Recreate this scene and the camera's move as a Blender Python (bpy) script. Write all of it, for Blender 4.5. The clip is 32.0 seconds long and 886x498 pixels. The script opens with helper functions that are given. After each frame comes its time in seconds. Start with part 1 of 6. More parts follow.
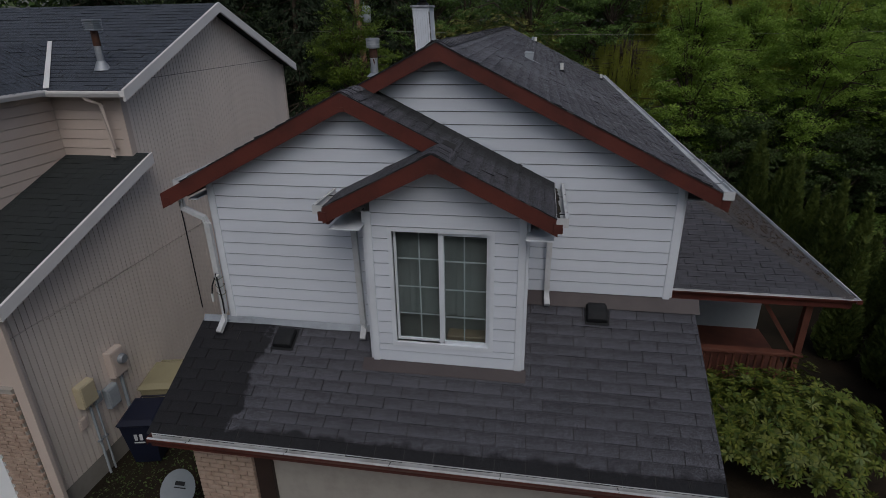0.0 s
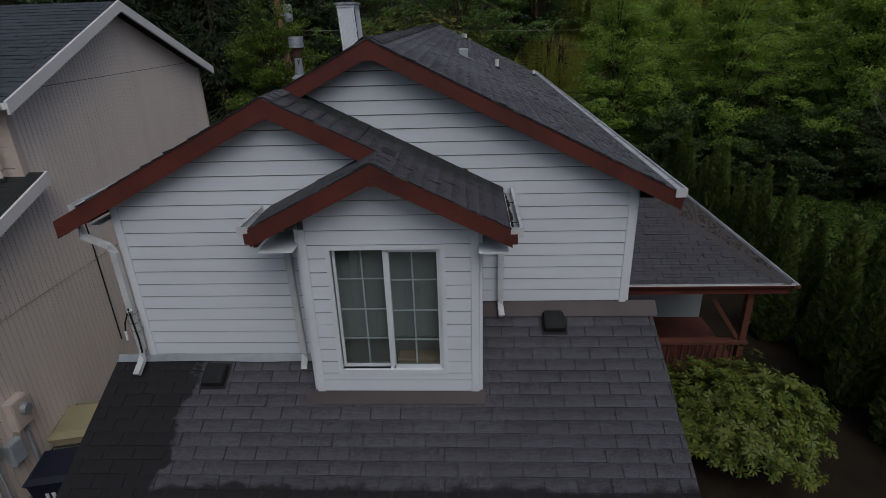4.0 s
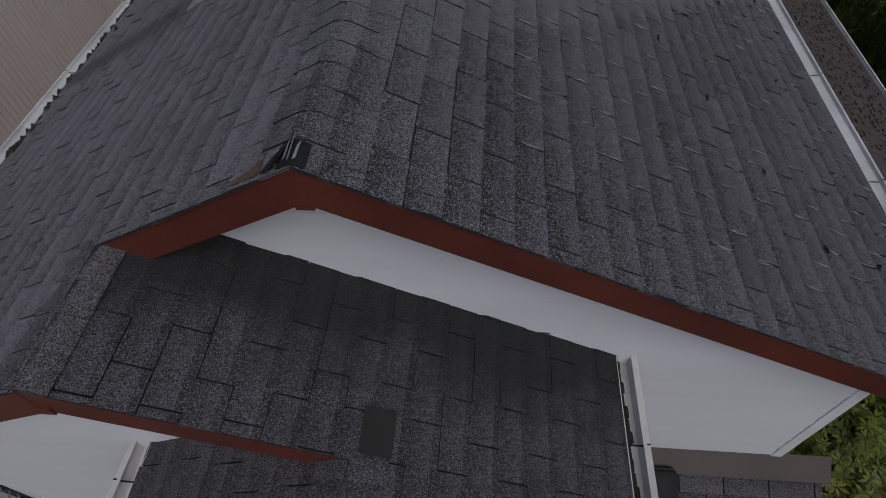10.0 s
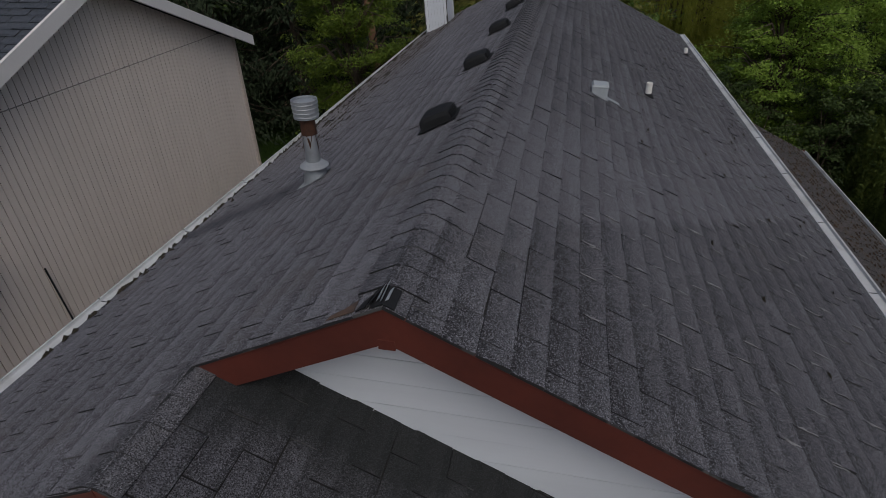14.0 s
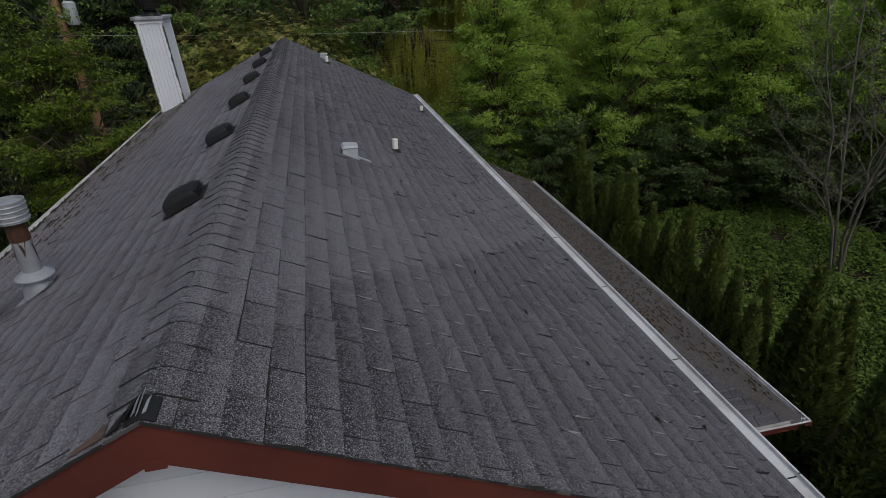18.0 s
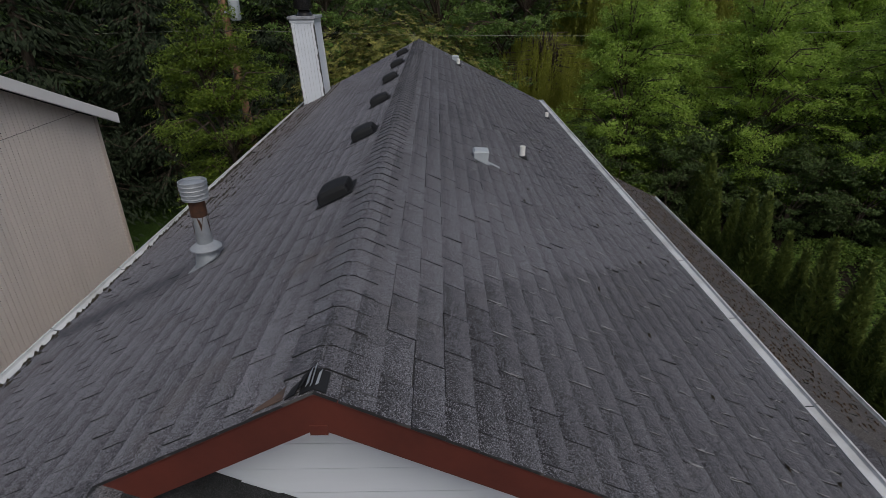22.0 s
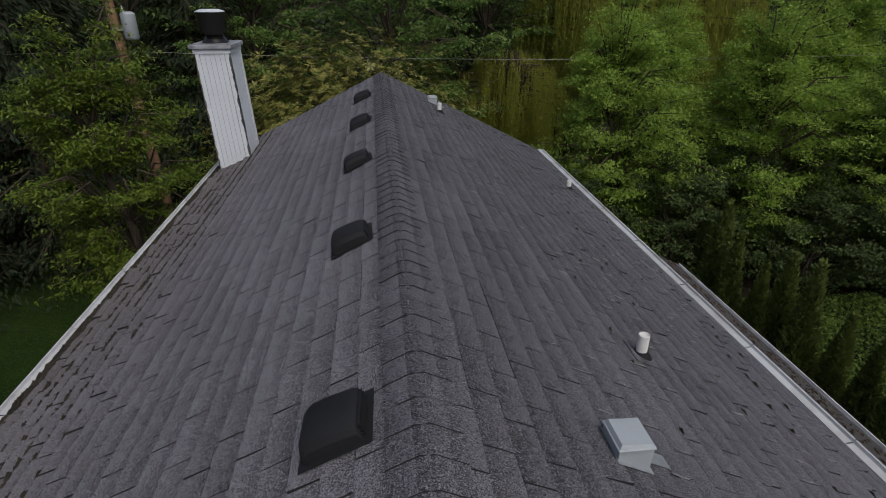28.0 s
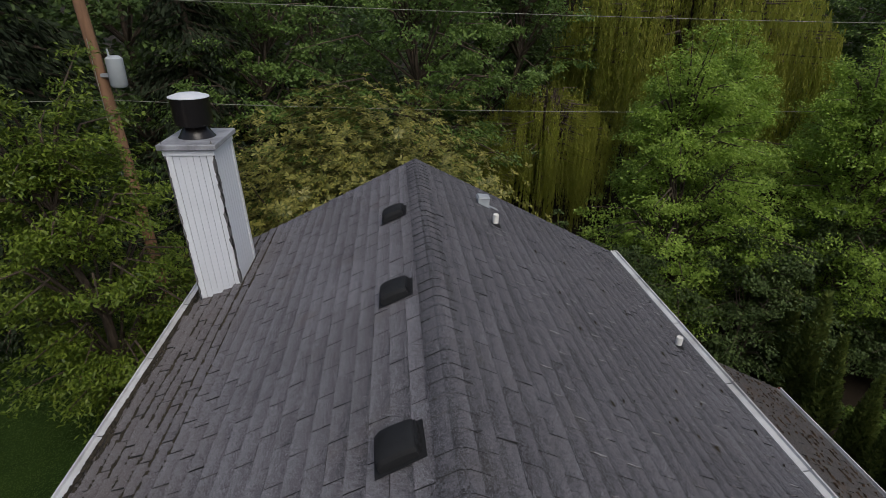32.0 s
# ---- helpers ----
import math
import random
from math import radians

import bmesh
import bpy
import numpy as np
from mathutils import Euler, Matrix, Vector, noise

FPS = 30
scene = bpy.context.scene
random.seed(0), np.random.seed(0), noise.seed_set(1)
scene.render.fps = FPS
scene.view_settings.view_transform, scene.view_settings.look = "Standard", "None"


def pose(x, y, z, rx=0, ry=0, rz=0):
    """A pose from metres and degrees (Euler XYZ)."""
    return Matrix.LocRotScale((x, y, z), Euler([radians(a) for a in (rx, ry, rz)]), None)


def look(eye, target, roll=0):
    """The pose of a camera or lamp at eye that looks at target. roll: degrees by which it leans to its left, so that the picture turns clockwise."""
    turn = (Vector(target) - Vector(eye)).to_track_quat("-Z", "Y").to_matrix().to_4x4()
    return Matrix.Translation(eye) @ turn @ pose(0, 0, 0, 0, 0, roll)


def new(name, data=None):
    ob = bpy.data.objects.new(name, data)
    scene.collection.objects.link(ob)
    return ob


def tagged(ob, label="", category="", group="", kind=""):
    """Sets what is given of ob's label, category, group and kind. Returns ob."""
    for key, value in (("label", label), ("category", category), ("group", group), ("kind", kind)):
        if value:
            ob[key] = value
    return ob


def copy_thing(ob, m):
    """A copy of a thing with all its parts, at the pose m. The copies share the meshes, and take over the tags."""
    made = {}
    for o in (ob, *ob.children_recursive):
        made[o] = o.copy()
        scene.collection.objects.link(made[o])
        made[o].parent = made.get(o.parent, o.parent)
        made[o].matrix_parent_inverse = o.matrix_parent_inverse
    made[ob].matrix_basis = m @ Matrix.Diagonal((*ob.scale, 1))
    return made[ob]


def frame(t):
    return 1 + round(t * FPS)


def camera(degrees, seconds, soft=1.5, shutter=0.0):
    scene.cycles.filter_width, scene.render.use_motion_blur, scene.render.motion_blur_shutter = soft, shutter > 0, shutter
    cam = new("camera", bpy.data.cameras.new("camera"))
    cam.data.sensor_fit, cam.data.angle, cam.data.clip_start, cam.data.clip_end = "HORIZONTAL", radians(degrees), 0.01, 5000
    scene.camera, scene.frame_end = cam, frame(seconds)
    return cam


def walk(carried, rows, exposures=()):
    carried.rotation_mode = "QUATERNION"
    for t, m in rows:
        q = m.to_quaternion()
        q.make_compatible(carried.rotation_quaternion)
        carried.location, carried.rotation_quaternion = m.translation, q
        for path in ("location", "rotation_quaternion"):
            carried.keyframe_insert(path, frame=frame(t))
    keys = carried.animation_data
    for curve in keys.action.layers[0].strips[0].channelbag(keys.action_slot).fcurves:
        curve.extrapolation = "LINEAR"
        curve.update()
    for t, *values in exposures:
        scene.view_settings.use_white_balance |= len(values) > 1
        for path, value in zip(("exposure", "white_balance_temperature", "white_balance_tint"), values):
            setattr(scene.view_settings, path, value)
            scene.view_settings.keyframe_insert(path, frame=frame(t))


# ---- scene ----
cam = camera(77.9, 32.0, soft=0.65)
PATH = [
    (0, (1.158, -6.423, 7.414), (0.842, -4.605, 6.644), -1.0),
    (0.5, (1.18, -6.417, 7.405), (0.963, -4.586, 6.631), -1.2),
    (1, (1.171, -6.416, 7.38), (1.045, -4.577, 6.603), -1.4),
    (1.5, (1.153, -6.379, 7.385), (1.042, -4.54, 6.607), -1.4),
    (2, (1.135, -6.349, 7.382), (1.028, -4.51, 6.603), -1.5),
    (2.5, (1.097, -6.305, 7.385), (0.993, -4.465, 6.607), -1.6),
    (3, (1.068, -6.217, 7.382), (0.965, -4.378, 6.604), -1.6),
    (3.5, (1.037, -6.081, 7.373), (0.941, -4.241, 6.594), -1.7),
    (4, (1.01, -5.878, 7.372), (0.915, -4.039, 6.593), -1.8),
    (4.5, (0.979, -5.611, 7.36), (0.888, -3.771, 6.58), -1.8),
    (6.5, (0.894, -3.757, 7.781), (0.796, -2.11, 6.65), -2.2),
    (7, (0.889, -3.168, 7.891), (0.782, -1.931, 6.323), -3.3),
    (7.5, (0.858, -2.533, 8.024), (0.747, -1.293, 6.459), -3.6),
    (8, (0.81, -1.859, 8.182), (0.694, -0.62, 6.617), -3.9),
    (8.5, (0.755, -1.405, 8.283), (0.640, -0.170, 6.714), -4.1),
    (9, (0.719, -1.25, 8.37), (0.607, -0.027, 6.791), -4.2),
    (9.5, (0.68, -1.211, 8.413), (0.564, 0.003, 6.828), -4.2),
    (10, (0.655, -1.283, 8.43), (0.493, -0.066, 6.851), -4.0),
    (10.5, (0.643, -1.373, 8.449), (0.445, -0.159, 6.873), -3.7),
    (11, (0.638, -1.451, 8.462), (0.401, -0.243, 6.886), -3.6),
    (11.5, (0.628, -1.514, 8.469), (0.365, -0.307, 6.896), -3.3),
    (12, (0.618, -1.536, 8.476), (0.342, -0.333, 6.902), -3.1),
    (12.5, (0.612, -1.541, 8.478), (0.312, -0.216, 7.01), -2.5),
    (13, (0.618, -1.527, 8.486), (0.285, -0.081, 7.146), -2.3),
    (13.5, (0.603, -1.534, 8.471), (0.241, 0.023, 7.269), -1.9),
    (14, (0.598, -1.551, 8.47), (0.214, 0.1, 7.408), -1.8),
    (14.5, (0.618, -1.559, 8.469), (0.216, 0.173, 7.554), -1.4),
    (16.5, (0.711, -1.651, 8.461), (0.621, 0.146, 7.588), -1.4),
    (17, (0.711, -1.607, 8.472), (0.883, 0.18, 7.591), -1.5),
    (17.5, (0.693, -1.561, 8.456), (1.031, 0.202, 7.574), -1.5),
    (18, (0.681, -1.535, 8.452), (1.06, 0.218, 7.568), -1.4),
    (18.5, (0.671, -1.515, 8.455), (1.069, 0.233, 7.57), -1.4),
    (19, (0.658, -1.51, 8.459), (1.03, 0.245, 7.576), -1.4),
    (19.5, (0.636, -1.523, 8.465), (0.933, 0.248, 7.584), -1.2),
    (20, (0.596, -1.531, 8.483), (0.752, 0.259, 7.604), -1.0),
    (20.5, (0.566, -1.562, 8.505), (0.647, 0.234, 7.628), -0.8),
    (21, (0.541, -1.598, 8.528), (0.589, 0.198, 7.649), -0.8),
    (21.5, (0.522, -1.624, 8.548), (0.546, 0.173, 7.67), -0.8),
    (22, (0.476, -1.611, 8.557), (0.487, 0.187, 7.68), -0.6),
    (22.5, (0.404, -1.523, 8.567), (0.407, 0.275, 7.692), -0.5),
    (23, (0.314, -1.347, 8.57), (0.308, 0.452, 7.697), -0.5),
    (23.5, (0.213, -1.117, 8.579), (0.199, 0.684, 7.708), -0.3),
    (24, (0.125, -0.805, 8.604), (0.114, 0.995, 7.733), -0.4),
    (24.5, (0.018, -0.463, 8.606), (0.111, 1.335, 7.735), -0.4),
    (25, (-0.104, -0.093, 8.615), (0.038, 1.703, 7.746), -0.3),
    (25.5, (-0.222, 0.319, 8.613), (-0.063, 2.115, 7.747), 0.1),
    (27.5, (-0.139, 2.177, 8.628), (0.071, 3.974, 7.775), 0.5),
    (28, (-0.121, 2.658, 8.662), (0.097, 4.452, 7.807), 0.3),
    (28.5, (-0.157, 3.092, 8.644), (0.016, 4.898, 7.801), 0.5),
    (29, (-0.071, 3.529, 8.679), (0.071, 5.337, 7.835), 0.4),
    (29.5, (-0.109, 3.959, 8.799), (0.022, 5.768, 7.956), 0.5),
    (30, (-0.127, 4.395, 8.982), (-0.032, 6.206, 8.14), 0.7),
    (30.5, (-0.166, 4.806, 9.123), (-0.037, 6.617, 8.286), 0.8),
    (31, (-0.128, 5.255, 9.213), (-0.009, 7.064, 8.37), 0.5),
    (31.5, (-0.204, 5.634, 9.306), (-0.071, 7.442, 8.459), 0.7),
    (32, (-0.332, 5.785, 9.42), (-0.159, 7.595, 8.586), 0.9),
]
walk(cam, [(t, look(eye, target, roll)) for t, eye, target, roll in PATH],
     exposures=[(0.0, 0.3, 6200, 10), (4.5, 0.34, 6200, 10), (6.5, 0.04, 6300, 13), (7.0, 0.06, 6300, 13), (7.5, 0.18, 6350, 14), (9.0, 0.36, 6400, 14), (12.0, 0.42, 6450, 11), (14.0, 0.46, 6450, 10), (17.0, 0.7, 6500, 9), (20.0, 1.0, 6550, 9), (22.0, 0.92, 6500, 9), (25.0, 0.78, 6450, 9), (28.0, 0.94, 6550, 10), (32.0, 1.12, 6600, 10)])

# ---- light: overcast sky ----
SUN_EL, SUN_ROT = radians(52), radians(158)
world = bpy.data.worlds.new("world")
scene.world = world
world.use_nodes = True
wn, wl = world.node_tree.nodes, world.node_tree.links
sky = wn.new("ShaderNodeTexSky")
sky.sky_type = "NISHITA"
sky.sun_disc = False
sky.sun_elevation, sky.sun_rotation = SUN_EL, SUN_ROT
sky.dust_density, sky.air_density = 4.0, 1.0
grey = wn.new("ShaderNodeHueSaturation")
grey.inputs["Saturation"].default_value = 0.82
wl.new(sky.outputs[0], grey.inputs["Color"])
wl.new(grey.outputs[0], wn["Background"].inputs[0])
wn["Background"].inputs[1].default_value = 0.055
sun_data = bpy.data.lights.new("sun", "SUN")
sun_data.energy, sun_data.angle, sun_data.color = 0.55, radians(40), (1.0, 0.97, 0.93)
sun = new("sun", sun_data)
sun.matrix_world = look((0, 0, 30), (0 + 9 * math.sin(SUN_ROT + math.pi), 9 * math.cos(SUN_ROT + math.pi), 30 - 9 * math.tan(SUN_EL)))


# ---- materials ----
def nodes_of(name):
    m = bpy.data.materials.new(name)
    m.use_nodes = True
    nt = m.node_tree
    return m, nt.nodes, nt.links, nt.nodes["Principled BSDF"]


def mix(n, l, fac, a, b, mode="MIX"):
    x = n.new("ShaderNodeMix")
    x.data_type, x.blend_type = "RGBA", mode
    for sock, v in ((x.inputs[0], fac), (x.inputs[6], a), (x.inputs[7], b)):
        if isinstance(v, (int, float)):
            sock.default_value = v
        elif isinstance(v, tuple):
            sock.default_value = (*v, 1)
        else:
            l.new(v, sock)
    return x.outputs[2]


def math_node(n, l, op, a, b=0.0, clamp=False):
    x = n.new("ShaderNodeMath")
    x.operation, x.use_clamp = op, clamp
    for sock, v in zip(x.inputs, (a, b)):
        if isinstance(v, (int, float)):
            sock.default_value = v
        else:
            l.new(v, sock)
    return x.outputs[0]


def noise_tex(n, l, coord, scale, detail=3.0, rough=0.55, stretch=None):
    t = n.new("ShaderNodeTexNoise")
    t.inputs["Scale"].default_value, t.inputs["Detail"].default_value, t.inputs["Roughness"].default_value = scale, detail, rough
    if stretch:
        mp = n.new("ShaderNodeMapping")
        mp.inputs["Scale"].default_value = stretch
        l.new(coord, mp.inputs[0])
        coord = mp.outputs[0]
    l.new(coord, t.inputs["Vector"])
    return t.outputs["Fac"]


def ramp(n, l, fac, lo, hi):
    r = n.new("ShaderNodeMapRange")
    r.inputs[1].default_value, r.inputs[2].default_value = lo, hi
    l.new(fac, r.inputs[0])
    return r.outputs[0]


def bump(n, l, bs, height, dist, strength=0.6):
    b = n.new("ShaderNodeBump")
    b.inputs["Distance"].default_value, b.inputs["Strength"].default_value = dist, strength
    l.new(height, b.inputs["Height"])
    l.new(b.outputs[0], bs.inputs["Normal"])


def world_place(n):
    return n.new("ShaderNodeNewGeometry").outputs["Position"]


def surface(name, base, dark, rough=0.7, big=0.8, fine=40.0, amount=0.5, metal=0.0, relief=0.002, stretch=None, spec=0.4):
    """A painted, earthen or metal surface: blotches at two scales and fine relief, at real size."""
    m, n, l, bs = nodes_of(name)
    co = world_place(n)
    a = ramp(n, l, noise_tex(n, l, co, big, 4.0, 0.6, stretch), 0.42, 0.72)
    b = noise_tex(n, l, co, fine, 3.0, 0.6, stretch)
    f = math_node(n, l, "MULTIPLY", math_node(n, l, "ADD", a, math_node(n, l, "MULTIPLY", b, 0.5)), amount, True)
    l.new(mix(n, l, f, base, dark), bs.inputs["Base Color"])
    bs.inputs["Roughness"].default_value, bs.inputs["Metallic"].default_value = rough, metal
    bs.inputs["Specular IOR Level"].default_value = spec
    if relief:
        bump(n, l, bs, b, relief)
    return m


def shingle_material(name, light, dark, moss, moss_amount, wet_patch=False, courses=None, soot=False, algae_shade=False, batch=False):
    """Asphalt shingle: mineral granules, a tone for each tab, weather streaks down the slope and stains."""
    m, n, l, bs = nodes_of(name)
    co = world_place(n)
    info, geo = n.new("ShaderNodeObjectInfo"), n.new("ShaderNodeNewGeometry")
    rnd = math_node(n, l, "FRACT", math_node(n, l, "ADD", info.outputs["Random"], geo.outputs["Random Per Island"]))
    grain = noise_tex(n, l, co, 150.0, 1.0, 0.5)
    strip, band = 0.5, 0.5
    if courses is not None:
        # three tabs make one strip of shingle, of one tone; each course grows paler downslope
        axis, sv, ov, start, su, ou = courses
        axes = n.new("ShaderNodeSeparateXYZ")
        l.new(co, axes.inputs[0])
        down = math_node(n, l, "MULTIPLY", math_node(n, l, "ADD", math_node(n, l, "MULTIPLY", axes.outputs[axis], sv), ov), 1.118034)
        rowf = math_node(n, l, "DIVIDE", math_node(n, l, "SUBTRACT", down, start), 0.149)
        row = math_node(n, l, "FLOOR", rowf)
        off = math_node(n, l, "ADD", math_node(n, l, "MULTIPLY", math_node(n, l, "MODULO", row, 2.0), 0.1665), math_node(n, l, "MULTIPLY", math_node(n, l, "MODULO", math_node(n, l, "MULTIPLY", row, 7.0), 5.0), 0.011))
        u = math_node(n, l, "SUBTRACT", math_node(n, l, "ADD", math_node(n, l, "MULTIPLY", axes.outputs[1 - axis], su), ou), off)
        run = math_node(n, l, "FLOOR", math_node(n, l, "ADD", math_node(n, l, "DIVIDE", u, 0.999), math_node(n, l, "DIVIDE", math_node(n, l, "MODULO", math_node(n, l, "MULTIPLY", row, 2.0), 3.0), 3.0)))
        join, white = n.new("ShaderNodeCombineXYZ"), n.new("ShaderNodeTexWhiteNoise")
        l.new(row, join.inputs[0])
        l.new(run, join.inputs[1])
        l.new(join.outputs[0], white.inputs["Vector"])
        strip = math_node(n, l, "POWER", white.outputs["Value"], 1.5)
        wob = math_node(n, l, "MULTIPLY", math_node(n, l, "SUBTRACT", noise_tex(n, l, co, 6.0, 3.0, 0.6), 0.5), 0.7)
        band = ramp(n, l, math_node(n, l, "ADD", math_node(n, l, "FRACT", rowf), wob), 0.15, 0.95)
    grain2 = noise_tex(n, l, co, 55.0, 3.0, 0.75)
    blot = noise_tex(n, l, co, 0.9, 4.0, 0.6)
    tone = math_node(n, l, "ADD", math_node(n, l, "MULTIPLY", rnd, 0.11), math_node(n, l, "MULTIPLY", ramp(n, l, blot, 0.35, 0.7), 0.16))
    tone = math_node(n, l, "ADD", tone, math_node(n, l, "MULTIPLY", strip, 0.24))
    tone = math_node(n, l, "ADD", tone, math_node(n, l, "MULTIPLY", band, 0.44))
    if batch:
        # a paler delivery of shingles starts along a stepped diagonal and fades further on
        line = math_node(n, l, "SUBTRACT", axes.outputs[1], math_node(n, l, "ADD", math_node(n, l, "MULTIPLY", row, 0.1452), 0.62))
        pale = math_node(n, l, "MULTIPLY", ramp(n, l, line, -0.02, 0.02), ramp(n, l, line, 4.5, 1.0))
        tone = math_node(n, l, "ADD", tone, math_node(n, l, "SUBTRACT", math_node(n, l, "MULTIPLY", pale, 0.28), 0.14))
    tone = math_node(n, l, "ADD", tone, math_node(n, l, "MULTIPLY", ramp(n, l, grain2, 0.42, 0.62), 0.48), True)
    col = mix(n, l, tone, dark, light)
    speck = ramp(n, l, grain, 0.54, 0.62)
    col = mix(n, l, math_node(n, l, "MULTIPLY", speck, 0.70), col, tuple(min(1, c * 1.85) for c in light))
    pit = ramp(n, l, noise_tex(n, l, co, 185.0, 1.0, 0.5), 0.52, 0.6)
    col = mix(n, l, math_node(n, l, "MULTIPLY", pit, 0.86), col, (0.010, 0.010, 0.011))
    stain = ramp(n, l, noise_tex(n, l, co, 1.7, 5.0, 0.65), 0.58, 0.8)
    col = mix(n, l, math_node(n, l, "MULTIPLY", stain, moss_amount), col, moss)
    bs.inputs["Roughness"].default_value = 0.92
    bs.inputs["Specular IOR Level"].default_value = 0.25
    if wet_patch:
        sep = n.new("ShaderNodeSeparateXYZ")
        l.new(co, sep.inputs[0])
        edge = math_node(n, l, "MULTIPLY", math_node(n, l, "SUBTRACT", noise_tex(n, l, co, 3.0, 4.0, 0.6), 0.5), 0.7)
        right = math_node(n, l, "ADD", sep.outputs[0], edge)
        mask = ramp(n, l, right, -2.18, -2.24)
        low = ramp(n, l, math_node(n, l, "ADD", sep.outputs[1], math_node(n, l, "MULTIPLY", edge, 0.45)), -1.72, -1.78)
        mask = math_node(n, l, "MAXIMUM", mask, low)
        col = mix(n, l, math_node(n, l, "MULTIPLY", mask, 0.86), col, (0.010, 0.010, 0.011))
    if algae_shade:
        # damp algae plus the eave's shade, both painted dark below the wall
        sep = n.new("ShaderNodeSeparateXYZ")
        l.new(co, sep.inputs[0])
        wall_dark = ramp(n, l, math_node(n, l, "ADD", sep.outputs[1], math_node(n, l, "MULTIPLY", math_node(n, l, "SUBTRACT", noise_tex(n, l, co, 2.2, 5.0, 0.65), 0.5), 1.1)), -0.42, -0.05)
        col = mix(n, l, math_node(n, l, "MULTIPLY", wall_dark, 0.78), col, (0.015, 0.017, 0.017))
    if soot:
        # a dark run down the slope below the flue
        sep = n.new("ShaderNodeSeparateXYZ")
        l.new(co, sep.inputs[0])
        wide = math_node(n, l, "ABSOLUTE", math_node(n, l, "ADD", math_node(n, l, "SUBTRACT", sep.outputs[1], 2.48), math_node(n, l, "MULTIPLY", math_node(n, l, "SUBTRACT", noise_tex(n, l, co, 2.5, 4.0, 0.6), 0.5), 0.4)))
        run_mask = math_node(n, l, "MULTIPLY", ramp(n, l, wide, 0.30, 0.08), ramp(n, l, sep.outputs[0], -1.45, -1.75))
        col = mix(n, l, math_node(n, l, "MULTIPLY", run_mask, 0.6), col, (0.030, 0.033, 0.040))
        lichen = math_node(n, l, "MULTIPLY", ramp(n, l, math_node(n, l, "ADD", sep.outputs[0], math_node(n, l, "MULTIPLY", noise_tex(n, l, co, 1.3, 4.0, 0.65), 1.6)), -0.9, -2.3), ramp(n, l, sep.outputs[1], 2.5, 8.0))
        col = mix(n, l, math_node(n, l, "MULTIPLY", lichen, 0.62), col, (0.112, 0.095, 0.084))
    l.new(col, bs.inputs["Base Color"])
    bump(n, l, bs, grain, 0.005, 1.0)
    return m


def leaf_material(name, a, b, c, glow=0.3, gloss=0.45):
    """Leaves: a colour for each leaf between three, some light coming through."""
    m, n, l, bs = nodes_of(name)
    geo, info = n.new("ShaderNodeNewGeometry"), n.new("ShaderNodeObjectInfo")
    co = geo.outputs["Position"]
    r = geo.outputs["Random Per Island"]
    big = ramp(n, l, noise_tex(n, l, co, 0.55, 3.0, 0.6), 0.35, 0.65)
    col = mix(n, l, math_node(n, l, "MULTIPLY", r, 0.8), mix(n, l, big, a, b), c)
    l.new(col, bs.inputs["Base Color"])
    bs.inputs["Roughness"].default_value = gloss
    bs.inputs["Specular IOR Level"].default_value = 0.35
    tr = n.new("ShaderNodeBsdfTranslucent")
    l.new(col, tr.inputs[0])
    mx = n.new("ShaderNodeMixShader")
    mx.inputs[0].default_value = glow
    l.new(bs.outputs[0], mx.inputs[1])
    l.new(tr.outputs[0], mx.inputs[2])
    l.new(mx.outputs[0], n["Material Output"].inputs[0])
    return m


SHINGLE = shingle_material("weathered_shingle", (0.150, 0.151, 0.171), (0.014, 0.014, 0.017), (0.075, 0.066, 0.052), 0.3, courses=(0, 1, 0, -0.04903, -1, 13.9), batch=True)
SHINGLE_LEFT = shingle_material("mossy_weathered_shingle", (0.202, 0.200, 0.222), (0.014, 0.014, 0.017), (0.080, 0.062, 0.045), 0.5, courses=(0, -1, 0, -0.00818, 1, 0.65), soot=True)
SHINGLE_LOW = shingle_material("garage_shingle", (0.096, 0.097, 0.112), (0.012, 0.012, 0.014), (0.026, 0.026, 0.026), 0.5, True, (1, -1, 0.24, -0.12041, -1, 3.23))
SHINGLE_GABLE = shingle_material("gable_shingle", (0.092, 0.092, 0.105), (0.012, 0.012, 0.014), (0.024, 0.025, 0.025), 0.7, False, (0, 1, 0.947, -0.0827, -1, 0.24), algae_shade=True)
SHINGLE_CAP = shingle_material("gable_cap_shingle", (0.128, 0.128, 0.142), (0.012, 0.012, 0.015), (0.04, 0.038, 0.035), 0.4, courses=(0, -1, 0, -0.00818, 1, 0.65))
SHINGLE_NB_LOW = shingle_material("black_green_shingle", (0.034, 0.040, 0.040), (0.012, 0.014, 0.014), (0.02, 0.025, 0.018), 0.5)
SHINGLE_WING = shingle_material("mossy_shingle", (0.094, 0.088, 0.088), (0.026, 0.025, 0.025), (0.088, 0.056, 0.034), 0.85)
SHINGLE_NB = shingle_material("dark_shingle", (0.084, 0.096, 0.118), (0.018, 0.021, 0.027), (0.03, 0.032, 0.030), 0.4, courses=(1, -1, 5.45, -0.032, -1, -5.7))


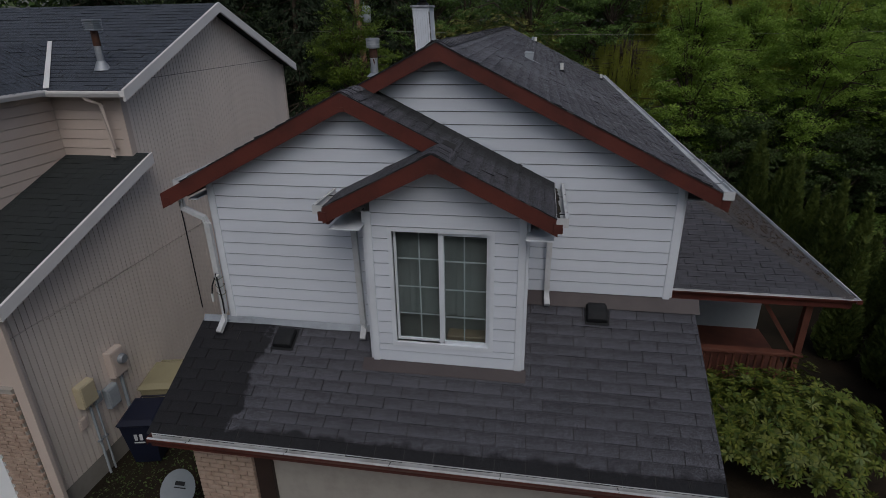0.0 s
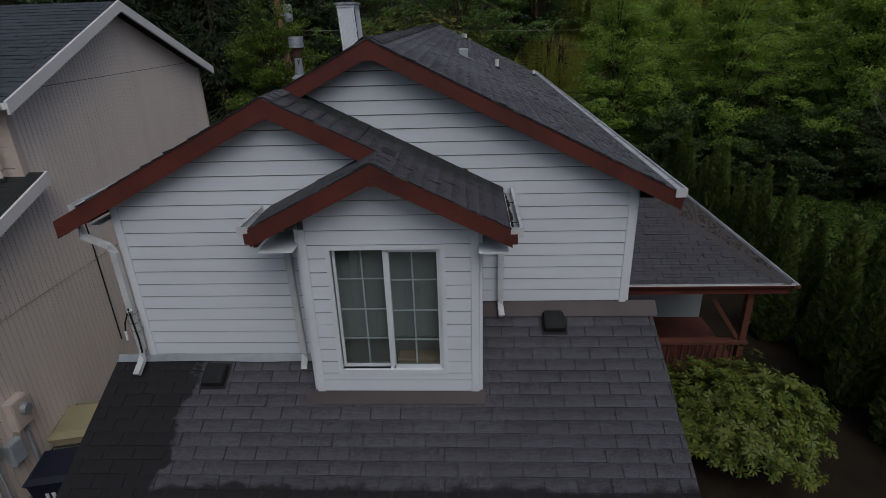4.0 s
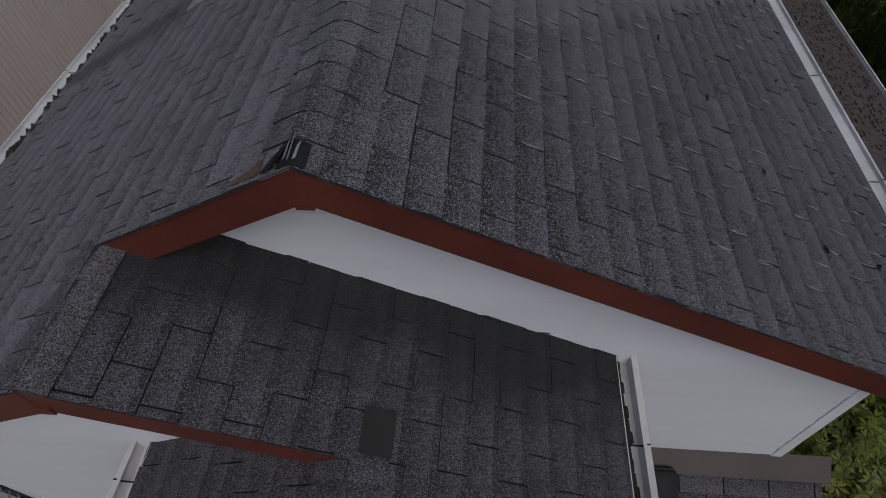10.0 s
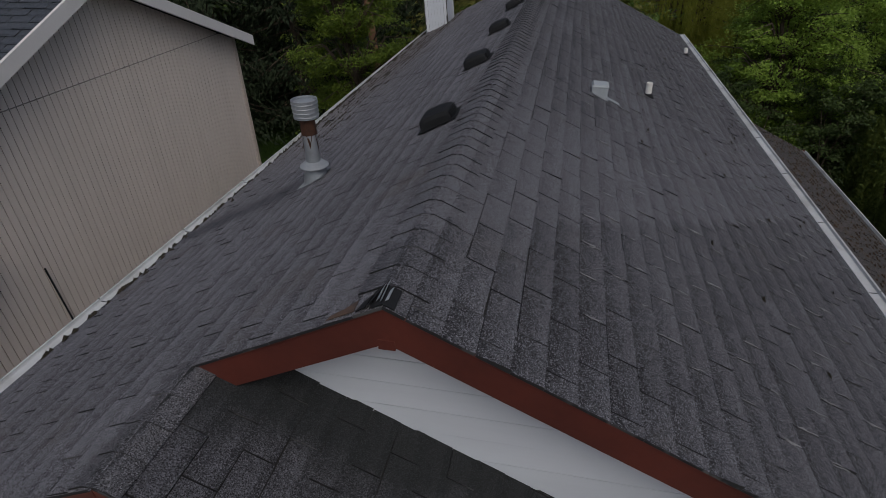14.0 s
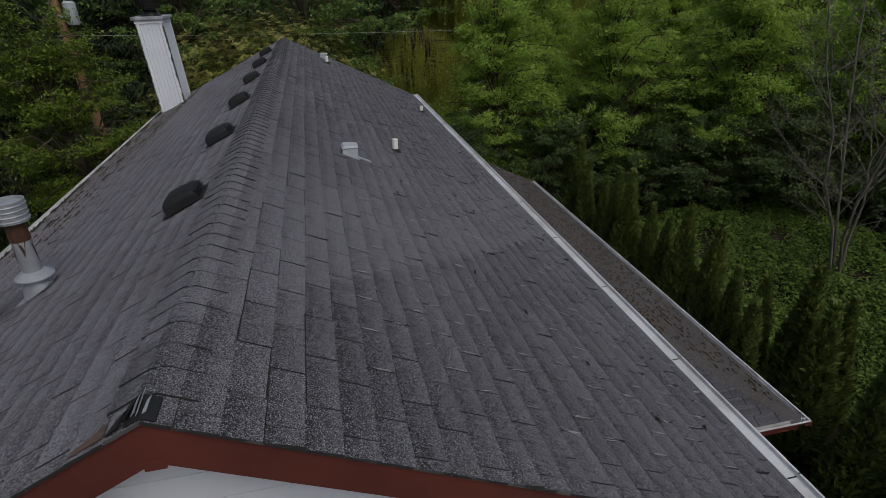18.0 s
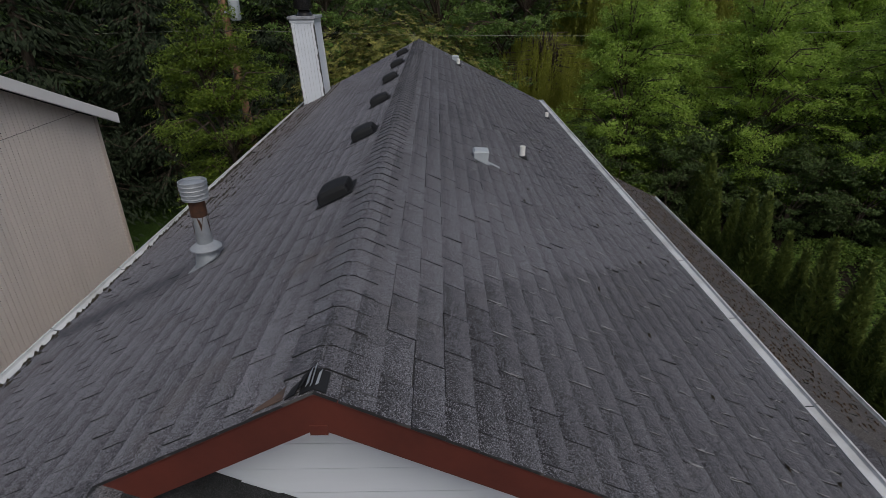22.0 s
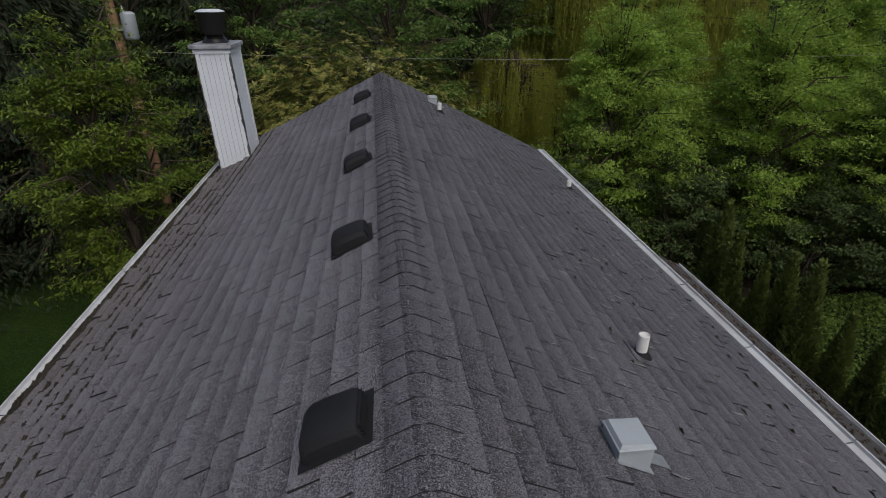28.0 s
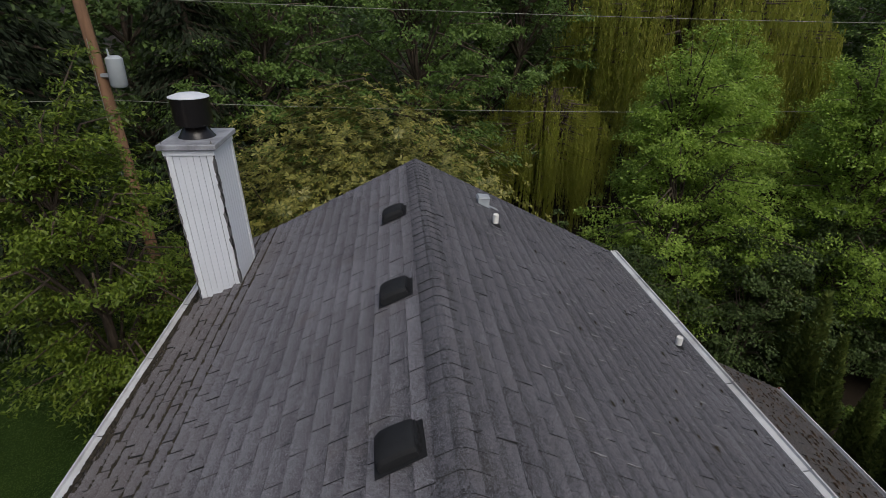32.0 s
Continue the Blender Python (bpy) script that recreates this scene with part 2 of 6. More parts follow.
def edge_material():
    """The cut edge of a shingle: black asphalt on some, on others worn to pale grey fibre."""
    m, n, l, bs = nodes_of("worn_asphalt_edge")
    info, geo = n.new("ShaderNodeObjectInfo"), n.new("ShaderNodeNewGeometry")
    rnd = math_node(n, l, "FRACT", math_node(n, l, "ADD", info.outputs["Random"], geo.outputs["Random Per Island"]))
    wear = math_node(n, l, "MULTIPLY", ramp(n, l, noise_tex(n, l, geo.outputs["Position"], 7.0, 3.0, 0.6), 0.46, 0.56), ramp(n, l, rnd, 0.5, 0.7))
    l.new(mix(n, l, wear, (0.016, 0.016, 0.018), (0.085, 0.085, 0.09)), bs.inputs["Base Color"])
    bs.inputs["Roughness"].default_value = 0.9
    return m


EDGE = edge_material()
# dark wall backing: the shade under each lapped board, put into colour
LAP_SHADE = surface("lap_shade_backing", (0.10, 0.105, 0.11), (0.06, 0.062, 0.065), 0.9, 2.0, 40)
FELT = surface("roof_felt", (0.03, 0.03, 0.03), (0.015, 0.015, 0.015), 0.95, 2.0, 60)
SIDING = surface("white_siding", (0.62, 0.66, 0.72), (0.44, 0.47, 0.52), 0.55, 0.7, 14, 0.32, relief=0.0008, stretch=(0.4, 0.4, 3))
TRIM = surface("white_trim", (0.66, 0.70, 0.75), (0.42, 0.44, 0.47), 0.5, 1.2, 25, 0.35, relief=0.0006)
FASCIA = surface("red_brown_paint", (0.118, 0.030, 0.021), (0.060, 0.018, 0.014), 0.5, 1.6, 30, 0.8, relief=0.001)
GUTTER = surface("gutter_paint", (0.58, 0.60, 0.62), (0.22, 0.21, 0.19), 0.45, 2.2, 30, 0.5, relief=0.0005)
DEBRIS = surface("gutter_dirt", (0.030, 0.024, 0.016), (0.012, 0.010, 0.008), 0.95, 8, 70, 0.9, relief=0.01)
FLASHING = surface("brown_flashing", (0.052, 0.040, 0.041), (0.03, 0.023, 0.024), 0.5, 1.5, 30, 0.6, relief=0.0005)
GALV = surface("galvanised_metal", (0.34, 0.365, 0.39), (0.18, 0.19, 0.21), 0.5, 6, 40, 0.55, metal=0.35, relief=0.0005)
RUST = surface("rusty_metal", (0.030, 0.016, 0.012), (0.11, 0.042, 0.018), 0.8, 9, 40, 0.7, metal=0.1, relief=0.0008)
LEAD = surface("grey_flashing", (0.34, 0.37, 0.40), (0.18, 0.19, 0.21), 0.5, 4, 40, 0.6, metal=0.4, relief=0.0006)
VENT = surface("black_plastic", (0.017, 0.018, 0.020), (0.009, 0.009, 0.010), 0.7, 5, 60, 0.5, relief=0.0006, spec=0.22)
PVC = surface("white_plastic_pipe", (0.72, 0.72, 0.70), (0.45, 0.44, 0.42), 0.5, 6, 40, 0.35, relief=0.0003)
BLACK = surface("black_enamel", (0.008, 0.008, 0.009), (0.02, 0.016, 0.013), 0.22, 4, 30, 0.4, relief=0.0)
PEEL = surface("bare_weathered_wood", (0.16, 0.16, 0.165), (0.05, 0.05, 0.052), 0.85, 5, 50, 0.8, relief=0.002, stretch=(6, 6, 0.6))
CAPMETAL = surface("chimney_cap_paint", (0.34, 0.36, 0.40), (0.13, 0.13, 0.14), 0.55, 5, 30, 0.75, relief=0.0008)
BEIGE = surface("beige_siding", (0.73, 0.645, 0.585), (0.61, 0.54, 0.49), 0.7, 0.6, 16, 0.4, relief=0.001, stretch=(3, 3, 0.3))
GROOVE = surface("siding_groove", (0.11, 0.092, 0.082), (0.07, 0.06, 0.055), 0.85, 2, 20, 0.5)
BEIGE_LAP = surface("beige_lap", (0.56, 0.475, 0.42), (0.45, 0.38, 0.33), 0.65, 0.7, 16, 0.4, relief=0.0008)
NB_TRIM = surface("pale_trim", (0.72, 0.71, 0.70), (0.55, 0.53, 0.52), 0.55, 1, 25, 0.4, relief=0.0005)
CONCRETE = surface("concrete", (0.30, 0.28, 0.25), (0.18, 0.165, 0.145), 0.9, 1.5, 40, 0.6, relief=0.003)
BRICK = surface("tan_brick", (0.40, 0.305, 0.245), (0.27, 0.19, 0.145), 0.85, 7, 60, 0.7, relief=0.003)
MORTAR = surface("mortar", (0.34, 0.32, 0.29), (0.24, 0.22, 0.2), 0.95, 5, 60, 0.5, relief=0.002)
DOORWHITE = surface("garage_door_paint", (0.82, 0.85, 0.88), (0.66, 0.69, 0.72), 0.5, 0.8, 20, 0.3, relief=0.0005)
BROWNFRAME = surface("dark_brown_paint", (0.030, 0.017, 0.013), (0.016, 0.010, 0.008), 0.6, 2, 30, 0.6, relief=0.0008)
SOIL = surface("dark_soil", (0.026, 0.019, 0.012), (0.011, 0.009, 0.006), 0.97, 1.2, 30, 0.8, relief=0.03, spec=0.15)
BARK = surface("bark", (0.10, 0.075, 0.055), (0.035, 0.027, 0.021), 0.95, 3, 25, 0.8, relief=0.02, stretch=(3, 3, 0.5))
PALEBARK = surface("pale_bark", (0.150, 0.140, 0.115), (0.060, 0.055, 0.045), 0.9, 3, 25, 0.7, relief=0.01, stretch=(3, 3, 0.5))
POLE = surface("creosoted_wood", (0.23, 0.13, 0.075), (0.11, 0.06, 0.036), 0.9, 2, 25, 0.7, relief=0.006, stretch=(5, 5, 0.3))
STEELGREY = surface("grey_enamel", (0.36, 0.40, 0.43), (0.24, 0.26, 0.28), 0.5, 3, 30, 0.4, relief=0.0004)
DISHGREY = surface("dish_paint", (0.19, 0.215, 0.235), (0.13, 0.145, 0.16), 0.6, 3, 30, 0.4, relief=0.0)
CABLE = surface("cable_sheath", (0.22, 0.23, 0.19), (0.12, 0.12, 0.10), 0.6, 3, 30, 0.4, relief=0.0)
TAN = surface("tan_plastic", (0.30, 0.27, 0.165), (0.20, 0.175, 0.11), 0.5, 2, 30, 0.4, relief=0.0006)
NAVY = surface("navy_plastic", (0.007, 0.010, 0.026), (0.005, 0.006, 0.014), 0.5, 2, 30, 0.4, relief=0.0006)
CREAM = surface("cream_plastic", (0.50, 0.44, 0.30), (0.38, 0.33, 0.22), 0.5, 3, 30, 0.4, relief=0.0004)
REDWOOD = surface("red_stained_wood", (0.11, 0.035, 0.020), (0.05, 0.018, 0.012), 0.75, 2, 25, 0.6, relief=0.002)
PORCHWALL = surface("porch_wall_paint", (0.30, 0.34, 0.36), (0.22, 0.25, 0.27), 0.6, 1.2, 25, 0.4, relief=0.0006)
CURTAIN = surface("room_dim", (0.155, 0.165, 0.155), (0.105, 0.112, 0.104), 0.9, 1.0, 12, 0.6, relief=0.0)
BLIND = surface("grey_blind_fabric", (0.165, 0.182, 0.180), (0.120, 0.132, 0.130), 0.85, 1.4, 16, 0.6, relief=0.0)
SEAT = surface("tan_seat", (0.20, 0.155, 0.10), (0.12, 0.09, 0.06), 0.7, 2, 20, 0.5, relief=0.0)
STAIN = surface("rust_stained_shingle", (0.115, 0.070, 0.050), (0.050, 0.040, 0.036), 0.95, 14, 90, 0.9, relief=0.003)
GRID = surface("pale_muntin", (0.40, 0.43, 0.45), (0.3, 0.32, 0.33), 0.5, 2, 20, 0.3, relief=0.0)
MOSS = surface("brown_moss", (0.042, 0.034, 0.024), (0.018, 0.017, 0.012), 0.97, 6, 60, 0.8, relief=0.01)
NEEDLES = surface("brown_needles", (0.085, 0.055, 0.034), (0.038, 0.027, 0.018), 0.97, 6, 60, 0.8, relief=0.01)
TURF = surface("turf", (0.026, 0.052, 0.009), (0.016, 0.034, 0.007), 0.95, 0.7, 35, 0.8, relief=0.01, spec=0.1)
GRASS = leaf_material("grass", (0.026, 0.056, 0.008), (0.036, 0.072, 0.010), (0.050, 0.084, 0.014), 0.2, 0.8)


def glass_material():
    m, n, l, bs = nodes_of("window_glass")
    bs.inputs["Base Color"].default_value = (0.75, 0.82, 0.82, 1)
    bs.inputs["Roughness"].default_value = 0.02
    bs.inputs["IOR"].default_value = 1.45
    bs.inputs["Transmission Weight"].default_value = 1.0
    return m


GLASS = glass_material()
LEAF_BRIGHT = leaf_material("bright_leaves", (0.112, 0.200, 0.027), (0.200, 0.322, 0.044), (0.400, 0.545, 0.104), 0.5)
LEAF_DARK = leaf_material("dark_leaves", (0.048, 0.092, 0.028), (0.074, 0.130, 0.034), (0.110, 0.165, 0.044), 0.3)
LEAF_CEDAR = leaf_material("cedar_sprays", (0.050, 0.086, 0.020), (0.085, 0.128, 0.025), (0.175, 0.210, 0.045), 0.3, 0.7)
LEAF_WILLOW = leaf_material("willow_leaves", (0.270, 0.330, 0.044), (0.215, 0.255, 0.040), (0.370, 0.360, 0.074), 0.5)
LEAF_MAGNOLIA = leaf_material("magnolia_leaves", (0.034, 0.055, 0.012), (0.095, 0.110, 0.020), (0.360, 0.330, 0.085), 0.2, 0.45)
LEAF_RHODO = leaf_material("rhododendron_leaves", (0.020, 0.050, 0.008), (0.058, 0.098, 0.012), (0.170, 0.180, 0.024), 0.15, 0.55)
LEAF_IVY = leaf_material("groundcover_leaves", (0.030, 0.070, 0.010), (0.062, 0.118, 0.014), (0.135, 0.195, 0.028), 0.25, 0.75)
LEAF_CHERRY = leaf_material("cherry_leaves", (0.052, 0.095, 0.011), (0.085, 0.140, 0.015), (0.200, 0.265, 0.034), 0.35)
LEAF_WOOD = leaf_material("alder_leaves", (0.072, 0.138, 0.034), (0.115, 0.195, 0.045), (0.175, 0.262, 0.062), 0.4)
LEAF_FIR = leaf_material("fir_sprays", (0.009, 0.017, 0.007), (0.014, 0.025, 0.010), (0.024, 0.037, 0.015), 0.1, 0.9)
LEAF_SHADE = leaf_material("shade_leaves", (0.028, 0.052, 0.014), (0.045, 0.078, 0.019), (0.080, 0.118, 0.030), 0.2, 0.6)
FIBRE = surface("frayed_shingle_fibre", (0.34, 0.34, 0.35), (0.12, 0.12, 0.125), 0.9, 12, 70, 0.8, relief=0.0)


# ---- building blocks ----
class Shape:
    """Gathers faces for one mesh."""

    def __init__(self):
        self.v, self.f, self.dark = [], [], set()

    def poly(self, pts, faces):
        k = len(self.v)
        self.v += [tuple(p) for p in pts]
        self.f += [tuple(k + i for i in f) for f in faces]
        return self

    def box(self, x0, y0, z0, x1, y1, z1, m=None, bevel=0.0):
        (x0, x1), (y0, y1), (z0, z1) = sorted((x0, x1)), sorted((y0, y1)), sorted((z0, z1))
        b = min(bevel, (x1 - x0) / 2.2, (y1 - y0) / 2.2, (z1 - z0) / 2.2)
        if b <= 0:
            pts = [(x, y, z) for z in (z0, z1) for x, y in ((x0, y0), (x1, y0), (x1, y1), (x0, y1))]
            faces = [(3, 2, 1, 0), (4, 5, 6, 7), (0, 1, 5, 4), (1, 2, 6, 5), (2, 3, 7, 6), (3, 0, 4, 7)]
        else:
            pts = []
            for z, c in ((z0, b), (z0 + b, 0), (z1 - b, 0), (z1, b)):
                pts += [(x0 + c + b * (c == 0), y0 + c, z), (x1 - c - b * (c == 0), y0 + c, z), (x1 - c, y0 + c + b * (c == 0), z), (x1 - c, y1 - c - b * (c == 0), z),
                        (x1 - c - b * (c == 0), y1 - c, z), (x0 + c + b * (c == 0), y1 - c, z), (x0 + c, y1 - c - b * (c == 0), z), (x0 + c, y0 + c + b * (c == 0), z)]
            faces = [tuple(range(7, -1, -1)), tuple(range(24, 32))]
            faces += [(8 * r + i, 8 * r + (i + 1) % 8, 8 * r + 8 + (i + 1) % 8, 8 * r + 8 + i) for r in range(3) for i in range(8)]
        if m is not None:
            pts = [m @ Vector(p) for p in pts]
        return self.poly(pts, faces)

    def slab(self, pts, off):
        """A flat polygon made thick by the vector off."""
        n = len(pts)
        low = [tuple(np.add(p, off)) for p in pts]
        faces = [tuple(range(n)), tuple(range(2 * n - 1, n - 1, -1))] + [(i, n + i, n + (i + 1) % n, (i + 1) % n) for i in range(n)]
        return self.poly([*pts, *low], faces)

    def tube(self, line, radii, n=10, caps=True):
        """A round tube along a line of points, with a radius at each."""
        line = [Vector(p) for p in line]
        radii = [radii] * len(line) if isinstance(radii, (int, float)) else list(radii)
        k = len(self.v)
        side = None
        for i, p in enumerate(line):
            d = (line[min(i + 1, len(line) - 1)] - line[max(i - 1, 0)]).normalized()
            if side is None:
                side = d.orthogonal().normalized()
            elif d.dot(before) < 0 or d.length < 0.5:
                d = -d if d.length > 0.5 else before
            before = d
            side = (side - d * side.dot(d)).normalized()
            up = d.cross(side)
            self.v += [tuple(p + radii[i] * (math.cos(a) * side + math.sin(a) * up)) for a in (2 * math.pi * j / n for j in range(n))]
        for i in range(len(line) - 1):
            self.f += [(k + i * n + j, k + i * n + (j + 1) % n, k + (i + 1) * n + (j + 1) % n, k + (i + 1) * n + j) for j in range(n)]
        if caps:
            self.f += [tuple(k + j for j in range(n - 1, -1, -1)), tuple(k + (len(line) - 1) * n + j for j in range(n))]
        return self

    def channel(self, profile, line, closed=True):
        """Sweeps a profile (sideways, up) along a level or sloping line; sideways is to the line's right."""
        line = [Vector(p) for p in line]
        k, n = len(self.v), len(profile)
        for i, p in enumerate(line):
            d = (line[min(i + 1, len(line) - 1)] - line[max(i - 1, 0)]).normalized()
            side = d.cross(Vector((0, 0, 1))).normalized() if abs(d.z) < 0.98 else Vector((1, 0, 0))
            up = side.cross(d)
            self.v += [tuple(p + a * side + b * up) for a, b in profile]
        m = n if closed else n - 1
        for i in range(len(line) - 1):
            self.f += [(k + i * n + j, k + (i + 1) * n + j, k + (i + 1) * n + (j + 1) % n, k + i * n + (j + 1) % n) for j in range(m)]
        if closed:
            self.f += [tuple(k + j for j in range(n)), tuple(k + (len(line) - 1) * n + j for j in range(n - 1, -1, -1))]
        return self

    def mesh(self, name, material, smooth=False):
        me = bpy.data.meshes.new(name)
        me.from_pydata(self.v, [], self.f)
        me.materials.append(material)
        if self.dark:
            me.materials.append(EDGE)
            me.polygons.foreach_set("material_index", [int(i in self.dark) for i in range(len(self.f))])
        if smooth:
            me.polygons.foreach_set("use_smooth", [True] * len(me.polygons))
            me.set_sharp_from_angle(angle=radians(40))
        return me


def part(name, shape, material, parent=None, label="", smooth=False):
    ob = new(name, shape.mesh(name, material, smooth) if isinstance(shape, Shape) else shape)
    ob.parent = parent
    return tagged(ob, label)


def thing(name, label, category, group="", kind="", at=(0, 0, 0)):
    ob = new(name)
    ob.empty_display_size = 0.1
    ob.location = at
    return tagged(ob, label, category, group, kind)


def clip(poly, region):
    """The part of a polygon inside a convex region, whose corners run anticlockwise."""
    for (ax, ay), (bx, by) in zip(region, [*region[1:], region[0]]):
        out = []
        for (px, py), (qx, qy) in zip(poly, [*poly[1:], poly[0]]):
            s, e = (bx - ax) * (py - ay) - (by - ay) * (px - ax), (bx - ax) * (qy - ay) - (by - ay) * (qx - ax)
            if s >= 0:
                out.append((px, py))
            if (s >= 0) != (e >= 0):
                f = s / (s - e)
                out.append((px + f * (qx - px), py + f * (qy - py)))
        poly = out
        if len(poly) < 3:
            return []
    return poly


def area(p):
    return 0.5 * sum(a[0] * b[1] - b[0] * a[1] for a, b in zip(p, [*p[1:], p[0]]))


def convex(pts):
    pts = list(pts)
    return pts if area(pts) > 0 else pts[::-1]


# ---- shingles ----
EXPO, TAB, SLOT = 0.149, 0.333, 0.0075


def tab_polygon_shape(sh, poly, v1, lift, base=0.003, curl=0.0, worn=0.0042, aged=False):
    """One shingle over its outline in roof coordinates (along, down, out); its butt edge stands proud, a corner may curl."""
    n = len(poly)
    us = [p[0] for p in poly]
    u_hi = max(us)
    top = []
    for u, v in poly:
        h = base + (lift - base) * max(0.0, 1 - (v1 - v) / EXPO)
        if curl and v1 - v < 0.02:
            h += curl if u_hi - u < 0.03 else 0.3 * curl
        top.append((u, v, h))
    low = [(u, v, -0.009) for u, v in poly]
    if n == 4 and v1 - min(p[1] for p in poly) > 0.05 and abs(poly[2][1] - poly[3][1]) < 0.03 and abs(poly[3][1] - v1) < 1e-4:
        # the butt edge has lost its granules
        f = worn / (v1 - poly[0][1])
        m1 = tuple(np.add(np.multiply(top[2], 1 - f), np.multiply(top[1], f)))
        m0 = tuple(np.add(np.multiply(top[3], 1 - f), np.multiply(top[0], f)))
        k = len(sh.f)
        sh.dark |= {k + 3, k + 4, k + 5} if aged else {k + 3, k + 5}
        return sh.poly([*top, *low, m1, m0], [(0, 1, 8, 9), (9, 8, 2, 3), (0, 4, 5, 1), (1, 5, 6, 2, 8), (2, 6, 7, 3), (3, 7, 4, 0, 9)])
    sh.dark |= {len(sh.f) + 1 + i for i in range(n) if abs(poly[i][0] - poly[(i + 1) % n][0]) < 0.5 * abs(poly[i][1] - poly[(i + 1) % n][1])}
    return sh.poly([*top, *low], [tuple(range(n))] + [(i, n + i, n + (i + 1) % n, (i + 1) % n) for i in range(n)])


def lay_shingles(parent, frame_m, regions, material, v_len, u_range, pieces=None, rng=None, rough=1.0, aged=0.0, slot=SLOT):
    """Courses of tabs over convex regions of a slope. pieces: the stretch (u0, u1, v0, v1) whose tabs are objects of their own."""
    rng = rng or random.Random(3)
    rest, single, variants = Shape(), [], []
    for k in range(5):
        sh = Shape()
        tab_polygon_shape(sh, [(0.0, 0.0), (TAB - slot, 0.0), (TAB - slot, EXPO - 0.002), (0.0, EXPO - 0.002)], EXPO - 0.002, 0.0045 + 0.0009 * k * rough, curl=0.006 * (k == 4))
        variants.append(sh.mesh("shingle", material))
    u_lo, u_hi = u_range
    rows = int(math.ceil(v_len / EXPO))
    start = v_len - rows * EXPO
    count = 0
    for r in range(rows):
        v0 = start + r * EXPO
        off = (r % 2) * TAB / 2 + ((r * 7) % 5) * 0.011
        for c in range(int((u_hi - u_lo) / TAB) + 3):
            u0 = u_lo - TAB + off + c * TAB
            dv = rng.uniform(-0.004, 0.004) * rough
            rect = [(u0, v0 + dv), (u0 + TAB - slot, v0 + dv), (u0 + TAB - slot, v0 + EXPO - 0.002 + dv), (u0, v0 + EXPO - 0.002 + dv)]
            for reg in regions:
                poly = clip(rect, reg)
                if not poly or abs(area(poly)) < 2e-4:
                    continue
                whole = abs(abs(area(poly)) - (TAB - slot) * (EXPO - 0.002)) < 1e-6
                if whole and pieces and count < 300 and pieces[0] <= u0 <= pieces[1] and pieces[2] <= v0 <= pieces[3]:
                    me = variants[min(4, int(rng.random() ** 1.5 * 4.5))]
                    ob = new("shingle", me)
                    ob.parent = parent
                    ob.matrix_local = frame_m @ Matrix.Translation((u0, v0 + dv, 0)) @ Matrix.Rotation(rng.gauss(0, 0.006), 4, "Z")
                    count += 1
                else:
                    curl = rng.uniform(0.005, 0.016) if rng.random() < (0.06 + 0.4 * (v0 / v_len) ** 2) * rough else 0.0
                    age = aged * max(0.0, (v0 / v_len - 0.45) / 0.55) * min(1.0, max(0.15, u0 / 5.0))
                    if r == rows - 1:
                        age, curl = age * 0.05, 0.0
                    if age > 0.1 and whole:
                        mu, mv = rng.uniform(0, 0.005 + 0.011 * age), rng.uniform(-0.008, 0.016) * age
                        poly = [(u0 + mu * 0.4, v0 + dv), (u0 + TAB - slot - mu, v0 + dv), (u0 + TAB - slot - mu * 1.3, v0 + EXPO - 0.002 + dv - mv), (u0 + mu * 0.6, v0 + EXPO - 0.002 + dv)]
                        curl = max(curl, age * rng.uniform(0.0, 0.036))
                    tab_polygon_shape(rest, poly, v0 + EXPO - 0.002 + dv, 0.0042 + 0.0035 * rng.random() * rough + 0.020 * age * rng.uniform(0.5, 1.3), curl=curl, worn=0.0042 + 0.009 * age * rng.random(), aged=age > 0.12)
    if rest.v:
        rest.v = [tuple(frame_m @ Vector(p)) for p in rest.v]
        ob = part("shingle_field", rest, material, parent)
        tagged(ob, kind="stuff")


def slope_frame(origin, along, down):
    """Roof coordinates: along the ridge, down the slope, out of the roof."""
    a, d = Vector(along).normalized(), Vector(down).normalized()
    n = a.cross(d)
    if n.z < 0:
        n = -n
    m = Matrix((a, d, n)).transposed().to_4x4()
    m.translation = Vector(origin)
    return m


def cap_mesh(material, half=0.15, length=0.21, tilt=0.5, name="ridge_cap"):
    """A shingle bent over a ridge, its lower end proud."""
    sh = Shape()
    zs = lambda x, h: -abs(x) * tilt + h - 0.35 * (abs(x) / half) ** 2 * 0.0  # noqa: E731
    prof = [-half, -half * 0.45, -0.03, 0.03, half * 0.45, half]
    rows = []
    for y, h in ((0.0, 0.0150), (0.018, 0.0145), (length, 0.006)):
        rows.append([(x, y, min(zs(x, h), zs(0.03, h) + 0.006)) for x in prof])
    low = [(x, 0.0, min(zs(x, 0.006), zs(0.03, 0.006))) for x in prof]
    pts = [p for r in rows for p in r] + low
    n = len(prof)
    faces = [(r * n + i, r * n + i + 1, (r + 1) * n + i + 1, (r + 1) * n + i) for r in range(2) for i in range(n - 1)]
    faces += [(3 * n + i, 3 * n + i + 1, i + 1, i) for i in range(n - 1)]
    sh.poly(pts, faces)
    sh.dark |= set(range(len(faces) - (n - 1), len(faces)))
    return sh.mesh(name, material)


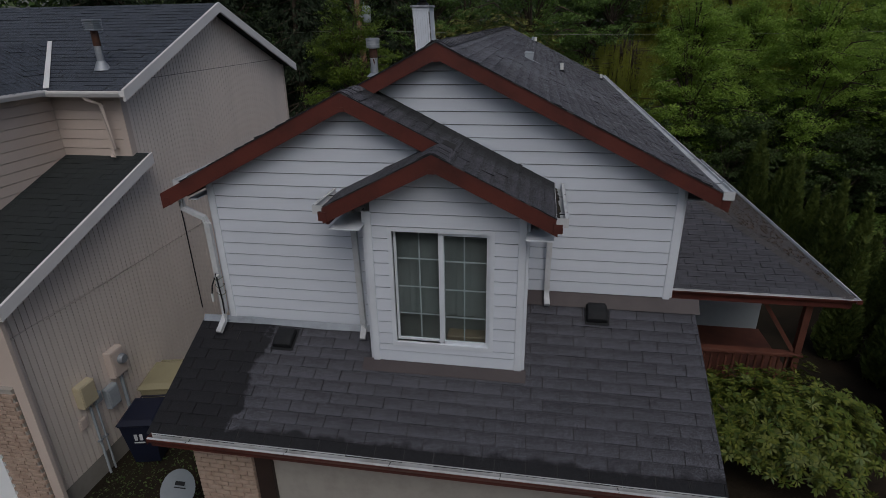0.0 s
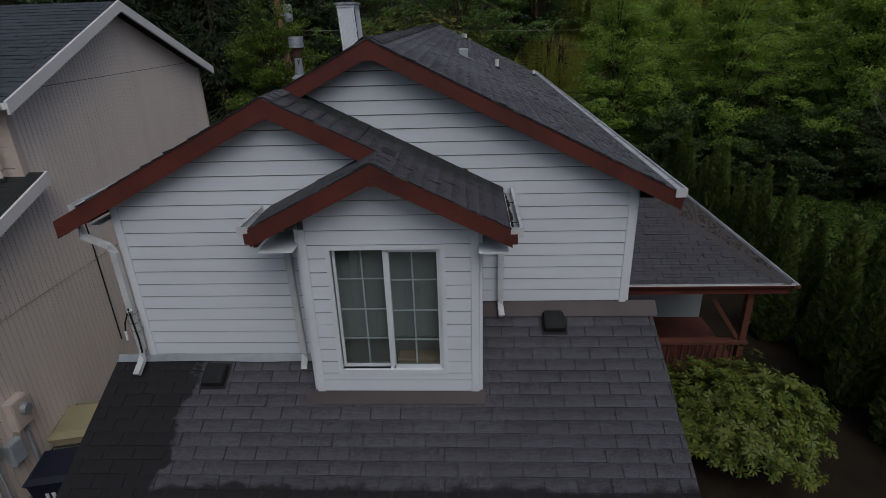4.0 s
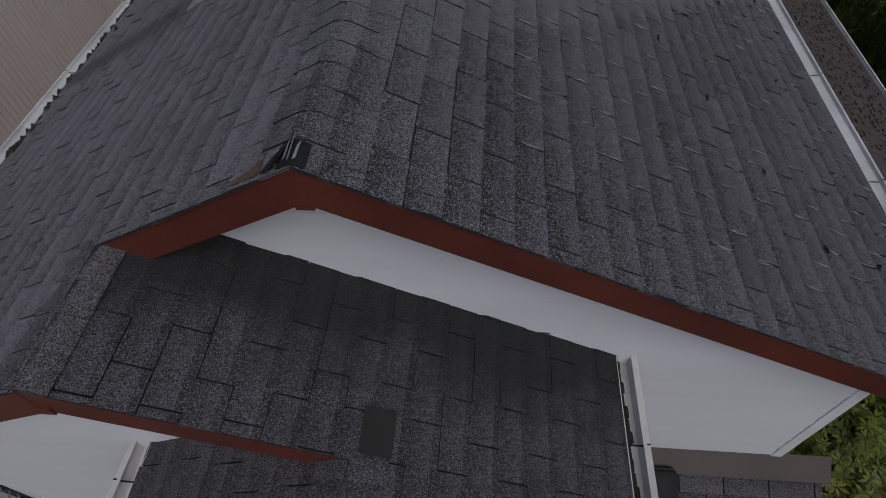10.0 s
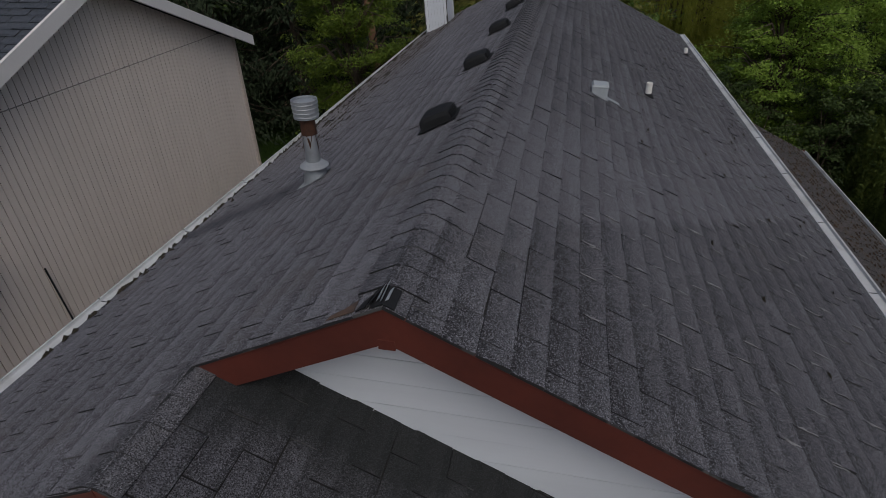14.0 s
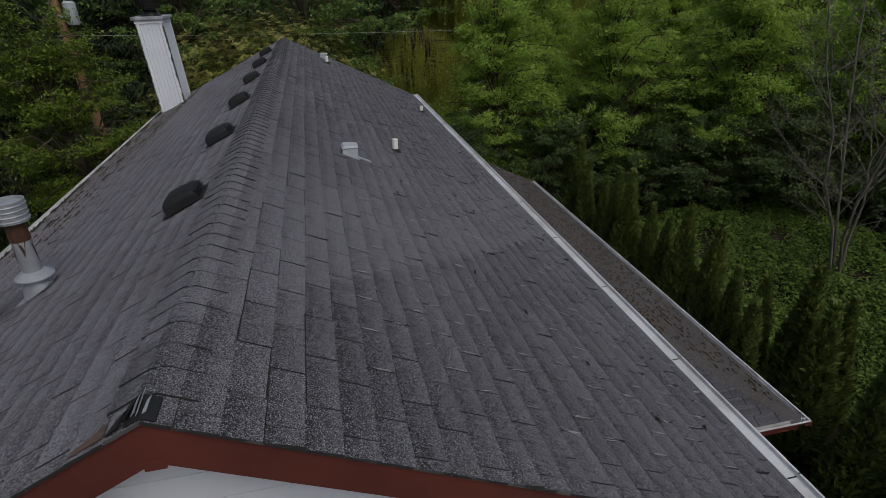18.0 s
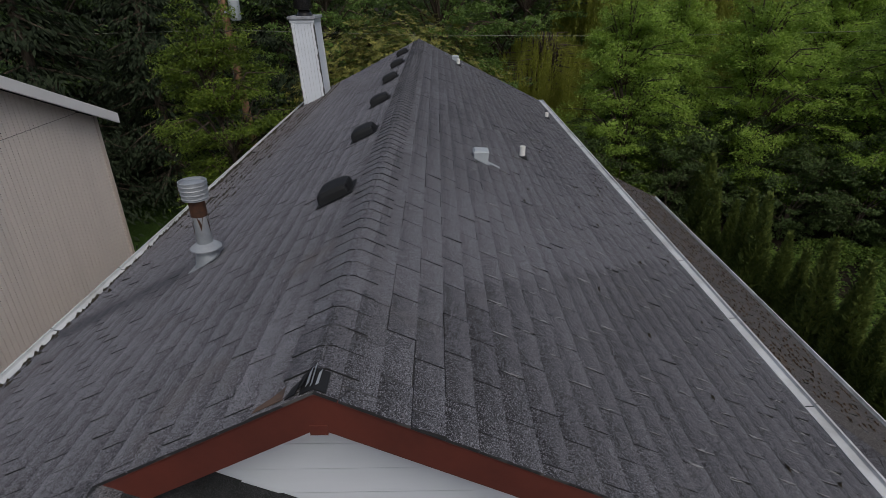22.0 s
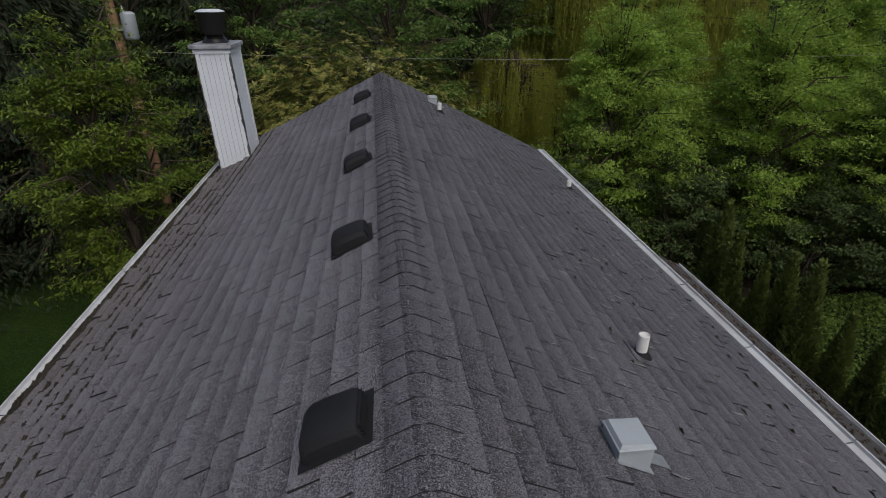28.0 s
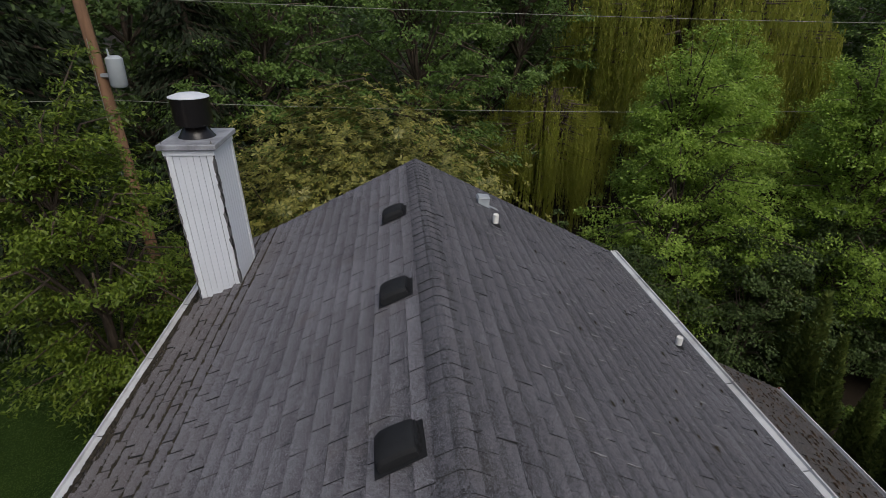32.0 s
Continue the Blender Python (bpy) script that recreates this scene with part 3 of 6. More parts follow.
def lay_caps(parent, p0, p1, material, rng, step=0.152, half=0.15, tilt=0.5):
    """Ridge caps from p0 to p1, lapping from the far end, so that butts face p0."""
    me = cap_mesh(material, half, 0.21, tilt)
    p0, p1 = Vector(p0), Vector(p1)
    d = (p1 - p0).normalized()
    side = d.cross(Vector((0, 0, 1))).normalized()
    up = side.cross(d)
    rot = Matrix((side, d, up)).transposed().to_4x4()
    for i in range(int((p1 - p0).length / step)):
        ob = new("ridge_cap", me)
        ob.parent = parent
        ob.matrix_local = Matrix.Translation(p0 + d * (i * step) + up * 0.004) @ rot @ Matrix.Rotation(rng.gauss(0, 0.012), 4, "Z") @ Matrix.Rotation(rng.gauss(0, 0.008), 4, "Y")


def lap_siding(parent, plane_y, region, material, expo=0.155, x_range=None, z_range=None, axis="y", sign=-1, name="board"):
    """Lapped boards on a wall in the plane axis = plane_y, over a convex region of (across, z). sign: the side that they face."""
    xs, zs = [p[0] for p in region], [p[1] for p in region]
    rng = random.Random(int(abs(plane_y) * 100) + len(region))
    region = convex(region)
    for k in range(int((max(zs) - min(zs)) / expo) + 1):
        z0 = min(zs) + k * expo
        poly = clip([(min(xs), z0 + 0.011), (max(xs), z0 + 0.011), (max(xs), z0 + expo), (min(xs), z0 + expo)], region)
        if not poly or abs(area(poly)) < 1e-3:
            continue
        sh = Shape()
        wob = rng.uniform(-0.0012, 0.0012)
        out = [0.008 * (1 - (z - z0) / expo) + 0.024 + wob for _, z in poly]
        n = len(poly)
        front = [(u, plane_y + sign * o, z) if axis == "y" else (plane_y + sign * o, u, z) for (u, z), o in zip(poly, out)]
        back = [(u, plane_y, z) if axis == "y" else (plane_y, u, z) for u, z in poly]
        sh.poly([*front, *back], [tuple(range(n)), *[(i, n + i, n + (i + 1) % n, (i + 1) % n) for i in range(n)]])
        part(name, sh, material, parent)


# ---- leaves and trees ----
def quad_mesh(name, verts, material, per=4):
    """A mesh of separate four-cornered leaves from an array of shape (count, 4, 3)."""
    count = len(verts)
    me = bpy.data.meshes.new(name)
    me.vertices.add(count * per)
    me.vertices.foreach_set("co", verts.reshape(-1).astype(np.float32))
    me.loops.add(count * per)
    me.loops.foreach_set("vertex_index", np.arange(count * per, dtype=np.int32))
    me.polygons.add(count)
    me.polygons.foreach_set("loop_start", np.arange(0, count * per, per, dtype=np.int32))
    me.update(calc_edges=True)
    me.materials.append(material)
    return me


def leaf_quads(rng, centres, length, width, droop=0.3, heading=None, flat=0.5, bend=0.25):
    """Kite-shaped leaves, creased a little, at the centres; flat: how level they lie; heading: a direction that they follow."""
    n = len(centres)
    a = rng.uniform(0, 2 * np.pi, n)
    d = np.stack([np.cos(a), np.sin(a), rng.normal(-droop, 0.35, n)], 1)
    if heading is not None:
        d = heading + 0.55 * d
    d /= np.linalg.norm(d, axis=1, keepdims=True)
    up = np.stack([rng.normal(0, 1 - flat, n), rng.normal(0, 1 - flat, n), np.full(n, 0.9)], 1)
    s = np.cross(d, up)
    s /= np.linalg.norm(s, axis=1, keepdims=True) + 1e-9
    nrm = np.cross(s, d)
    sz = rng.uniform(0.65, 1.3, (n, 1))
    L, W = length * sz, width * sz
    tip, root = centres + d * L * 0.55 - nrm * L * bend * 0.3, centres - d * L * 0.45
    lo = centres + d * L * 0.02
    return np.stack([root, lo + s * W * 0.5 + nrm * W * bend * 0.4, tip, lo - s * W * 0.5 + nrm * W * bend * 0.4], 1)


def broadleaf(name, label, seed, height, radius, limbs_n, clumps, per_clump, leaf, material, bark, category="tree", base=0.22, clump_r=0.34, multi=1, group="", slim=0.56, flatten=0.42, level=0.55, droop=0.12, spires=5):
    """A tree or shrub: leaning stems, limbs that carry flat sprays of leaves in tiers, leaders that stand above the crown, dark gaps between."""
    rng = np.random.default_rng(seed)
    root = thing(name, label, category, group)
    wood, limbs = Shape(), Shape()
    stems = []
    for s in range(multi):
        lean = rng.normal(0, 0.06 if multi == 1 else 0.28, 2) * height
        line = [(rng.normal(0, 0.02) * height * i / 6 + lean[0] * (i / 6) ** 1.5, rng.normal(0, 0.02) * height * i / 6 + lean[1] * (i / 6) ** 1.5, height * 0.9 * i / 6 - 0.1) for i in range(7)]
        r0 = 0.020 * height / math.sqrt(multi)
        wood.tube(line, [r0 * (1 - 0.85 * i / 6) for i in range(7)], 8)
        stems.append(line)
    quads = []
    lobes = rng.uniform(0.68, 1.22, 11)
    for c in range(limbs_n):
        line = stems[c % multi]
        a = 2.399963 * c + rng.normal(0, 0.25)
        if c < spires:
            # leaders that rise out of the crown
            f0 = rng.uniform(0.55, 0.8)
            p0 = np.array(line[min(6, int(6 * f0) + 1)])
            out = radius * rng.uniform(0.08, 0.60)
            tip = np.array([p0[0] + out * math.cos(a), p0[1] + out * math.sin(a), height * rng.uniform(0.86, 1.12)])
            sag = 0.0
        else:
            h = base + (0.97 - base) * (c - spires + rng.random()) / (limbs_n - spires)
            prof = math.sin(math.pi * min(1, max(0.05, (h - base * 0.5) / (1.1 - base * 0.5))) ** 0.8) ** 0.75
            reach = radius * prof * rng.uniform(0.62, 1.08) * lobes[int(a / (2 * np.pi) * 11) % 11]
            p0 = np.array(line[min(6, max(1, int(6 * (h - 0.10) / 0.9)))])
            tip = np.array([p0[0] * 0.5 + reach * math.cos(a), p0[1] * 0.5 + reach * math.sin(a), height * h + 0.06 * height * rng.normal(0.2, 0.5)])
            sag = droop * reach
        midp = 0.5 * (p0 + tip) + np.array([0, 0, 0.07 * height])
        limbs.tube([tuple(p0), tuple(midp), tuple(tip - [0, 0, sag])], [0.0055 * height / math.sqrt(multi), 0.0032 * height / math.sqrt(multi), 0.006], 5, False)
        way = (tip - p0) / (np.linalg.norm(tip - p0) + 1e-6)
        side = np.array([-way[1], way[0], 0.0])
        n = max(2, int(clumps / limbs_n * rng.uniform(0.6, 1.4)))
        for j in range(n):
            f = 0.16 + 0.88 * ((j + rng.random()) / n) ** 0.75
            spread = 0.30 * np.linalg.norm(tip - p0) * (1.15 - f) + 0.12
            cen = (1 - f) ** 2 * p0 + 2 * f * (1 - f) * midp + f * f * (tip - [0, 0, sag]) + side * rng.normal(0, spread) + np.array([0, 0, rng.normal(0, 0.10)])
            cr = clump_r * rng.uniform(0.55, 1.3)
            m = int(per_clump * rng.uniform(0.6, 1.4))
            g = rng.normal(0, 1, (m, 3))
            g /= np.linalg.norm(g, axis=1, keepdims=True)
            g *= rng.random((m, 1)) ** 0.5
            g[:, 2] *= flatten
            g[:, 2] -= 0.22 * (g[:, 0] ** 2 + g[:, 1] ** 2)
            outw = np.array([way[0], way[1], -0.15])
            quads.append(leaf_quads(rng, cen + cr * g, leaf, leaf * slim, 0.25, np.tile(outw * 0.5, (m, 1)), level))
    part("trunk", wood, bark, root, smooth=True)
    tagged(part("branch_work", limbs, bark, root), kind="stuff")
    part("crown", quad_mesh("crown", np.concatenate(quads), material), material, root)
    return root


def conifer(name, label, seed, height, radius, tiers, material, category="tree", spray=0.34, dense=26, base=0.1, group="", top_power=0.85):
    """A conifer with whorls of drooping boughs, each set with sprays."""
    rng = np.random.default_rng(seed)
    root = thing(name, label, category, group)
    wood, limbs = Shape(), Shape()
    wood.tube([(0, 0, -0.1), (0.01 * height, 0, height * 0.5), (0, 0, height * 0.98)], [0.018 * height, 0.011 * height, 0.01], 8)
    quads = []
    for t in range(tiers):
        h = base + (1 - base) * (t + rng.random()) / tiers
        reach = radius * (1.03 - h) ** top_power * rng.uniform(0.75, 1.15)
        for b in range(5):
            a = rng.uniform(0, 2 * np.pi)
            d = np.array([math.cos(a), math.sin(a), 0])
            tip = d * reach + np.array([0, 0, height * h - reach * 0.28])
            root_p = np.array([0, 0, height * h])
            if reach > 0.8:
                limbs.tube([tuple(root_p), tuple(tip)], [0.004 * height, 0.006], 4, False)
            m = int(dense * (0.35 + reach / radius))
            f = rng.random(m)[:, None] ** 0.6
            pts = root_p + (tip - root_p) * f + rng.normal(0, 0.13 * reach + 0.05, (m, 3)) * np.array([1, 1, 0.45])
            quads.append(leaf_quads(rng, pts, spray, spray * 0.34, 0.55, np.tile(d * 0.8 + np.array([0, 0, -0.35]), (m, 1)), 0.4))
    part("trunk", wood, BARK, root, smooth=True)
    tagged(part("bough_work", limbs, BARK, root), kind="stuff")
    part("crown", quad_mesh("crown", np.concatenate(quads), material), material, root)
    return root


def columnar(name, label, seed, height, radius, material, count=2600, group=""):
    """A narrow upright hedge conifer: steep sprays round a tapered body with a ragged tip."""
    rng = np.random.default_rng(seed)
    root = thing(name, label, "hedge tree", group)
    wood = Shape()
    wood.tube([(0, 0, -0.1), (0, 0, height * 0.85)], [0.05, 0.01], 6)
    h = 1 - np.sqrt(1 - rng.random(count) * 0.995)
    a = rng.uniform(0, 2 * np.pi, count)
    lob = 1 + 0.10 * np.sin(3 * a + 7 * h + seed) + 0.08 * np.sin(7 * a - 12 * h)
    r = radius * (1 - h) ** 1.0 * np.clip(0.6 + 3 * h, 0, 1) * lob * (0.75 + 0.27 * rng.random(count))
    pts = np.stack([r * np.cos(a), r * np.sin(a), 0.05 + h * height], 1)
    heading = np.stack([np.cos(a) * 0.5, np.sin(a) * 0.5, np.full(count, 1.0)], 1)
    part("trunk", wood, BARK, root)
    q = leaf_quads(rng, pts, 0.20, 0.065, 0.0, heading, 0.2)
    part("crown", quad_mesh("crown", q, material), material, root)
    return root


def willow(name, label, seed, height, radius, strands, material):
    """A weeping willow: arching limbs and long hanging strands of narrow leaves."""
    rng = np.random.default_rng(seed)
    root = thing(name, label, "tree")
    wood, limbs = Shape(), Shape()
    wood.tube([(0, 0, -0.1), (0.2, 0.1, height * 0.35), (0.1, 0, height * 0.75)], [0.03 * height, 0.022 * height, 0.05], 9)
    quads = []
    curtains = [(rng.uniform(0, 2 * np.pi), radius * math.sqrt(rng.random())) for _ in range(strands // 7)]
    for s in range(strands):
        a, rr = curtains[s % len(curtains)]
        cx, cy = rr * math.cos(a) + rng.normal(0, 0.22), rr * math.sin(a) + rng.normal(0, 0.22)
        ztop = height * (0.55 + 0.45 * math.sqrt(max(0, 1 - (rr / radius) ** 2))) * rng.uniform(0.90, 1.0)
        if s < len(curtains):
            limbs.tube([(0.1, 0, height * 0.5), (0.5 * cx, 0.5 * cy, ztop * 1.0), (cx, cy, ztop)], [0.012 * height, 0.006 * height, 0.01], 5, False)
        ln = rng.uniform(0.3, 0.8) * ztop
        m = int(ln * 30)
        f = rng.random(m)
        sway = rng.normal(0, 0.25, 2)
        pts = np.stack([cx + sway[0] * f + rng.normal(0, 0.035, m), cy + sway[1] * f + rng.normal(0, 0.035, m), ztop - ln * f], 1)
        quads.append(leaf_quads(rng, pts, 0.19, 0.034, 0.0, np.tile([0, 0, -2.0], (m, 1)), 0.1))
    part("trunk", wood, BARK, root, smooth=True)
    tagged(part("limb_work", limbs, BARK, root), kind="stuff")
    part("crown", quad_mesh("crown", np.concatenate(quads), material), material, root)
    return root


def whorled_shrub(name, label, seed, spread, whorls, leaf, material, category="shrub", skirt=0.0):
    """A dense evergreen shrub: rounded, uneven body covered with whorls of long leaves, over a tangle of stems."""
    rng = np.random.default_rng(seed)
    root = thing(name, label, category)
    wood = Shape()
    for i in range(9):
        a = i * 0.7
        wood.tube([(0.1 * math.cos(a), 0.1 * math.sin(a), -0.05), (0.4 * spread[0] * math.cos(a), 0.4 * spread[1] * math.sin(a), 0.5 * spread[2]), (0.75 * spread[0] * math.cos(a), 0.75 * spread[1] * math.sin(a), 0.85 * spread[2] * (0.6 + 0.4 * (i % 2)))], [0.045, 0.03, 0.008], 6, False)
    n = whorls
    a = rng.uniform(0, 2 * np.pi, n)
    e = np.arcsin(rng.uniform(-0.1 - skirt, 1, n).clip(-0.9, 1))
    d = np.stack([np.cos(a) * np.cos(e), np.sin(a) * np.cos(e), np.sin(e)], 1)
    lump = 1 + 0.13 * np.sin(4 * a + 1.3 * seed) * np.cos(3 * e) + 0.11 * np.sin(9 * a + 5 * e) * np.cos(6 * e) + rng.normal(0, 0.05, n)
    depth = 1 - 0.55 * rng.random(n) ** 1.8
    cen = d * lump[:, None] * depth[:, None] * np.array(spread) * [1, 1, 0.62] + [0, 0, 0.40 * spread[2]]
    face = d * 0.6 + [0, 0, 0.55] + rng.normal(0, 0.28, (n, 3))
    face /= np.linalg.norm(face, axis=1, keepdims=True)
    side = np.cross(face, rng.normal(0, 1, (n, 3)))
    side /= np.linalg.norm(side, axis=1, keepdims=True) + 1e-9
    other = np.cross(face, side)
    size = leaf * rng.uniform(0.75, 1.25, (n, 1))
    quads = []
    for k in range(9):
        b = 2 * np.pi * k / 9 + rng.normal(0, 0.16, n)
        lift = rng.uniform(0.0, 0.5, (n, 1))
        way = np.cos(b)[:, None] * side + np.sin(b)[:, None] * other + lift * face
        way /= np.linalg.norm(way, axis=1, keepdims=True)
        L = size * rng.uniform(0.8, 1.15, (n, 1))
        s = np.cross(way, face)
        s /= np.linalg.norm(s, axis=1, keepdims=True) + 1e-9
        tip = cen + way * L - face * L * 0.16
        mid_p = cen + way * L * 0.58
        quads.append(np.stack([cen + way * L * 0.08, mid_p + s * L * 0.15, tip, mid_p - s * L * 0.15], 1))
    part("stems", wood, BARK, root)
    part("crown", quad_mesh("crown", np.concatenate(quads), material), material, root)
    return root


def bare_tree(name, label, seed, height):
    """Slender pale stems from one stool, with rising boughs, short fine twigs and hardly a leaf."""
    r = random.Random(seed)
    root = thing(name, label, "tree")
    twigs = Shape()

    def grow(p, d, ln, rad, level):
        bend = Vector((r.gauss(0, 0.05), r.gauss(0, 0.05), 0.05)) * ln
        q = p + d * ln + bend
        m = p + d * ln * 0.5 - bend * 0.4
        twigs.tube([p, m, q], [rad, rad * 0.75, rad * 0.4], 4, False)
        if level:
            for k in range(5 if level == 2 else 4):
                f = r.uniform(0.25, 1.0)
                nd = (d + Vector((r.gauss(0, 0.55), r.gauss(0, 0.55), r.gauss(0.15, 0.35)))).normalized()
                grow(p.lerp(q, f), nd, ln * r.uniform(0.28, 0.5), max(0.004, rad * 0.5), level - 1)

    for s in range(4):
        a = 1.1 + s * 1.7
        top = Vector((-0.16 * height + 1.5 * math.cos(a), 1.5 * math.sin(a), height * (1.0 - 0.1 * s)))
        line = [Vector((0.16 * math.cos(a), 0.16 * math.sin(a), -0.1)).lerp(top, i / 6) + Vector((r.gauss(0, 0.09), r.gauss(0, 0.09), 0)) * (i > 0) for i in range(7)]
        stem = Shape().tube(line, [0.046 - 0.006 * i for i in range(7)], 7)
        part("stem", stem, PALEBARK, root, smooth=True)
        for k in range(17):
            f = 0.18 + 0.8 * k / 17
            i = min(5, int(f * 6))
            b = k * 2.4 + s
            d = Vector((math.cos(b) * 0.75, math.sin(b) * 0.75, r.uniform(0.35, 1.0))).normalized()
            grow(line[i].lerp(line[i + 1], f * 6 - i), d, height * 0.22 * (1.2 - 0.75 * f), 0.013, 2)
    tagged(part("twig_work", twigs, PALEBARK, root), kind="stuff")
    return root


def ring_frame(sh, x0, x1, z0, z1, w, y0, y1):
    """A flat rectangular frame of width w round an opening, from y0 to y1."""
    o, i = [(x0 - w, z0 - w), (x1 + w, z0 - w), (x1 + w, z1 + w), (x0 - w, z1 + w)], [(x0, z0), (x1, z0), (x1, z1), (x0, z1)]
    pts = [(x, y, z) for y in (y0, y1) for x, z in (*o, *i)]
    faces = []
    for k in range(4):
        j = (k + 1) % 4
        faces += [(k, j, 4 + j, 4 + k), (8 + j, 8 + k, 12 + k, 12 + j), (j, k, 8 + k, 8 + j), (4 + k, 4 + j, 12 + j, 12 + k)]
    return sh.poly(pts, faces)


# ---- ground ----
GZ = 0.15
ground = part("ground", Shape().poly([(-1500, -1500, GZ), (1500, -1500, GZ), (1500, 1500, GZ), (-1500, 1500, GZ)], [(0, 1, 2, 3)]), SOIL)
tagged(ground, "dark bare soil and leaf litter round the houses", "ground", kind="structure")


def blades(name, label, area_box, count, material, length, seed, patchy=0.0):
    """Grass or low leaves scattered over a stretch of ground; patchy: how far it gathers in mounds with bare gaps."""
    rng = np.random.default_rng(seed)
    x0, y0, x1, y1 = area_box
    pts = np.stack([rng.uniform(x0, x1, count), rng.uniform(y0, y1, count), np.full(count, GZ)], 1)
    x, y = pts[:, 0], pts[:, 1]
    mound = 0.5 + 0.22 * np.sin(1.9 * x + 0.7 * np.sin(1.3 * y)) + 0.20 * np.sin(2.3 * y + 1.1 * np.sin(1.7 * x)) + 0.16 * np.sin(4.7 * x - 3.9 * y)
    keep = rng.random(count) < 1 - patchy * (1 - np.clip(mound * 1.5, 0, 1))
    pts[:, 2] += rng.random(count) * length * 0.8 + patchy * 0.45 * np.clip(mound, 0, 1) * rng.random(count) ** 0.5
    q = leaf_quads(rng, pts[keep], length, length * 0.45, -0.4, None, 0.4)
    ob = new(name, quad_mesh(name, q, material))
    return tagged(ob, label, "ground cover", kind="stuff")


# ---- the white house ----
house = thing("house", "two-storey house with white lap siding, red-brown fascia and grey shingle roofs", "house")
RZ, L_END, EAVE, EAVE_L = 7.2, 13.9, 3.27, 3.04
Y_MAIN, Y_LEFT, Y_BUMP = 0.24, -0.42, -0.815
SL = math.sqrt(1.25)
rng = random.Random(11)


def roof_z(x):
    return RZ - 0.5 * abs(x)


def roof_left_gable(x):
    return roof_z(-0.947) - 0.5 * abs(x + 0.947)


BX, BZ = 0.129, roof_left_gable(0.129)


def garage_z(y):
    return 3.89 + 0.5 * y


def deck(name, pts, label=""):
    """A roof slope's boarding, under its shingles."""
    return part(name, Shape().slab([(x, y, z - 0.009) for x, y, z in pts], (0, 0, -0.05)), FELT, house, label)


right_slope = deck("roof_slope", [(0, 0.0, RZ), (EAVE, 0.0, roof_z(EAVE)), (EAVE, L_END, roof_z(EAVE)), (0, L_END, RZ)], "weathered grey three-tab shingles, some tabs lifted")
left_slope = deck("roof_slope", [(0, 0.0, RZ), (0, L_END, RZ), (-EAVE_L, L_END, roof_z(EAVE_L)), (-EAVE_L, -0.63, roof_z(EAVE_L)), (-0.947, -0.63, roof_z(0.947)), (-0.947, 0.0, roof_z(0.947))], "weathered grey shingles, mossy towards the eave")
GE = 1.39
gable_slope = deck("roof_slope", [(-0.947, -0.63, roof_left_gable(-0.947)), (BX, -0.63, BZ), (BX, -1.10, BZ), (GE, -1.10, roof_left_gable(GE)), (GE, Y_MAIN, roof_left_gable(GE)), (-0.947, Y_MAIN, roof_left_gable(-0.947))], "dark grey shingles with a darker repair patch")
BE = -1.06
bump_slope = deck("roof_slope", [(BX, -1.10, BZ), (BX, Y_LEFT, BZ), (BE, Y_LEFT, BZ - 0.5 * (BX - BE)), (BE, -1.10, BZ - 0.5 * (BX - BE))], "dark grey shingles, damp and painted shade by the wall")
GX = 3.23
garage_slope = deck("roof_slope", [(GX, Y_MAIN, garage_z(Y_MAIN)), (-0.8, Y_MAIN, garage_z(Y_MAIN)), (-0.8, Y_LEFT, garage_z(Y_LEFT)), (-GX, Y_LEFT, garage_z(Y_LEFT)), (-GX, -1.9, garage_z(-1.9)), (GX, -1.9, garage_z(-1.9))], "dark shingles, stained black at one end and along the gutter")

# walls behind the boards, coloured dark so the gaps show as lap shade
core = Shape()
core.slab([(-2.93, Y_MAIN, GZ), (2.94, Y_MAIN, GZ), (2.94, Y_MAIN, 5.68), (0, Y_MAIN, 7.1), (-2.93, Y_MAIN, 5.68)], (0, 0.15, 0))
front_wall = part("wall", core, LAP_SHADE, house, "white lapped boards under the main gable")
left_wall = part("wall", Shape().slab([(-2.82, Y_LEFT, 0.3), (1.05, Y_LEFT, 0.3), (1.05, Y_LEFT, 5.62), (-0.947, Y_LEFT, 6.63), (-2.82, Y_LEFT, 5.70)], (0, 0.15, 0)), LAP_SHADE, house, "white lapped boards under the lower gable")
WX0, WX1, WZ0, WZ1 = -0.40, 0.718, 3.795, 5.238
BW0, BW1 = -0.725, 1.122
b0, b1 = BW0 + 0.02, BW1 - 0.02
bz = lambda x: BZ - 0.5 * abs(x - BX) - 0.07  # noqa: E731
for pts in ([(b0, 3.35), (WX0, 3.35), (WX0, bz(WX0)), (b0, bz(b0))], [(WX1, 3.35), (b1, 3.35), (b1, bz(b1)), (WX1, bz(WX1))], [(WX0, 3.35), (WX1, 3.35), (WX1, WZ0), (WX0, WZ0)], [(WX0, WZ1), (WX1, WZ1), (WX1, bz(WX1)), (BX, bz(BX)), (WX0, bz(WX0))]):
    bay_wall = part("wall", Shape().slab([(x, Y_BUMP, z) for x, z in pts], (0, 0.1, 0)), LAP_SHADE, house, "white lapped boards round the bay window")
side_walls = [part("wall", Shape().box(a, Y_BUMP + 0.1, 3.3, a + 0.06, e, 5.6), SIDING, house) for a, e in ((b0, Y_LEFT), (b1 - 0.06, Y_MAIN))]
for x in (-2.82, 2.79):
    part("wall", Shape().box(x, Y_MAIN + 0.15, GZ, x + 0.15, 13.6, roof_z(2.8) - 0.1), SIDING, house)
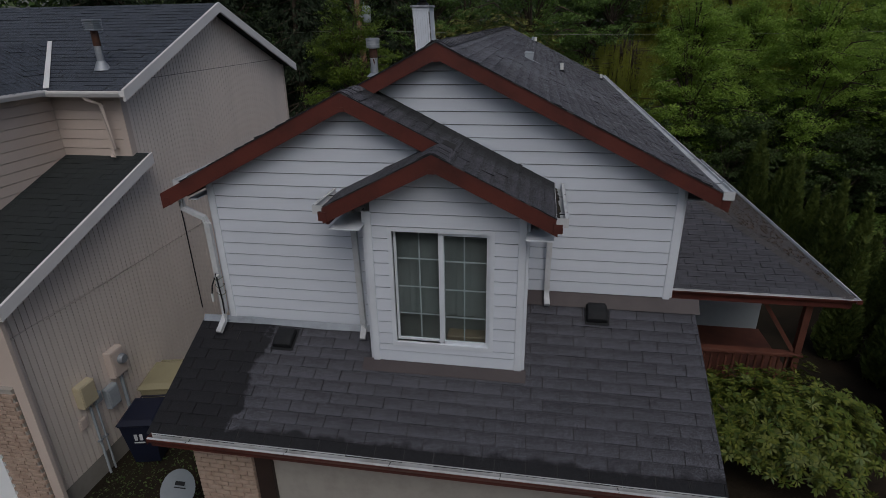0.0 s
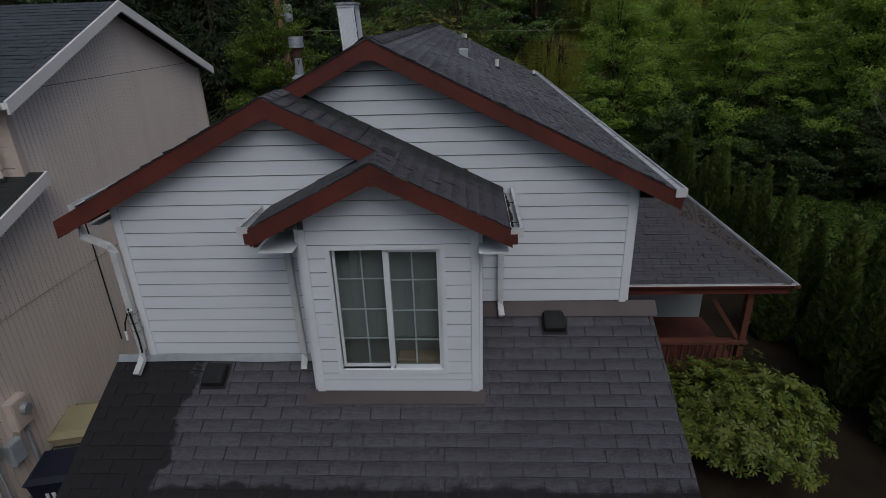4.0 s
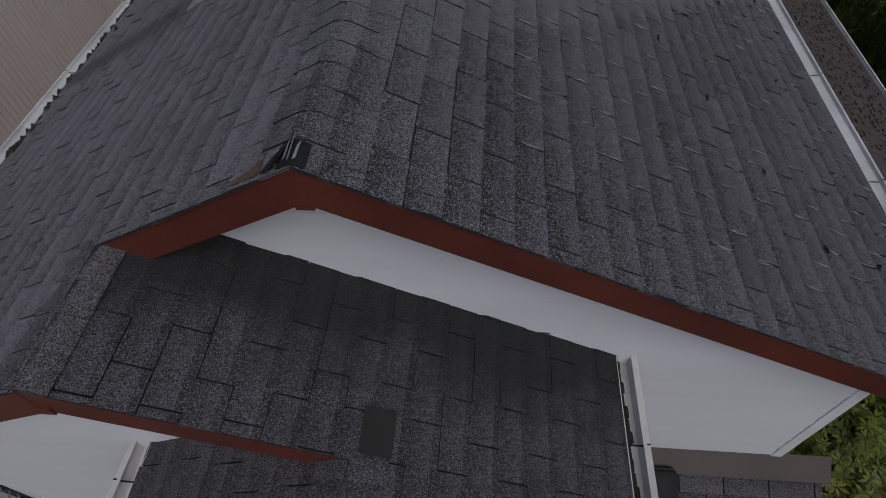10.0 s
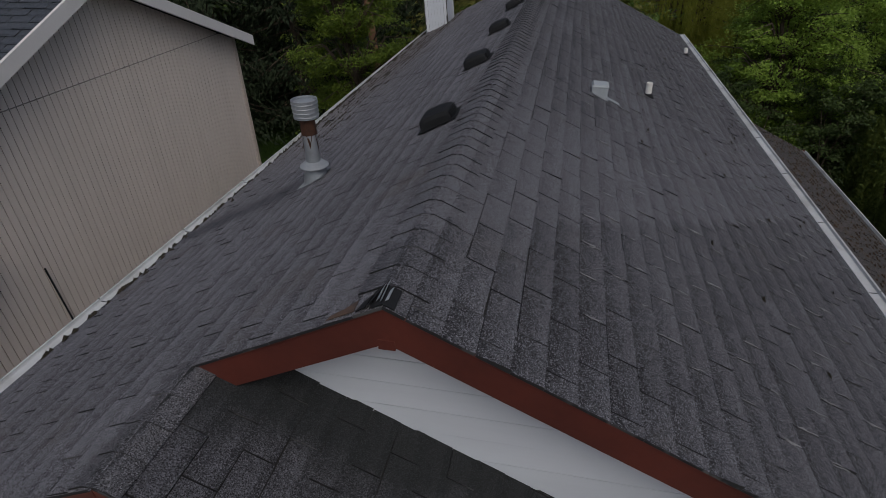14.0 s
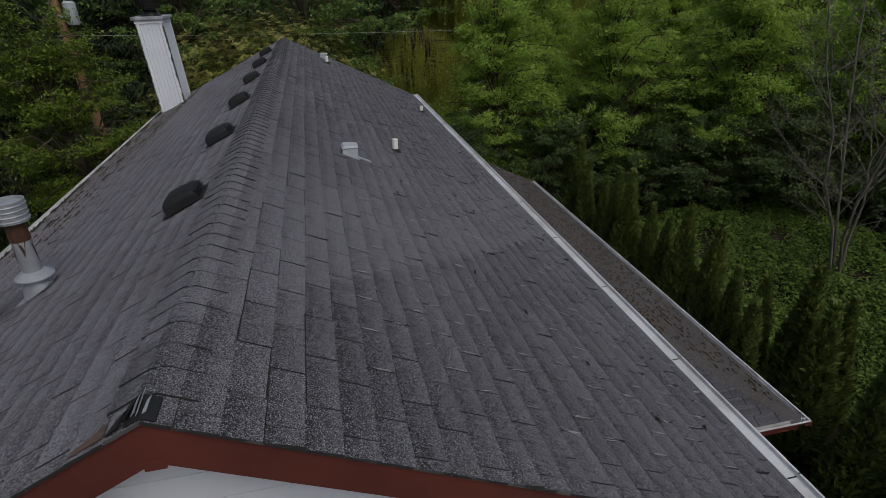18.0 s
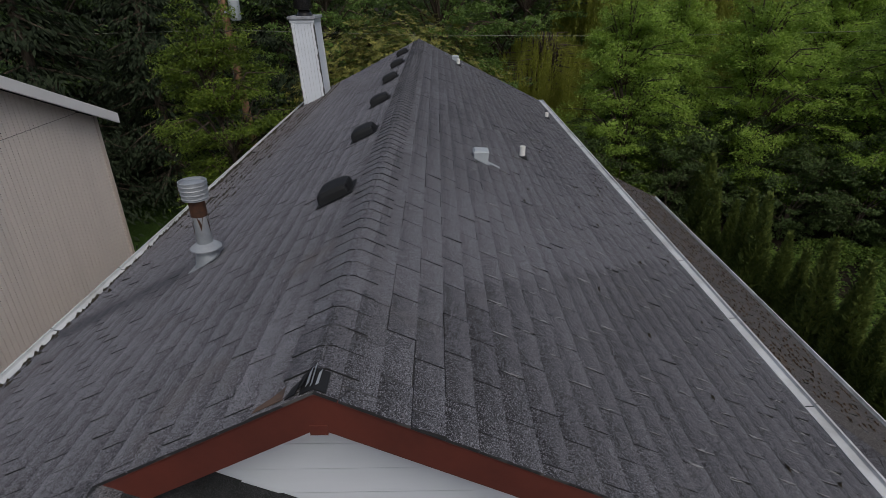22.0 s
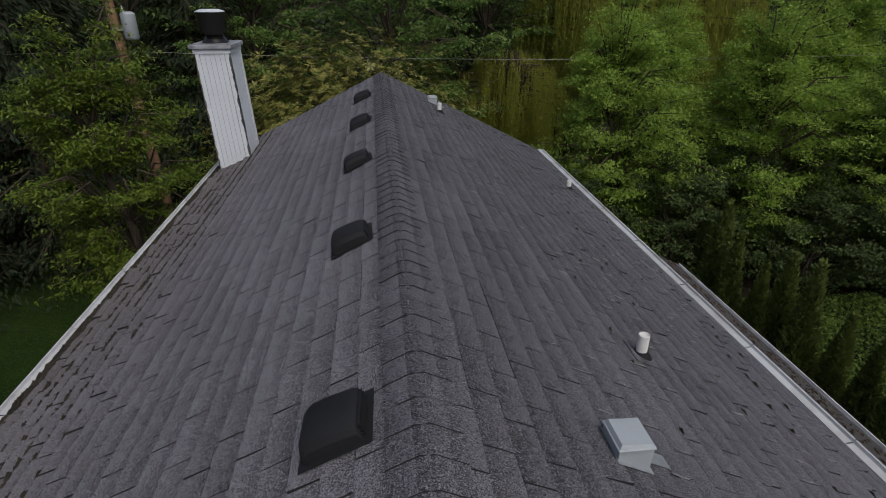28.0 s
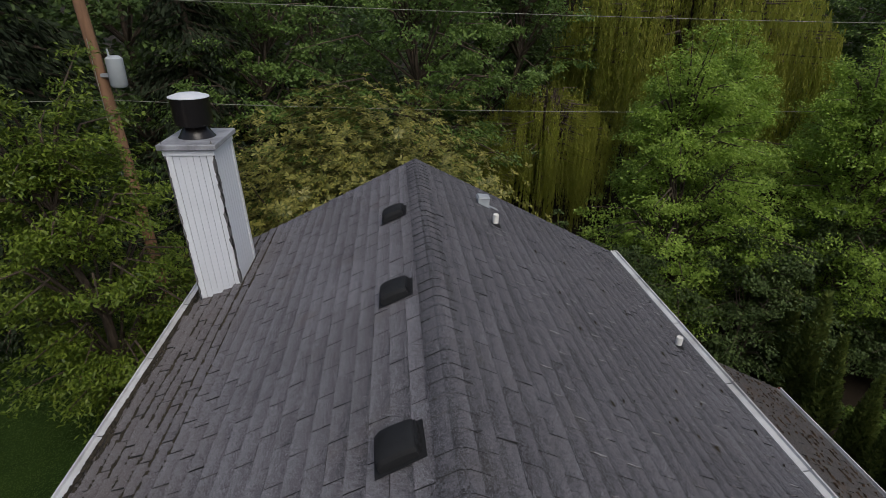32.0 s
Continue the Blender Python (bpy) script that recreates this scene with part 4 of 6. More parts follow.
part("wall", Shape().slab([(-2.93, 13.45, GZ), (2.94, 13.45, GZ), (2.94, 13.45, 5.68), (0, 13.45, 7.1), (-2.93, 13.45, 5.68)], (0, 0.15, 0)), SIDING, house)
part("wall", Shape().box(-2.82, Y_LEFT + 0.15, 0.3, -2.67, Y_MAIN + 0.15, 5.6), SIDING, house)

lap_siding(front_wall, Y_MAIN, [(-0.9, 4.07), (2.9, 4.07), (2.9, 5.66), (0, 7.08), (-0.9, 6.64)], SIDING)
lap_siding(left_wall, Y_LEFT, [(-2.77, 3.74), (-0.6, 3.74), (1.0, 5.2), (1.0, 5.64), (-0.947, 6.62), (-2.77, 5.70)], SIDING)
lap_siding(bay_wall, Y_BUMP, [(b0 + 0.07, 3.5), (b1 - 0.07, 3.5), (b1 - 0.07, WZ0 - 0.05), (b0 + 0.07, WZ0 - 0.05)], SIDING)
lap_siding(bay_wall, Y_BUMP, [(b0 + 0.07, WZ0 - 0.05), (WX0 - 0.05, WZ0 - 0.05), (WX0 - 0.05, WZ1 + 0.05), (b0 + 0.07, WZ1 + 0.05)], SIDING)
lap_siding(bay_wall, Y_BUMP, [(WX1 + 0.05, WZ0 - 0.05), (b1 - 0.07, WZ0 - 0.05), (b1 - 0.07, WZ1 + 0.05), (WX1 + 0.05, WZ1 + 0.05)], SIDING)
lap_siding(bay_wall, Y_BUMP, [(b0 + 0.07, WZ1 + 0.05), (b1 - 0.07, WZ1 + 0.05), (b1 - 0.07, bz(b1) + 0.04), (BX, bz(BX)), (b0 + 0.07, bz(b0) + 0.04)], SIDING)
lap_siding(side_walls[0], b0, [(Y_BUMP + 0.08, 3.5), (Y_LEFT, 3.66), (Y_LEFT, 5.5), (Y_BUMP + 0.08, 5.5)], SIDING, axis="x", sign=-1)
lap_siding(side_walls[1], b1, [(Y_BUMP + 0.08, 3.5), (Y_MAIN, 4.03), (Y_MAIN, 5.5), (Y_BUMP + 0.08, 5.5)], SIDING, axis="x", sign=1)


def corner_trim(x, y, z0, z1, sx, sy):
    """A white corner board lapping both faces of a corner that points to (sx, sy)."""
    sh = Shape().box(x, y, z0, x - sx * 0.085, y + sy * 0.036, z1, bevel=0.004).box(x, y, z0, x + sx * 0.036, y - sy * 0.085, z1, bevel=0.004)
    part("corner_trim", sh, TRIM, house)


corner_trim(2.94, Y_MAIN, 4.05, 5.62, 1, -1)
corner_trim(-2.83, Y_LEFT, 3.68, 5.62, -1, -1)
corner_trim(BW0 + 0.012, Y_BUMP - 0.002, 3.44, 5.46, -1, -1)
corner_trim(BW1 - 0.012, Y_BUMP - 0.002, 3.44, 5.46, 1, -1)


def rake(x0, x1, top, y, drop=0.19, plumb=True, name="fascia"):
    """A painted rake board under a roof edge, from x0 to x1; top(x) is the roof's height."""
    sh = Shape().slab([(x0, y, top(x0) - 0.012), (x1, y, top(x1) - 0.012), (x1, y, top(x1) - drop), (x0, y, top(x0) - drop)], (0, 0.04, 0))
    return part(name, sh, FASCIA, house, "red-brown painted rake board")


rake(0.0, EAVE + 0.1, roof_z, -0.010, 0.19)
rake(0.0, -0.93, roof_z, -0.008, 0.19)
rake(-0.947, -3.35, roof_z, -0.640, 0.205)
rake(-0.947, BX + 0.03, roof_left_gable, -0.638)
rake(BX, GE + 0.03, roof_left_gable, -1.110)
rake(BX, BE - 0.03, lambda x: BZ - 0.5 * (BX - x), -1.108)
for x, y, z in ((0, -0.015, RZ - 0.205), (-0.947, -0.645, roof_z(0.947) - 0.2), (BX, -1.115, BZ - 0.2)):
    part("fascia_joint", Shape().slab([(x - 0.035, y, z - 0.012), (x + 0.035, y, z - 0.012), (x + 0.035, y, z + 0.035), (x - 0.035, y, z + 0.035)], (0, 0.03, 0)), FASCIA, house)
# boxed ends of the eaves
for x, y, z in ((EAVE + 0.06, -0.014, roof_z(EAVE) - 0.2), (-3.29, -0.644, roof_z(3.29) - 0.2), (GE + 0.03, -1.114, roof_left_gable(GE) - 0.18), (BE - 0.03, -1.112, roof_left_gable(GE) - 0.15)):
    part("eave_end", Shape().box(x - 0.05, y, z + 0.01, x + 0.05, y + 0.06, z + 0.12, bevel=0.006), FASCIA, house)
# level eave boards and soffits
for x in (EAVE - 0.02, -EAVE_L - 0.02):
    part("fascia", Shape().box(x, 0.05 if x > 0 else -0.57, roof_z(x) - 0.2, x + 0.04, L_END - 0.05, roof_z(x) - 0.065), FASCIA, house)
for s_, e_ in ((1, EAVE + 0.1), (-1, EAVE_L + 0.1)):
    sh = Shape().slab([(0, L_END - 0.05, RZ - 0.012), (s_ * e_, L_END - 0.05, roof_z(e_) - 0.012), (s_ * e_, L_END - 0.05, roof_z(e_) - 0.2), (0, L_END - 0.05, RZ - 0.2)], (0, 0.04, 0))
    part("fascia", sh, FASCIA, house)
part("fascia", Shape().box(GE - 0.02, -1.06, roof_left_gable(GE) - 0.19, GE + 0.015, Y_MAIN, roof_left_gable(GE) - 0.055), FASCIA, house)
part("fascia", Shape().box(BE - 0.015, -1.06, roof_left_gable(GE) - 0.19, BE + 0.02, Y_LEFT, BZ - 0.5 * (BX - BE) - 0.055), FASCIA, house)
part("fascia", Shape().box(-GX, -1.9, garage_z(-1.9) - 0.2, GX, -1.86, garage_z(-1.9) - 0.055), FASCIA, house)
for x0, x1, y0, y1, z in ((2.96, EAVE, 0.3, 13.2, 5.36), (-EAVE_L, -2.93, -0.55, 13.2, 5.42), (b1, GE, -1.05, Y_MAIN, 5.27), (BE, b0, -1.05, Y_LEFT, 5.3), (-3.2, 3.2, -1.85, -1.5, 2.75)):
    part("soffit", Shape().box(x0, y0, z, x1, y1, z + 0.015), TRIM, house)

GUT = [(0.0, 0.0), (0.0, -0.095), (0.085, -0.095), (0.120, -0.03), (0.120, 0.0), (0.086, 0.0), (0.086, -0.006), (0.106, -0.010), (0.080, -0.089), (0.006, -0.089), (0.006, 0.0)]


GUT_FULL = [(0.0, 0.0), (0.0, -0.095), (0.085, -0.095), (0.120, -0.03), (0.120, 0.0), (0.104, 0.0), (0.104, -0.012), (0.098, -0.026), (0.006, -0.026), (0.006, 0.0)]


def gutter(p0, p1, label, dirt=True, straps=0.0, first=0.0, size=1.0, brown=False):
    """An open trough along an eave from p0 to p1 (its mouth to the right of that way), with end caps, dirt and strap marks."""
    p0, p1 = Vector(p0), Vector(p1)
    g = part("gutter", Shape().channel([(a * size, b * size) for a, b in (GUT if dirt or size < 1 else GUT_FULL)], [p0, p1]), GUTTER, house, label)
    face = [(0.002, -0.0975), (0.0868, -0.0975), (0.1224, -0.031), (0.1224, -0.006), (0.1202, -0.006), (0.1202, -0.03), (0.0852, -0.0952), (0.002, -0.0952)]
    if brown:
        part("painted_face", Shape().channel([(a * size, b * size) for a, b in face], [p0, p1]), FASCIA, g, "red-brown painted outer face")
    d = (p1 - p0).normalized()
    s = d.cross(Vector((0, 0, 1)))
    m = Matrix((d, s, Vector((0, 0, 1)))).transposed().to_4x4()
    ln = (p1 - p0).length
    for u in (0.0, ln - 0.004):
        part("end_cap", Shape().box(u - 0.003, 0.0, -0.098 * size, u + 0.005, 0.122 * size, 0.001, Matrix.Translation(p0) @ m), FASCIA if brown else GUTTER, g)
    if dirt:
        sh = Shape()
        r = random.Random(int(ln * 10))
        n = max(6, int(ln / 0.07))
        for i in range(n):
            u = ln * i / n
            if r.random() < 0.97:
                sh.box(u, 0.008, -0.085, u + ln / n * 1.1, r.uniform(0.030, 0.062) * size, -0.085 + r.uniform(0.015, 0.03), Matrix.Translation(p0) @ m, bevel=0.012)
        tagged(part("leaf_litter", sh, DEBRIS, g), kind="stuff")
    if straps:
        k, u = 0, first
        while u < ln:
            part("seam", Shape().box(u, 0.008, -0.030, u + 0.008, 0.096 * size, -0.023, Matrix.Translation(p0) @ m).box(u, 0.103 * size, -0.001, u + 0.008, 0.121 * size, 0.003, Matrix.Translation(p0) @ m), VENT, g)
            u += straps
    return g


gutter((EAVE + 0.010, -0.03, roof_z(EAVE) + 0.01), (EAVE + 0.010, L_END, roof_z(EAVE) + 0.01), "white painted metal gutter with dark seams", False, 1.25, 0.44)
gutter((-EAVE_L - 0.012, L_END, roof_z(EAVE_L) + 0.0), (-EAVE_L - 0.012, -0.6, roof_z(EAVE_L) + 0.0), "white gutter with moss along the shingles", False, 1.21, 0.3)
gutter((GE + 0.010, -1.11, roof_left_gable(GE)), (GE + 0.010, Y_MAIN - 0.02, roof_left_gable(GE)), "short white gutter", True, 0.62, 0.2)
gutter((BE - 0.010, Y_LEFT - 0.02, BZ - 0.5 * (BX - BE)), (BE - 0.016, -1.10, BZ - 0.5 * (BX - BE)), "short white gutter", True, 0.5, 0.2)
gutter((-GX + 0.05, -1.91, garage_z(-1.9) + 0.01), (GX, -1.91, garage_z(-1.9) + 0.01), "stained white gutter along the garage eave", True, 1.21, 0.5, 0.85, True)


def downspout(line, label=""):
    part("downspout", Shape().channel([(-0.035, -0.028), (0.035, -0.028), (0.035, 0.028), (-0.035, 0.028)], line), GUTTER, house, label)


downspout([(-3.2, -0.52, 5.50), (-3.16, -0.52, 5.30), (-2.90, -0.52, 5.18), (-2.87, -0.52, 5.1), (-2.86, -0.52, 3.86), (-2.86, -0.58, 3.74), (-2.87, -0.72, 3.64)], "white downspout with a wire tied round it")
downspout([(-1.02, -0.485, 5.42), (-0.97, -0.485, 5.3), (-0.94, -0.485, 3.8), (-0.93, -0.52, 3.72), (-0.92, -0.62, 3.64)])
downspout([(1.42, 0.17, 5.42), (1.39, 0.17, 5.28), (1.39, 0.17, 4.14), (1.39, 0.1, 4.05), (1.40, 0.0, 3.98)])
# flashings where walls meet the garage roof
part("flashing", Shape().slab([(-3.22, Y_LEFT - 0.028, 3.735), (-2.5, Y_LEFT - 0.034, 3.755), (-1.7, Y_LEFT - 0.028, 3.74), (-0.84, Y_LEFT - 0.03, 3.745), (-0.84, Y_LEFT - 0.075, 3.675), (-1.5, Y_LEFT - 0.085, 3.668), (-2.2, Y_LEFT - 0.07, 3.676), (-3.22, Y_LEFT - 0.085, 3.668)], (0, 0.004, 0.004)), LEAD, house, "dented grey metal flashing")
part("flashing", Shape().slab([(1.0, Y_MAIN - 0.022, garage_z(Y_MAIN) + 0.06), (3.3, Y_MAIN - 0.022, garage_z(Y_MAIN) + 0.06), (3.3, 0.06, garage_z(0.06) + 0.022), (1.0, 0.06, garage_z(0.06) + 0.022)], (0, 0.003, 0.003)), FLASHING, house, "brown metal flashing")
part("flashing", Shape().slab([(-0.84, Y_BUMP - 0.024, 3.52), (1.17, Y_BUMP - 0.024, 3.52), (1.17, -0.97, garage_z(-0.97) + 0.022), (-0.84, -0.97, garage_z(-0.97) + 0.022)], (0, 0.003, 0.003)), FLASHING, house, "brown metal flashing under the bay")
part("flashing", Shape().slab([(0.16, -0.61, roof_left_gable(0.16) + 0.017), (0.29, -0.61, roof_left_gable(0.29) + 0.017), (0.29, -0.41, roof_left_gable(0.29) + 0.017), (0.16, -0.41, roof_left_gable(0.16) + 0.017)], (0, 0, -0.004)), FELT, house, "black repair patch")

# bay window
window = part("window", ring_frame(Shape(), WX0, WX1, WZ0, WZ1, 0.05, Y_BUMP - 0.035, Y_BUMP + 0.07), TRIM, house, "white sliding window with a muntin grid")
mid = (WX0 + WX1) / 2
for i, (x0, x1, y) in enumerate(((WX0, mid + 0.03, 0.035), (mid - 0.03, WX1, 0.0))):
    y += Y_BUMP
    w = 0.04 if i else 0.028
    sash = Shape().box(x0, y, WZ0, x0 + w + 0.02 * i, y + 0.03, WZ1).box(x1 - w, y, WZ0, x1, y + 0.03, WZ1).box(x0 + w, y, WZ0, x1 - w, y + 0.03, WZ0 + w).box(x0 + w, y, WZ1 - w, x1 - w, y + 0.03, WZ1)
    part("window_frame", sash, TRIM, window)
    pane = part("pane", Shape().box(x0 + w, y + 0.012, WZ0 + w, x1 - w, y + 0.016, WZ1 - w), GLASS, window)
    pane.visible_shadow = False
    bars = Shape()
    mx = (x0 + x1) / 2
    bars.box(mx - 0.008, y + 0.020, WZ0 + w, mx + 0.008, y + 0.027, WZ1 - w)
    for k in range(1, 4):
        zz = WZ0 + (WZ1 - WZ0) * k / 4
        bars.box(x0 + w, y + 0.021, zz - 0.008, mx - 0.009, y + 0.026, zz + 0.008).box(mx + 0.009, y + 0.021, zz - 0.008, x1 - w, y + 0.026, zz + 0.008)
    part("muntin_grid", bars, GRID, window)
# dim room behind the window
room = Shape().box(b0 + 0.09, -0.48, 3.46, b1 - 0.09, -0.452, 5.42).box(b0 + 0.06, Y_BUMP + 0.11, 3.44, b0 + 0.085, -0.452, 5.42).box(b1 - 0.085, Y_BUMP + 0.11, 3.44, b1 - 0.06, -0.452, 5.42)
room.box(b0 + 0.09, Y_BUMP + 0.11, 3.44, b1 - 0.09, -0.485, 3.455).box(b0 + 0.09, Y_BUMP + 0.11, 5.40, b1 - 0.09, -0.485, 5.42)
part("room_walls", room, CURTAIN, house, "dim olive-grey blind behind the window")
blind = thing("vertical_blind", "grey vertical slat blind hanging behind the bay window", "window blind")
part("head_rail", Shape().box(WX0 - 0.02, Y_BUMP + 0.135, WZ1 - 0.03, WX1 + 0.02, Y_BUMP + 0.185, WZ1 + 0.02), BLIND, blind)
for k in range(14):
    x = WX0 + 0.03 + k * 0.081
    slat = Shape().slab([(-0.044, 0.0, WZ0 + 0.30 + 0.012 * (k % 3)), (0.044, 0.0, WZ0 + 0.30 + 0.012 * (k % 3)), (0.044, 0.0, WZ1 - 0.03), (-0.044, 0.0, WZ1 - 0.03)], (0, 0.002, 0))
    turn_s = Matrix.Translation((x, Y_BUMP + 0.16, 0)) @ Matrix.Rotation(0.28 + 0.10 * math.sin(k * 2.3), 4, "Z")
    slat.v = [tuple(turn_s @ Vector(p)) for p in slat.v]
    part("slat", slat, BLIND, blind)
part("window_seat", Shape().box(mid + 0.03, Y_BUMP + 0.13, 3.46, b1 - 0.10, -0.49, 3.83, bevel=0.01), SEAT, house, "tan boarded seat behind the glass")

# garage front
part("wall", Shape().box(-3.0, -1.5, GZ, 3.0, -1.42, 2.85), MORTAR, house, "garage front")
for x0, x1 in ((-2.96, -2.16), (2.22, 3.02)):
    pier = part("brick_pier", Shape().box(x0 + 0.01, -1.56, GZ, x1 - 0.01, -1.49, 2.72), MORTAR, house, "tan brick pier beside the garage door")
    brick = Shape().box(0, 0, 0, 0.19, 0.09, 0.062, bevel=0.004).mesh("brick", BRICK)
    half = Shape().box(0, 0, 0, 0.09, 0.09, 0.062, bevel=0.004).mesh("brick", BRICK)
    for r in range(16, 35):
        z = GZ + 0.02 + r * 0.074
        x = x0
        seq = [0.19, 0.19, 0.19, 0.19] if r % 2 else [0.09, 0.19, 0.19, 0.19, 0.09]
        for wdt in seq:
            ob = new("brick", brick if wdt > 0.1 else half)
            ob.parent = pier
            ob.location = (x, -1.585 + rng.uniform(-0.003, 0.003), z)
            x += wdt + 0.011
part("garage_door_frame", Shape().box(-2.15, -1.56, GZ, -1.92, -1.44, 2.6, bevel=0.006).box(2.0, -1.56, GZ, 2.21, -1.44, 2.6, bevel=0.006).box(-2.15, -1.56, 2.6, 2.21, -1.44, 2.75, bevel=0.006), BROWNFRAME, house, "dark brown door frame")
door = part("garage_door", Shape().box(-1.92, -1.48, GZ, 2.0, -1.44, 2.6), DOORWHITE, house, "white sectional garage door")
for k in range(4):
    z0 = GZ + 0.02 + k * 0.61
    for c in range(7):
        part("door_panel", Shape().box(-1.88 + c * 0.555, -1.495, z0 + 0.05, -1.38 + c * 0.555, -1.478, z0 + 0.56, bevel=0.008), DOORWHITE, door)

# unseen pale slab, added to throw light up at the garage door
part("driveway", Shape().box(-3.0, -13.0, GZ - 0.06, 3.05, -1.5, GZ + 0.012), CONCRETE, house, "unseen pale concrete driveway, added to bounce light onto the garage door")

# ---- right wing with porch ----
WE, WY0, WY1, WZE = 6.72, 3.05, 13.45, 2.85
wing_top = WZE + 0.5 * (WE - 2.94)
HIPY = WY0 + (WE - 2.94)
wing_out = deck("wing_slope", [(WE, WY0, WZE), (WE, WY1, WZE), (2.94, WY1, wing_top), (2.94, HIPY, wing_top)], "mossy brown-grey shingles with a debris-filled gutter")
wing_front = deck("wing_slope", [(WE, WY0, WZE), (2.94, HIPY, wing_top), (2.94, WY0, WZE)], "dark grey shingles above the porch")
gutter((WE + 0.01, WY0 - 0.1, WZE + 0.01), (WE + 0.01, WY1, WZE + 0.01), "pale gutter along the wing", False, size=0.7, brown=True)
gutter((2.95, WY0 - 0.01, WZE + 0.01), (WE + 0.1, WY0 - 0.01, WZE + 0.01), "pale gutter above the porch", False, size=0.7, brown=True)
part("fascia", Shape().box(2.95, WY0, WZE - 0.2, WE, WY0 + 0.04, WZE - 0.055).box(WE - 0.04, WY0 + 0.04, WZE - 0.2, WE, WY1, WZE - 0.055), FASCIA, house)
part("wall", Shape().box(2.94, 5.4, GZ, 6.3, 5.5, WZE - 0.05), PORCHWALL, house, "grey wall at the back of the porch")
part("wall", Shape().box(6.2, 5.5, GZ, 6.3, WY1 - 0.2, WZE), SIDING, house)
porch = thing("porch", "red-stained wooden porch with posts and a rail", "porch")
part("deck", Shape().box(2.96, 3.2, 0.7, 6.35, 5.4, 0.82), REDWOOD, porch)
for x in (3.1, 6.15):
    part("post", Shape().box(x - 0.06, 3.2, GZ, x + 0.06, 3.32, WZE - 0.16, bevel=0.006), REDWOOD, porch)
part("rail", Shape().box(3.05, 3.17, 1.50, 6.25, 3.33, 1.57, bevel=0.008), REDWOOD, porch, "red-brown hand rail")
for k in range(22):
    part("baluster", Shape().box(3.22 + k * 0.132, 3.235, 0.82, 3.255 + k * 0.132, 3.27, 1.50), REDWOOD, porch)
part("brace", Shape().tube([(5.35, 3.4, 2.7), (6.1, 3.27, 1.57)], 0.05, 4), REDWOOD, porch)

# ---- beige neighbour house ----
nb = thing("neighbour_house", "beige house with grooved panel siding and dark shingle roof", "house")
NX, NE = -6.0, -5.7
NY0, NY1, NR, NRZ = 2.3, 8.78, 5.45, 7.83
ns = (NRZ - 6.41) / (NR - 2.04)


def nb_z(y):
    return NRZ - ns * abs(y - NR)


nb_wall = part("wall", Shape().slab([(NX - 0.02, -0.95, 0.55), (NX - 0.02, NY1, 0.55), (NX - 0.02, NY1, nb_z(NY1) - 0.1), (NX - 0.02, NR, NRZ - 0.1), (NX - 0.02, NY0, nb_z(NY0) - 0.1), (NX - 0.02, NY0, 5.1), (NX - 0.02, -0.95, 3.95)], (-0.12, 0, 0)), GROOVE, nb, "beige grooved panels with a level seam")
part("foundation", Shape().box(NX - 0.1, -0.95, GZ - 0.1, NX - 0.01, NY1, 0.56), CONCRETE, nb, "stained concrete foundation")
grooves = 0.102
rows_nb = ((0.55, 3.37), (3.38, 6.50), (6.512, 7.9))
for k in range(int((NY1 + 0.95) / grooves) + 1):
    y0 = -0.95 + k * grooves
    y1 = min(y0 + grooves - 0.012, NY1)
    if y1 - y0 < 0.02:
        continue
    if y0 < NY0:
        top0, top1 = 4.0 + (y0 + 0.95) * 0.372 - 0.06, 4.0 + (y1 + 0.95) * 0.372 - 0.06
    else:
        top0, top1 = nb_z(y0) - 0.1, nb_z(y1) - 0.1
    for z0, z1 in rows_nb:
        if z0 < min(top0, top1) - 0.02:
            a, b = min(z1, top0), min(z1, top1)
            part("panel", Shape().slab([(NX, y0, z0), (NX, y1, z0), (NX, y1, b), (NX, y0, a)], (-0.02, 0, 0)), BEIGE, nb_wall)
part("corner_board", Shape().box(NX - 0.05, NY1, 0.5, NX + 0.02, NY1 + 0.08, nb_z(NY1) - 0.1), BEIGE_LAP, nb)
part("corner_board", Shape().box(NX - 0.1, -1.03, 0.5, NX + 0.02, -0.95, 3.9), BEIGE_LAP, nb)
nb_front = part("roof_slope", Shape().slab([(x, y, z - 0.014) for x, y, z in [(NE, 2.04, 6.41), (NE, NR, NRZ), (-16, NR, NRZ), (-16, 2.04, 6.41)]], (0, 0, -0.05)), FELT, nb, "dark blue-grey shingles")
nb_back = part("roof_slope", Shape().slab([(x, y, z - 0.014) for x, y, z in [(NE, NR, NRZ), (NE, 9.02, nb_z(9.02)), (-16, 9.02, nb_z(9.02)), (-16, NR, NRZ)]], (0, 0, -0.05)), FELT, nb)
nb_low = part("roof_slope", Shape().slab([(x, y, z - 0.014) for x, y, z in [(NE, -1.15, 4.02), (NE, 2.38, 5.28), (-12, 2.38, 5.28), (-12, -1.15, 4.02)]], (0, 0, -0.05)), FELT, nb, "dark shingles of the lower roof")
for (ya, za), (yb, zb) in (((2.02, 6.41), (NR, NRZ)), ((NR, NRZ), (9.04, nb_z(9.04))), ((-1.17, 4.0), (2.38, 5.28))):
    part("barge_board", Shape().slab([(NE + 0.03, ya, za + 0.02), (NE + 0.03, yb, zb + 0.02), (NE + 0.03, yb, zb - 0.17), (NE + 0.03, ya, za - 0.17)], (-0.045, 0, 0)), NB_TRIM, nb, "pale barge board")
part("gutter", Shape().channel(GUT, [(-7.2, 2.03, 6.41), (NE, 2.03, 6.41)]), NB_TRIM, nb)
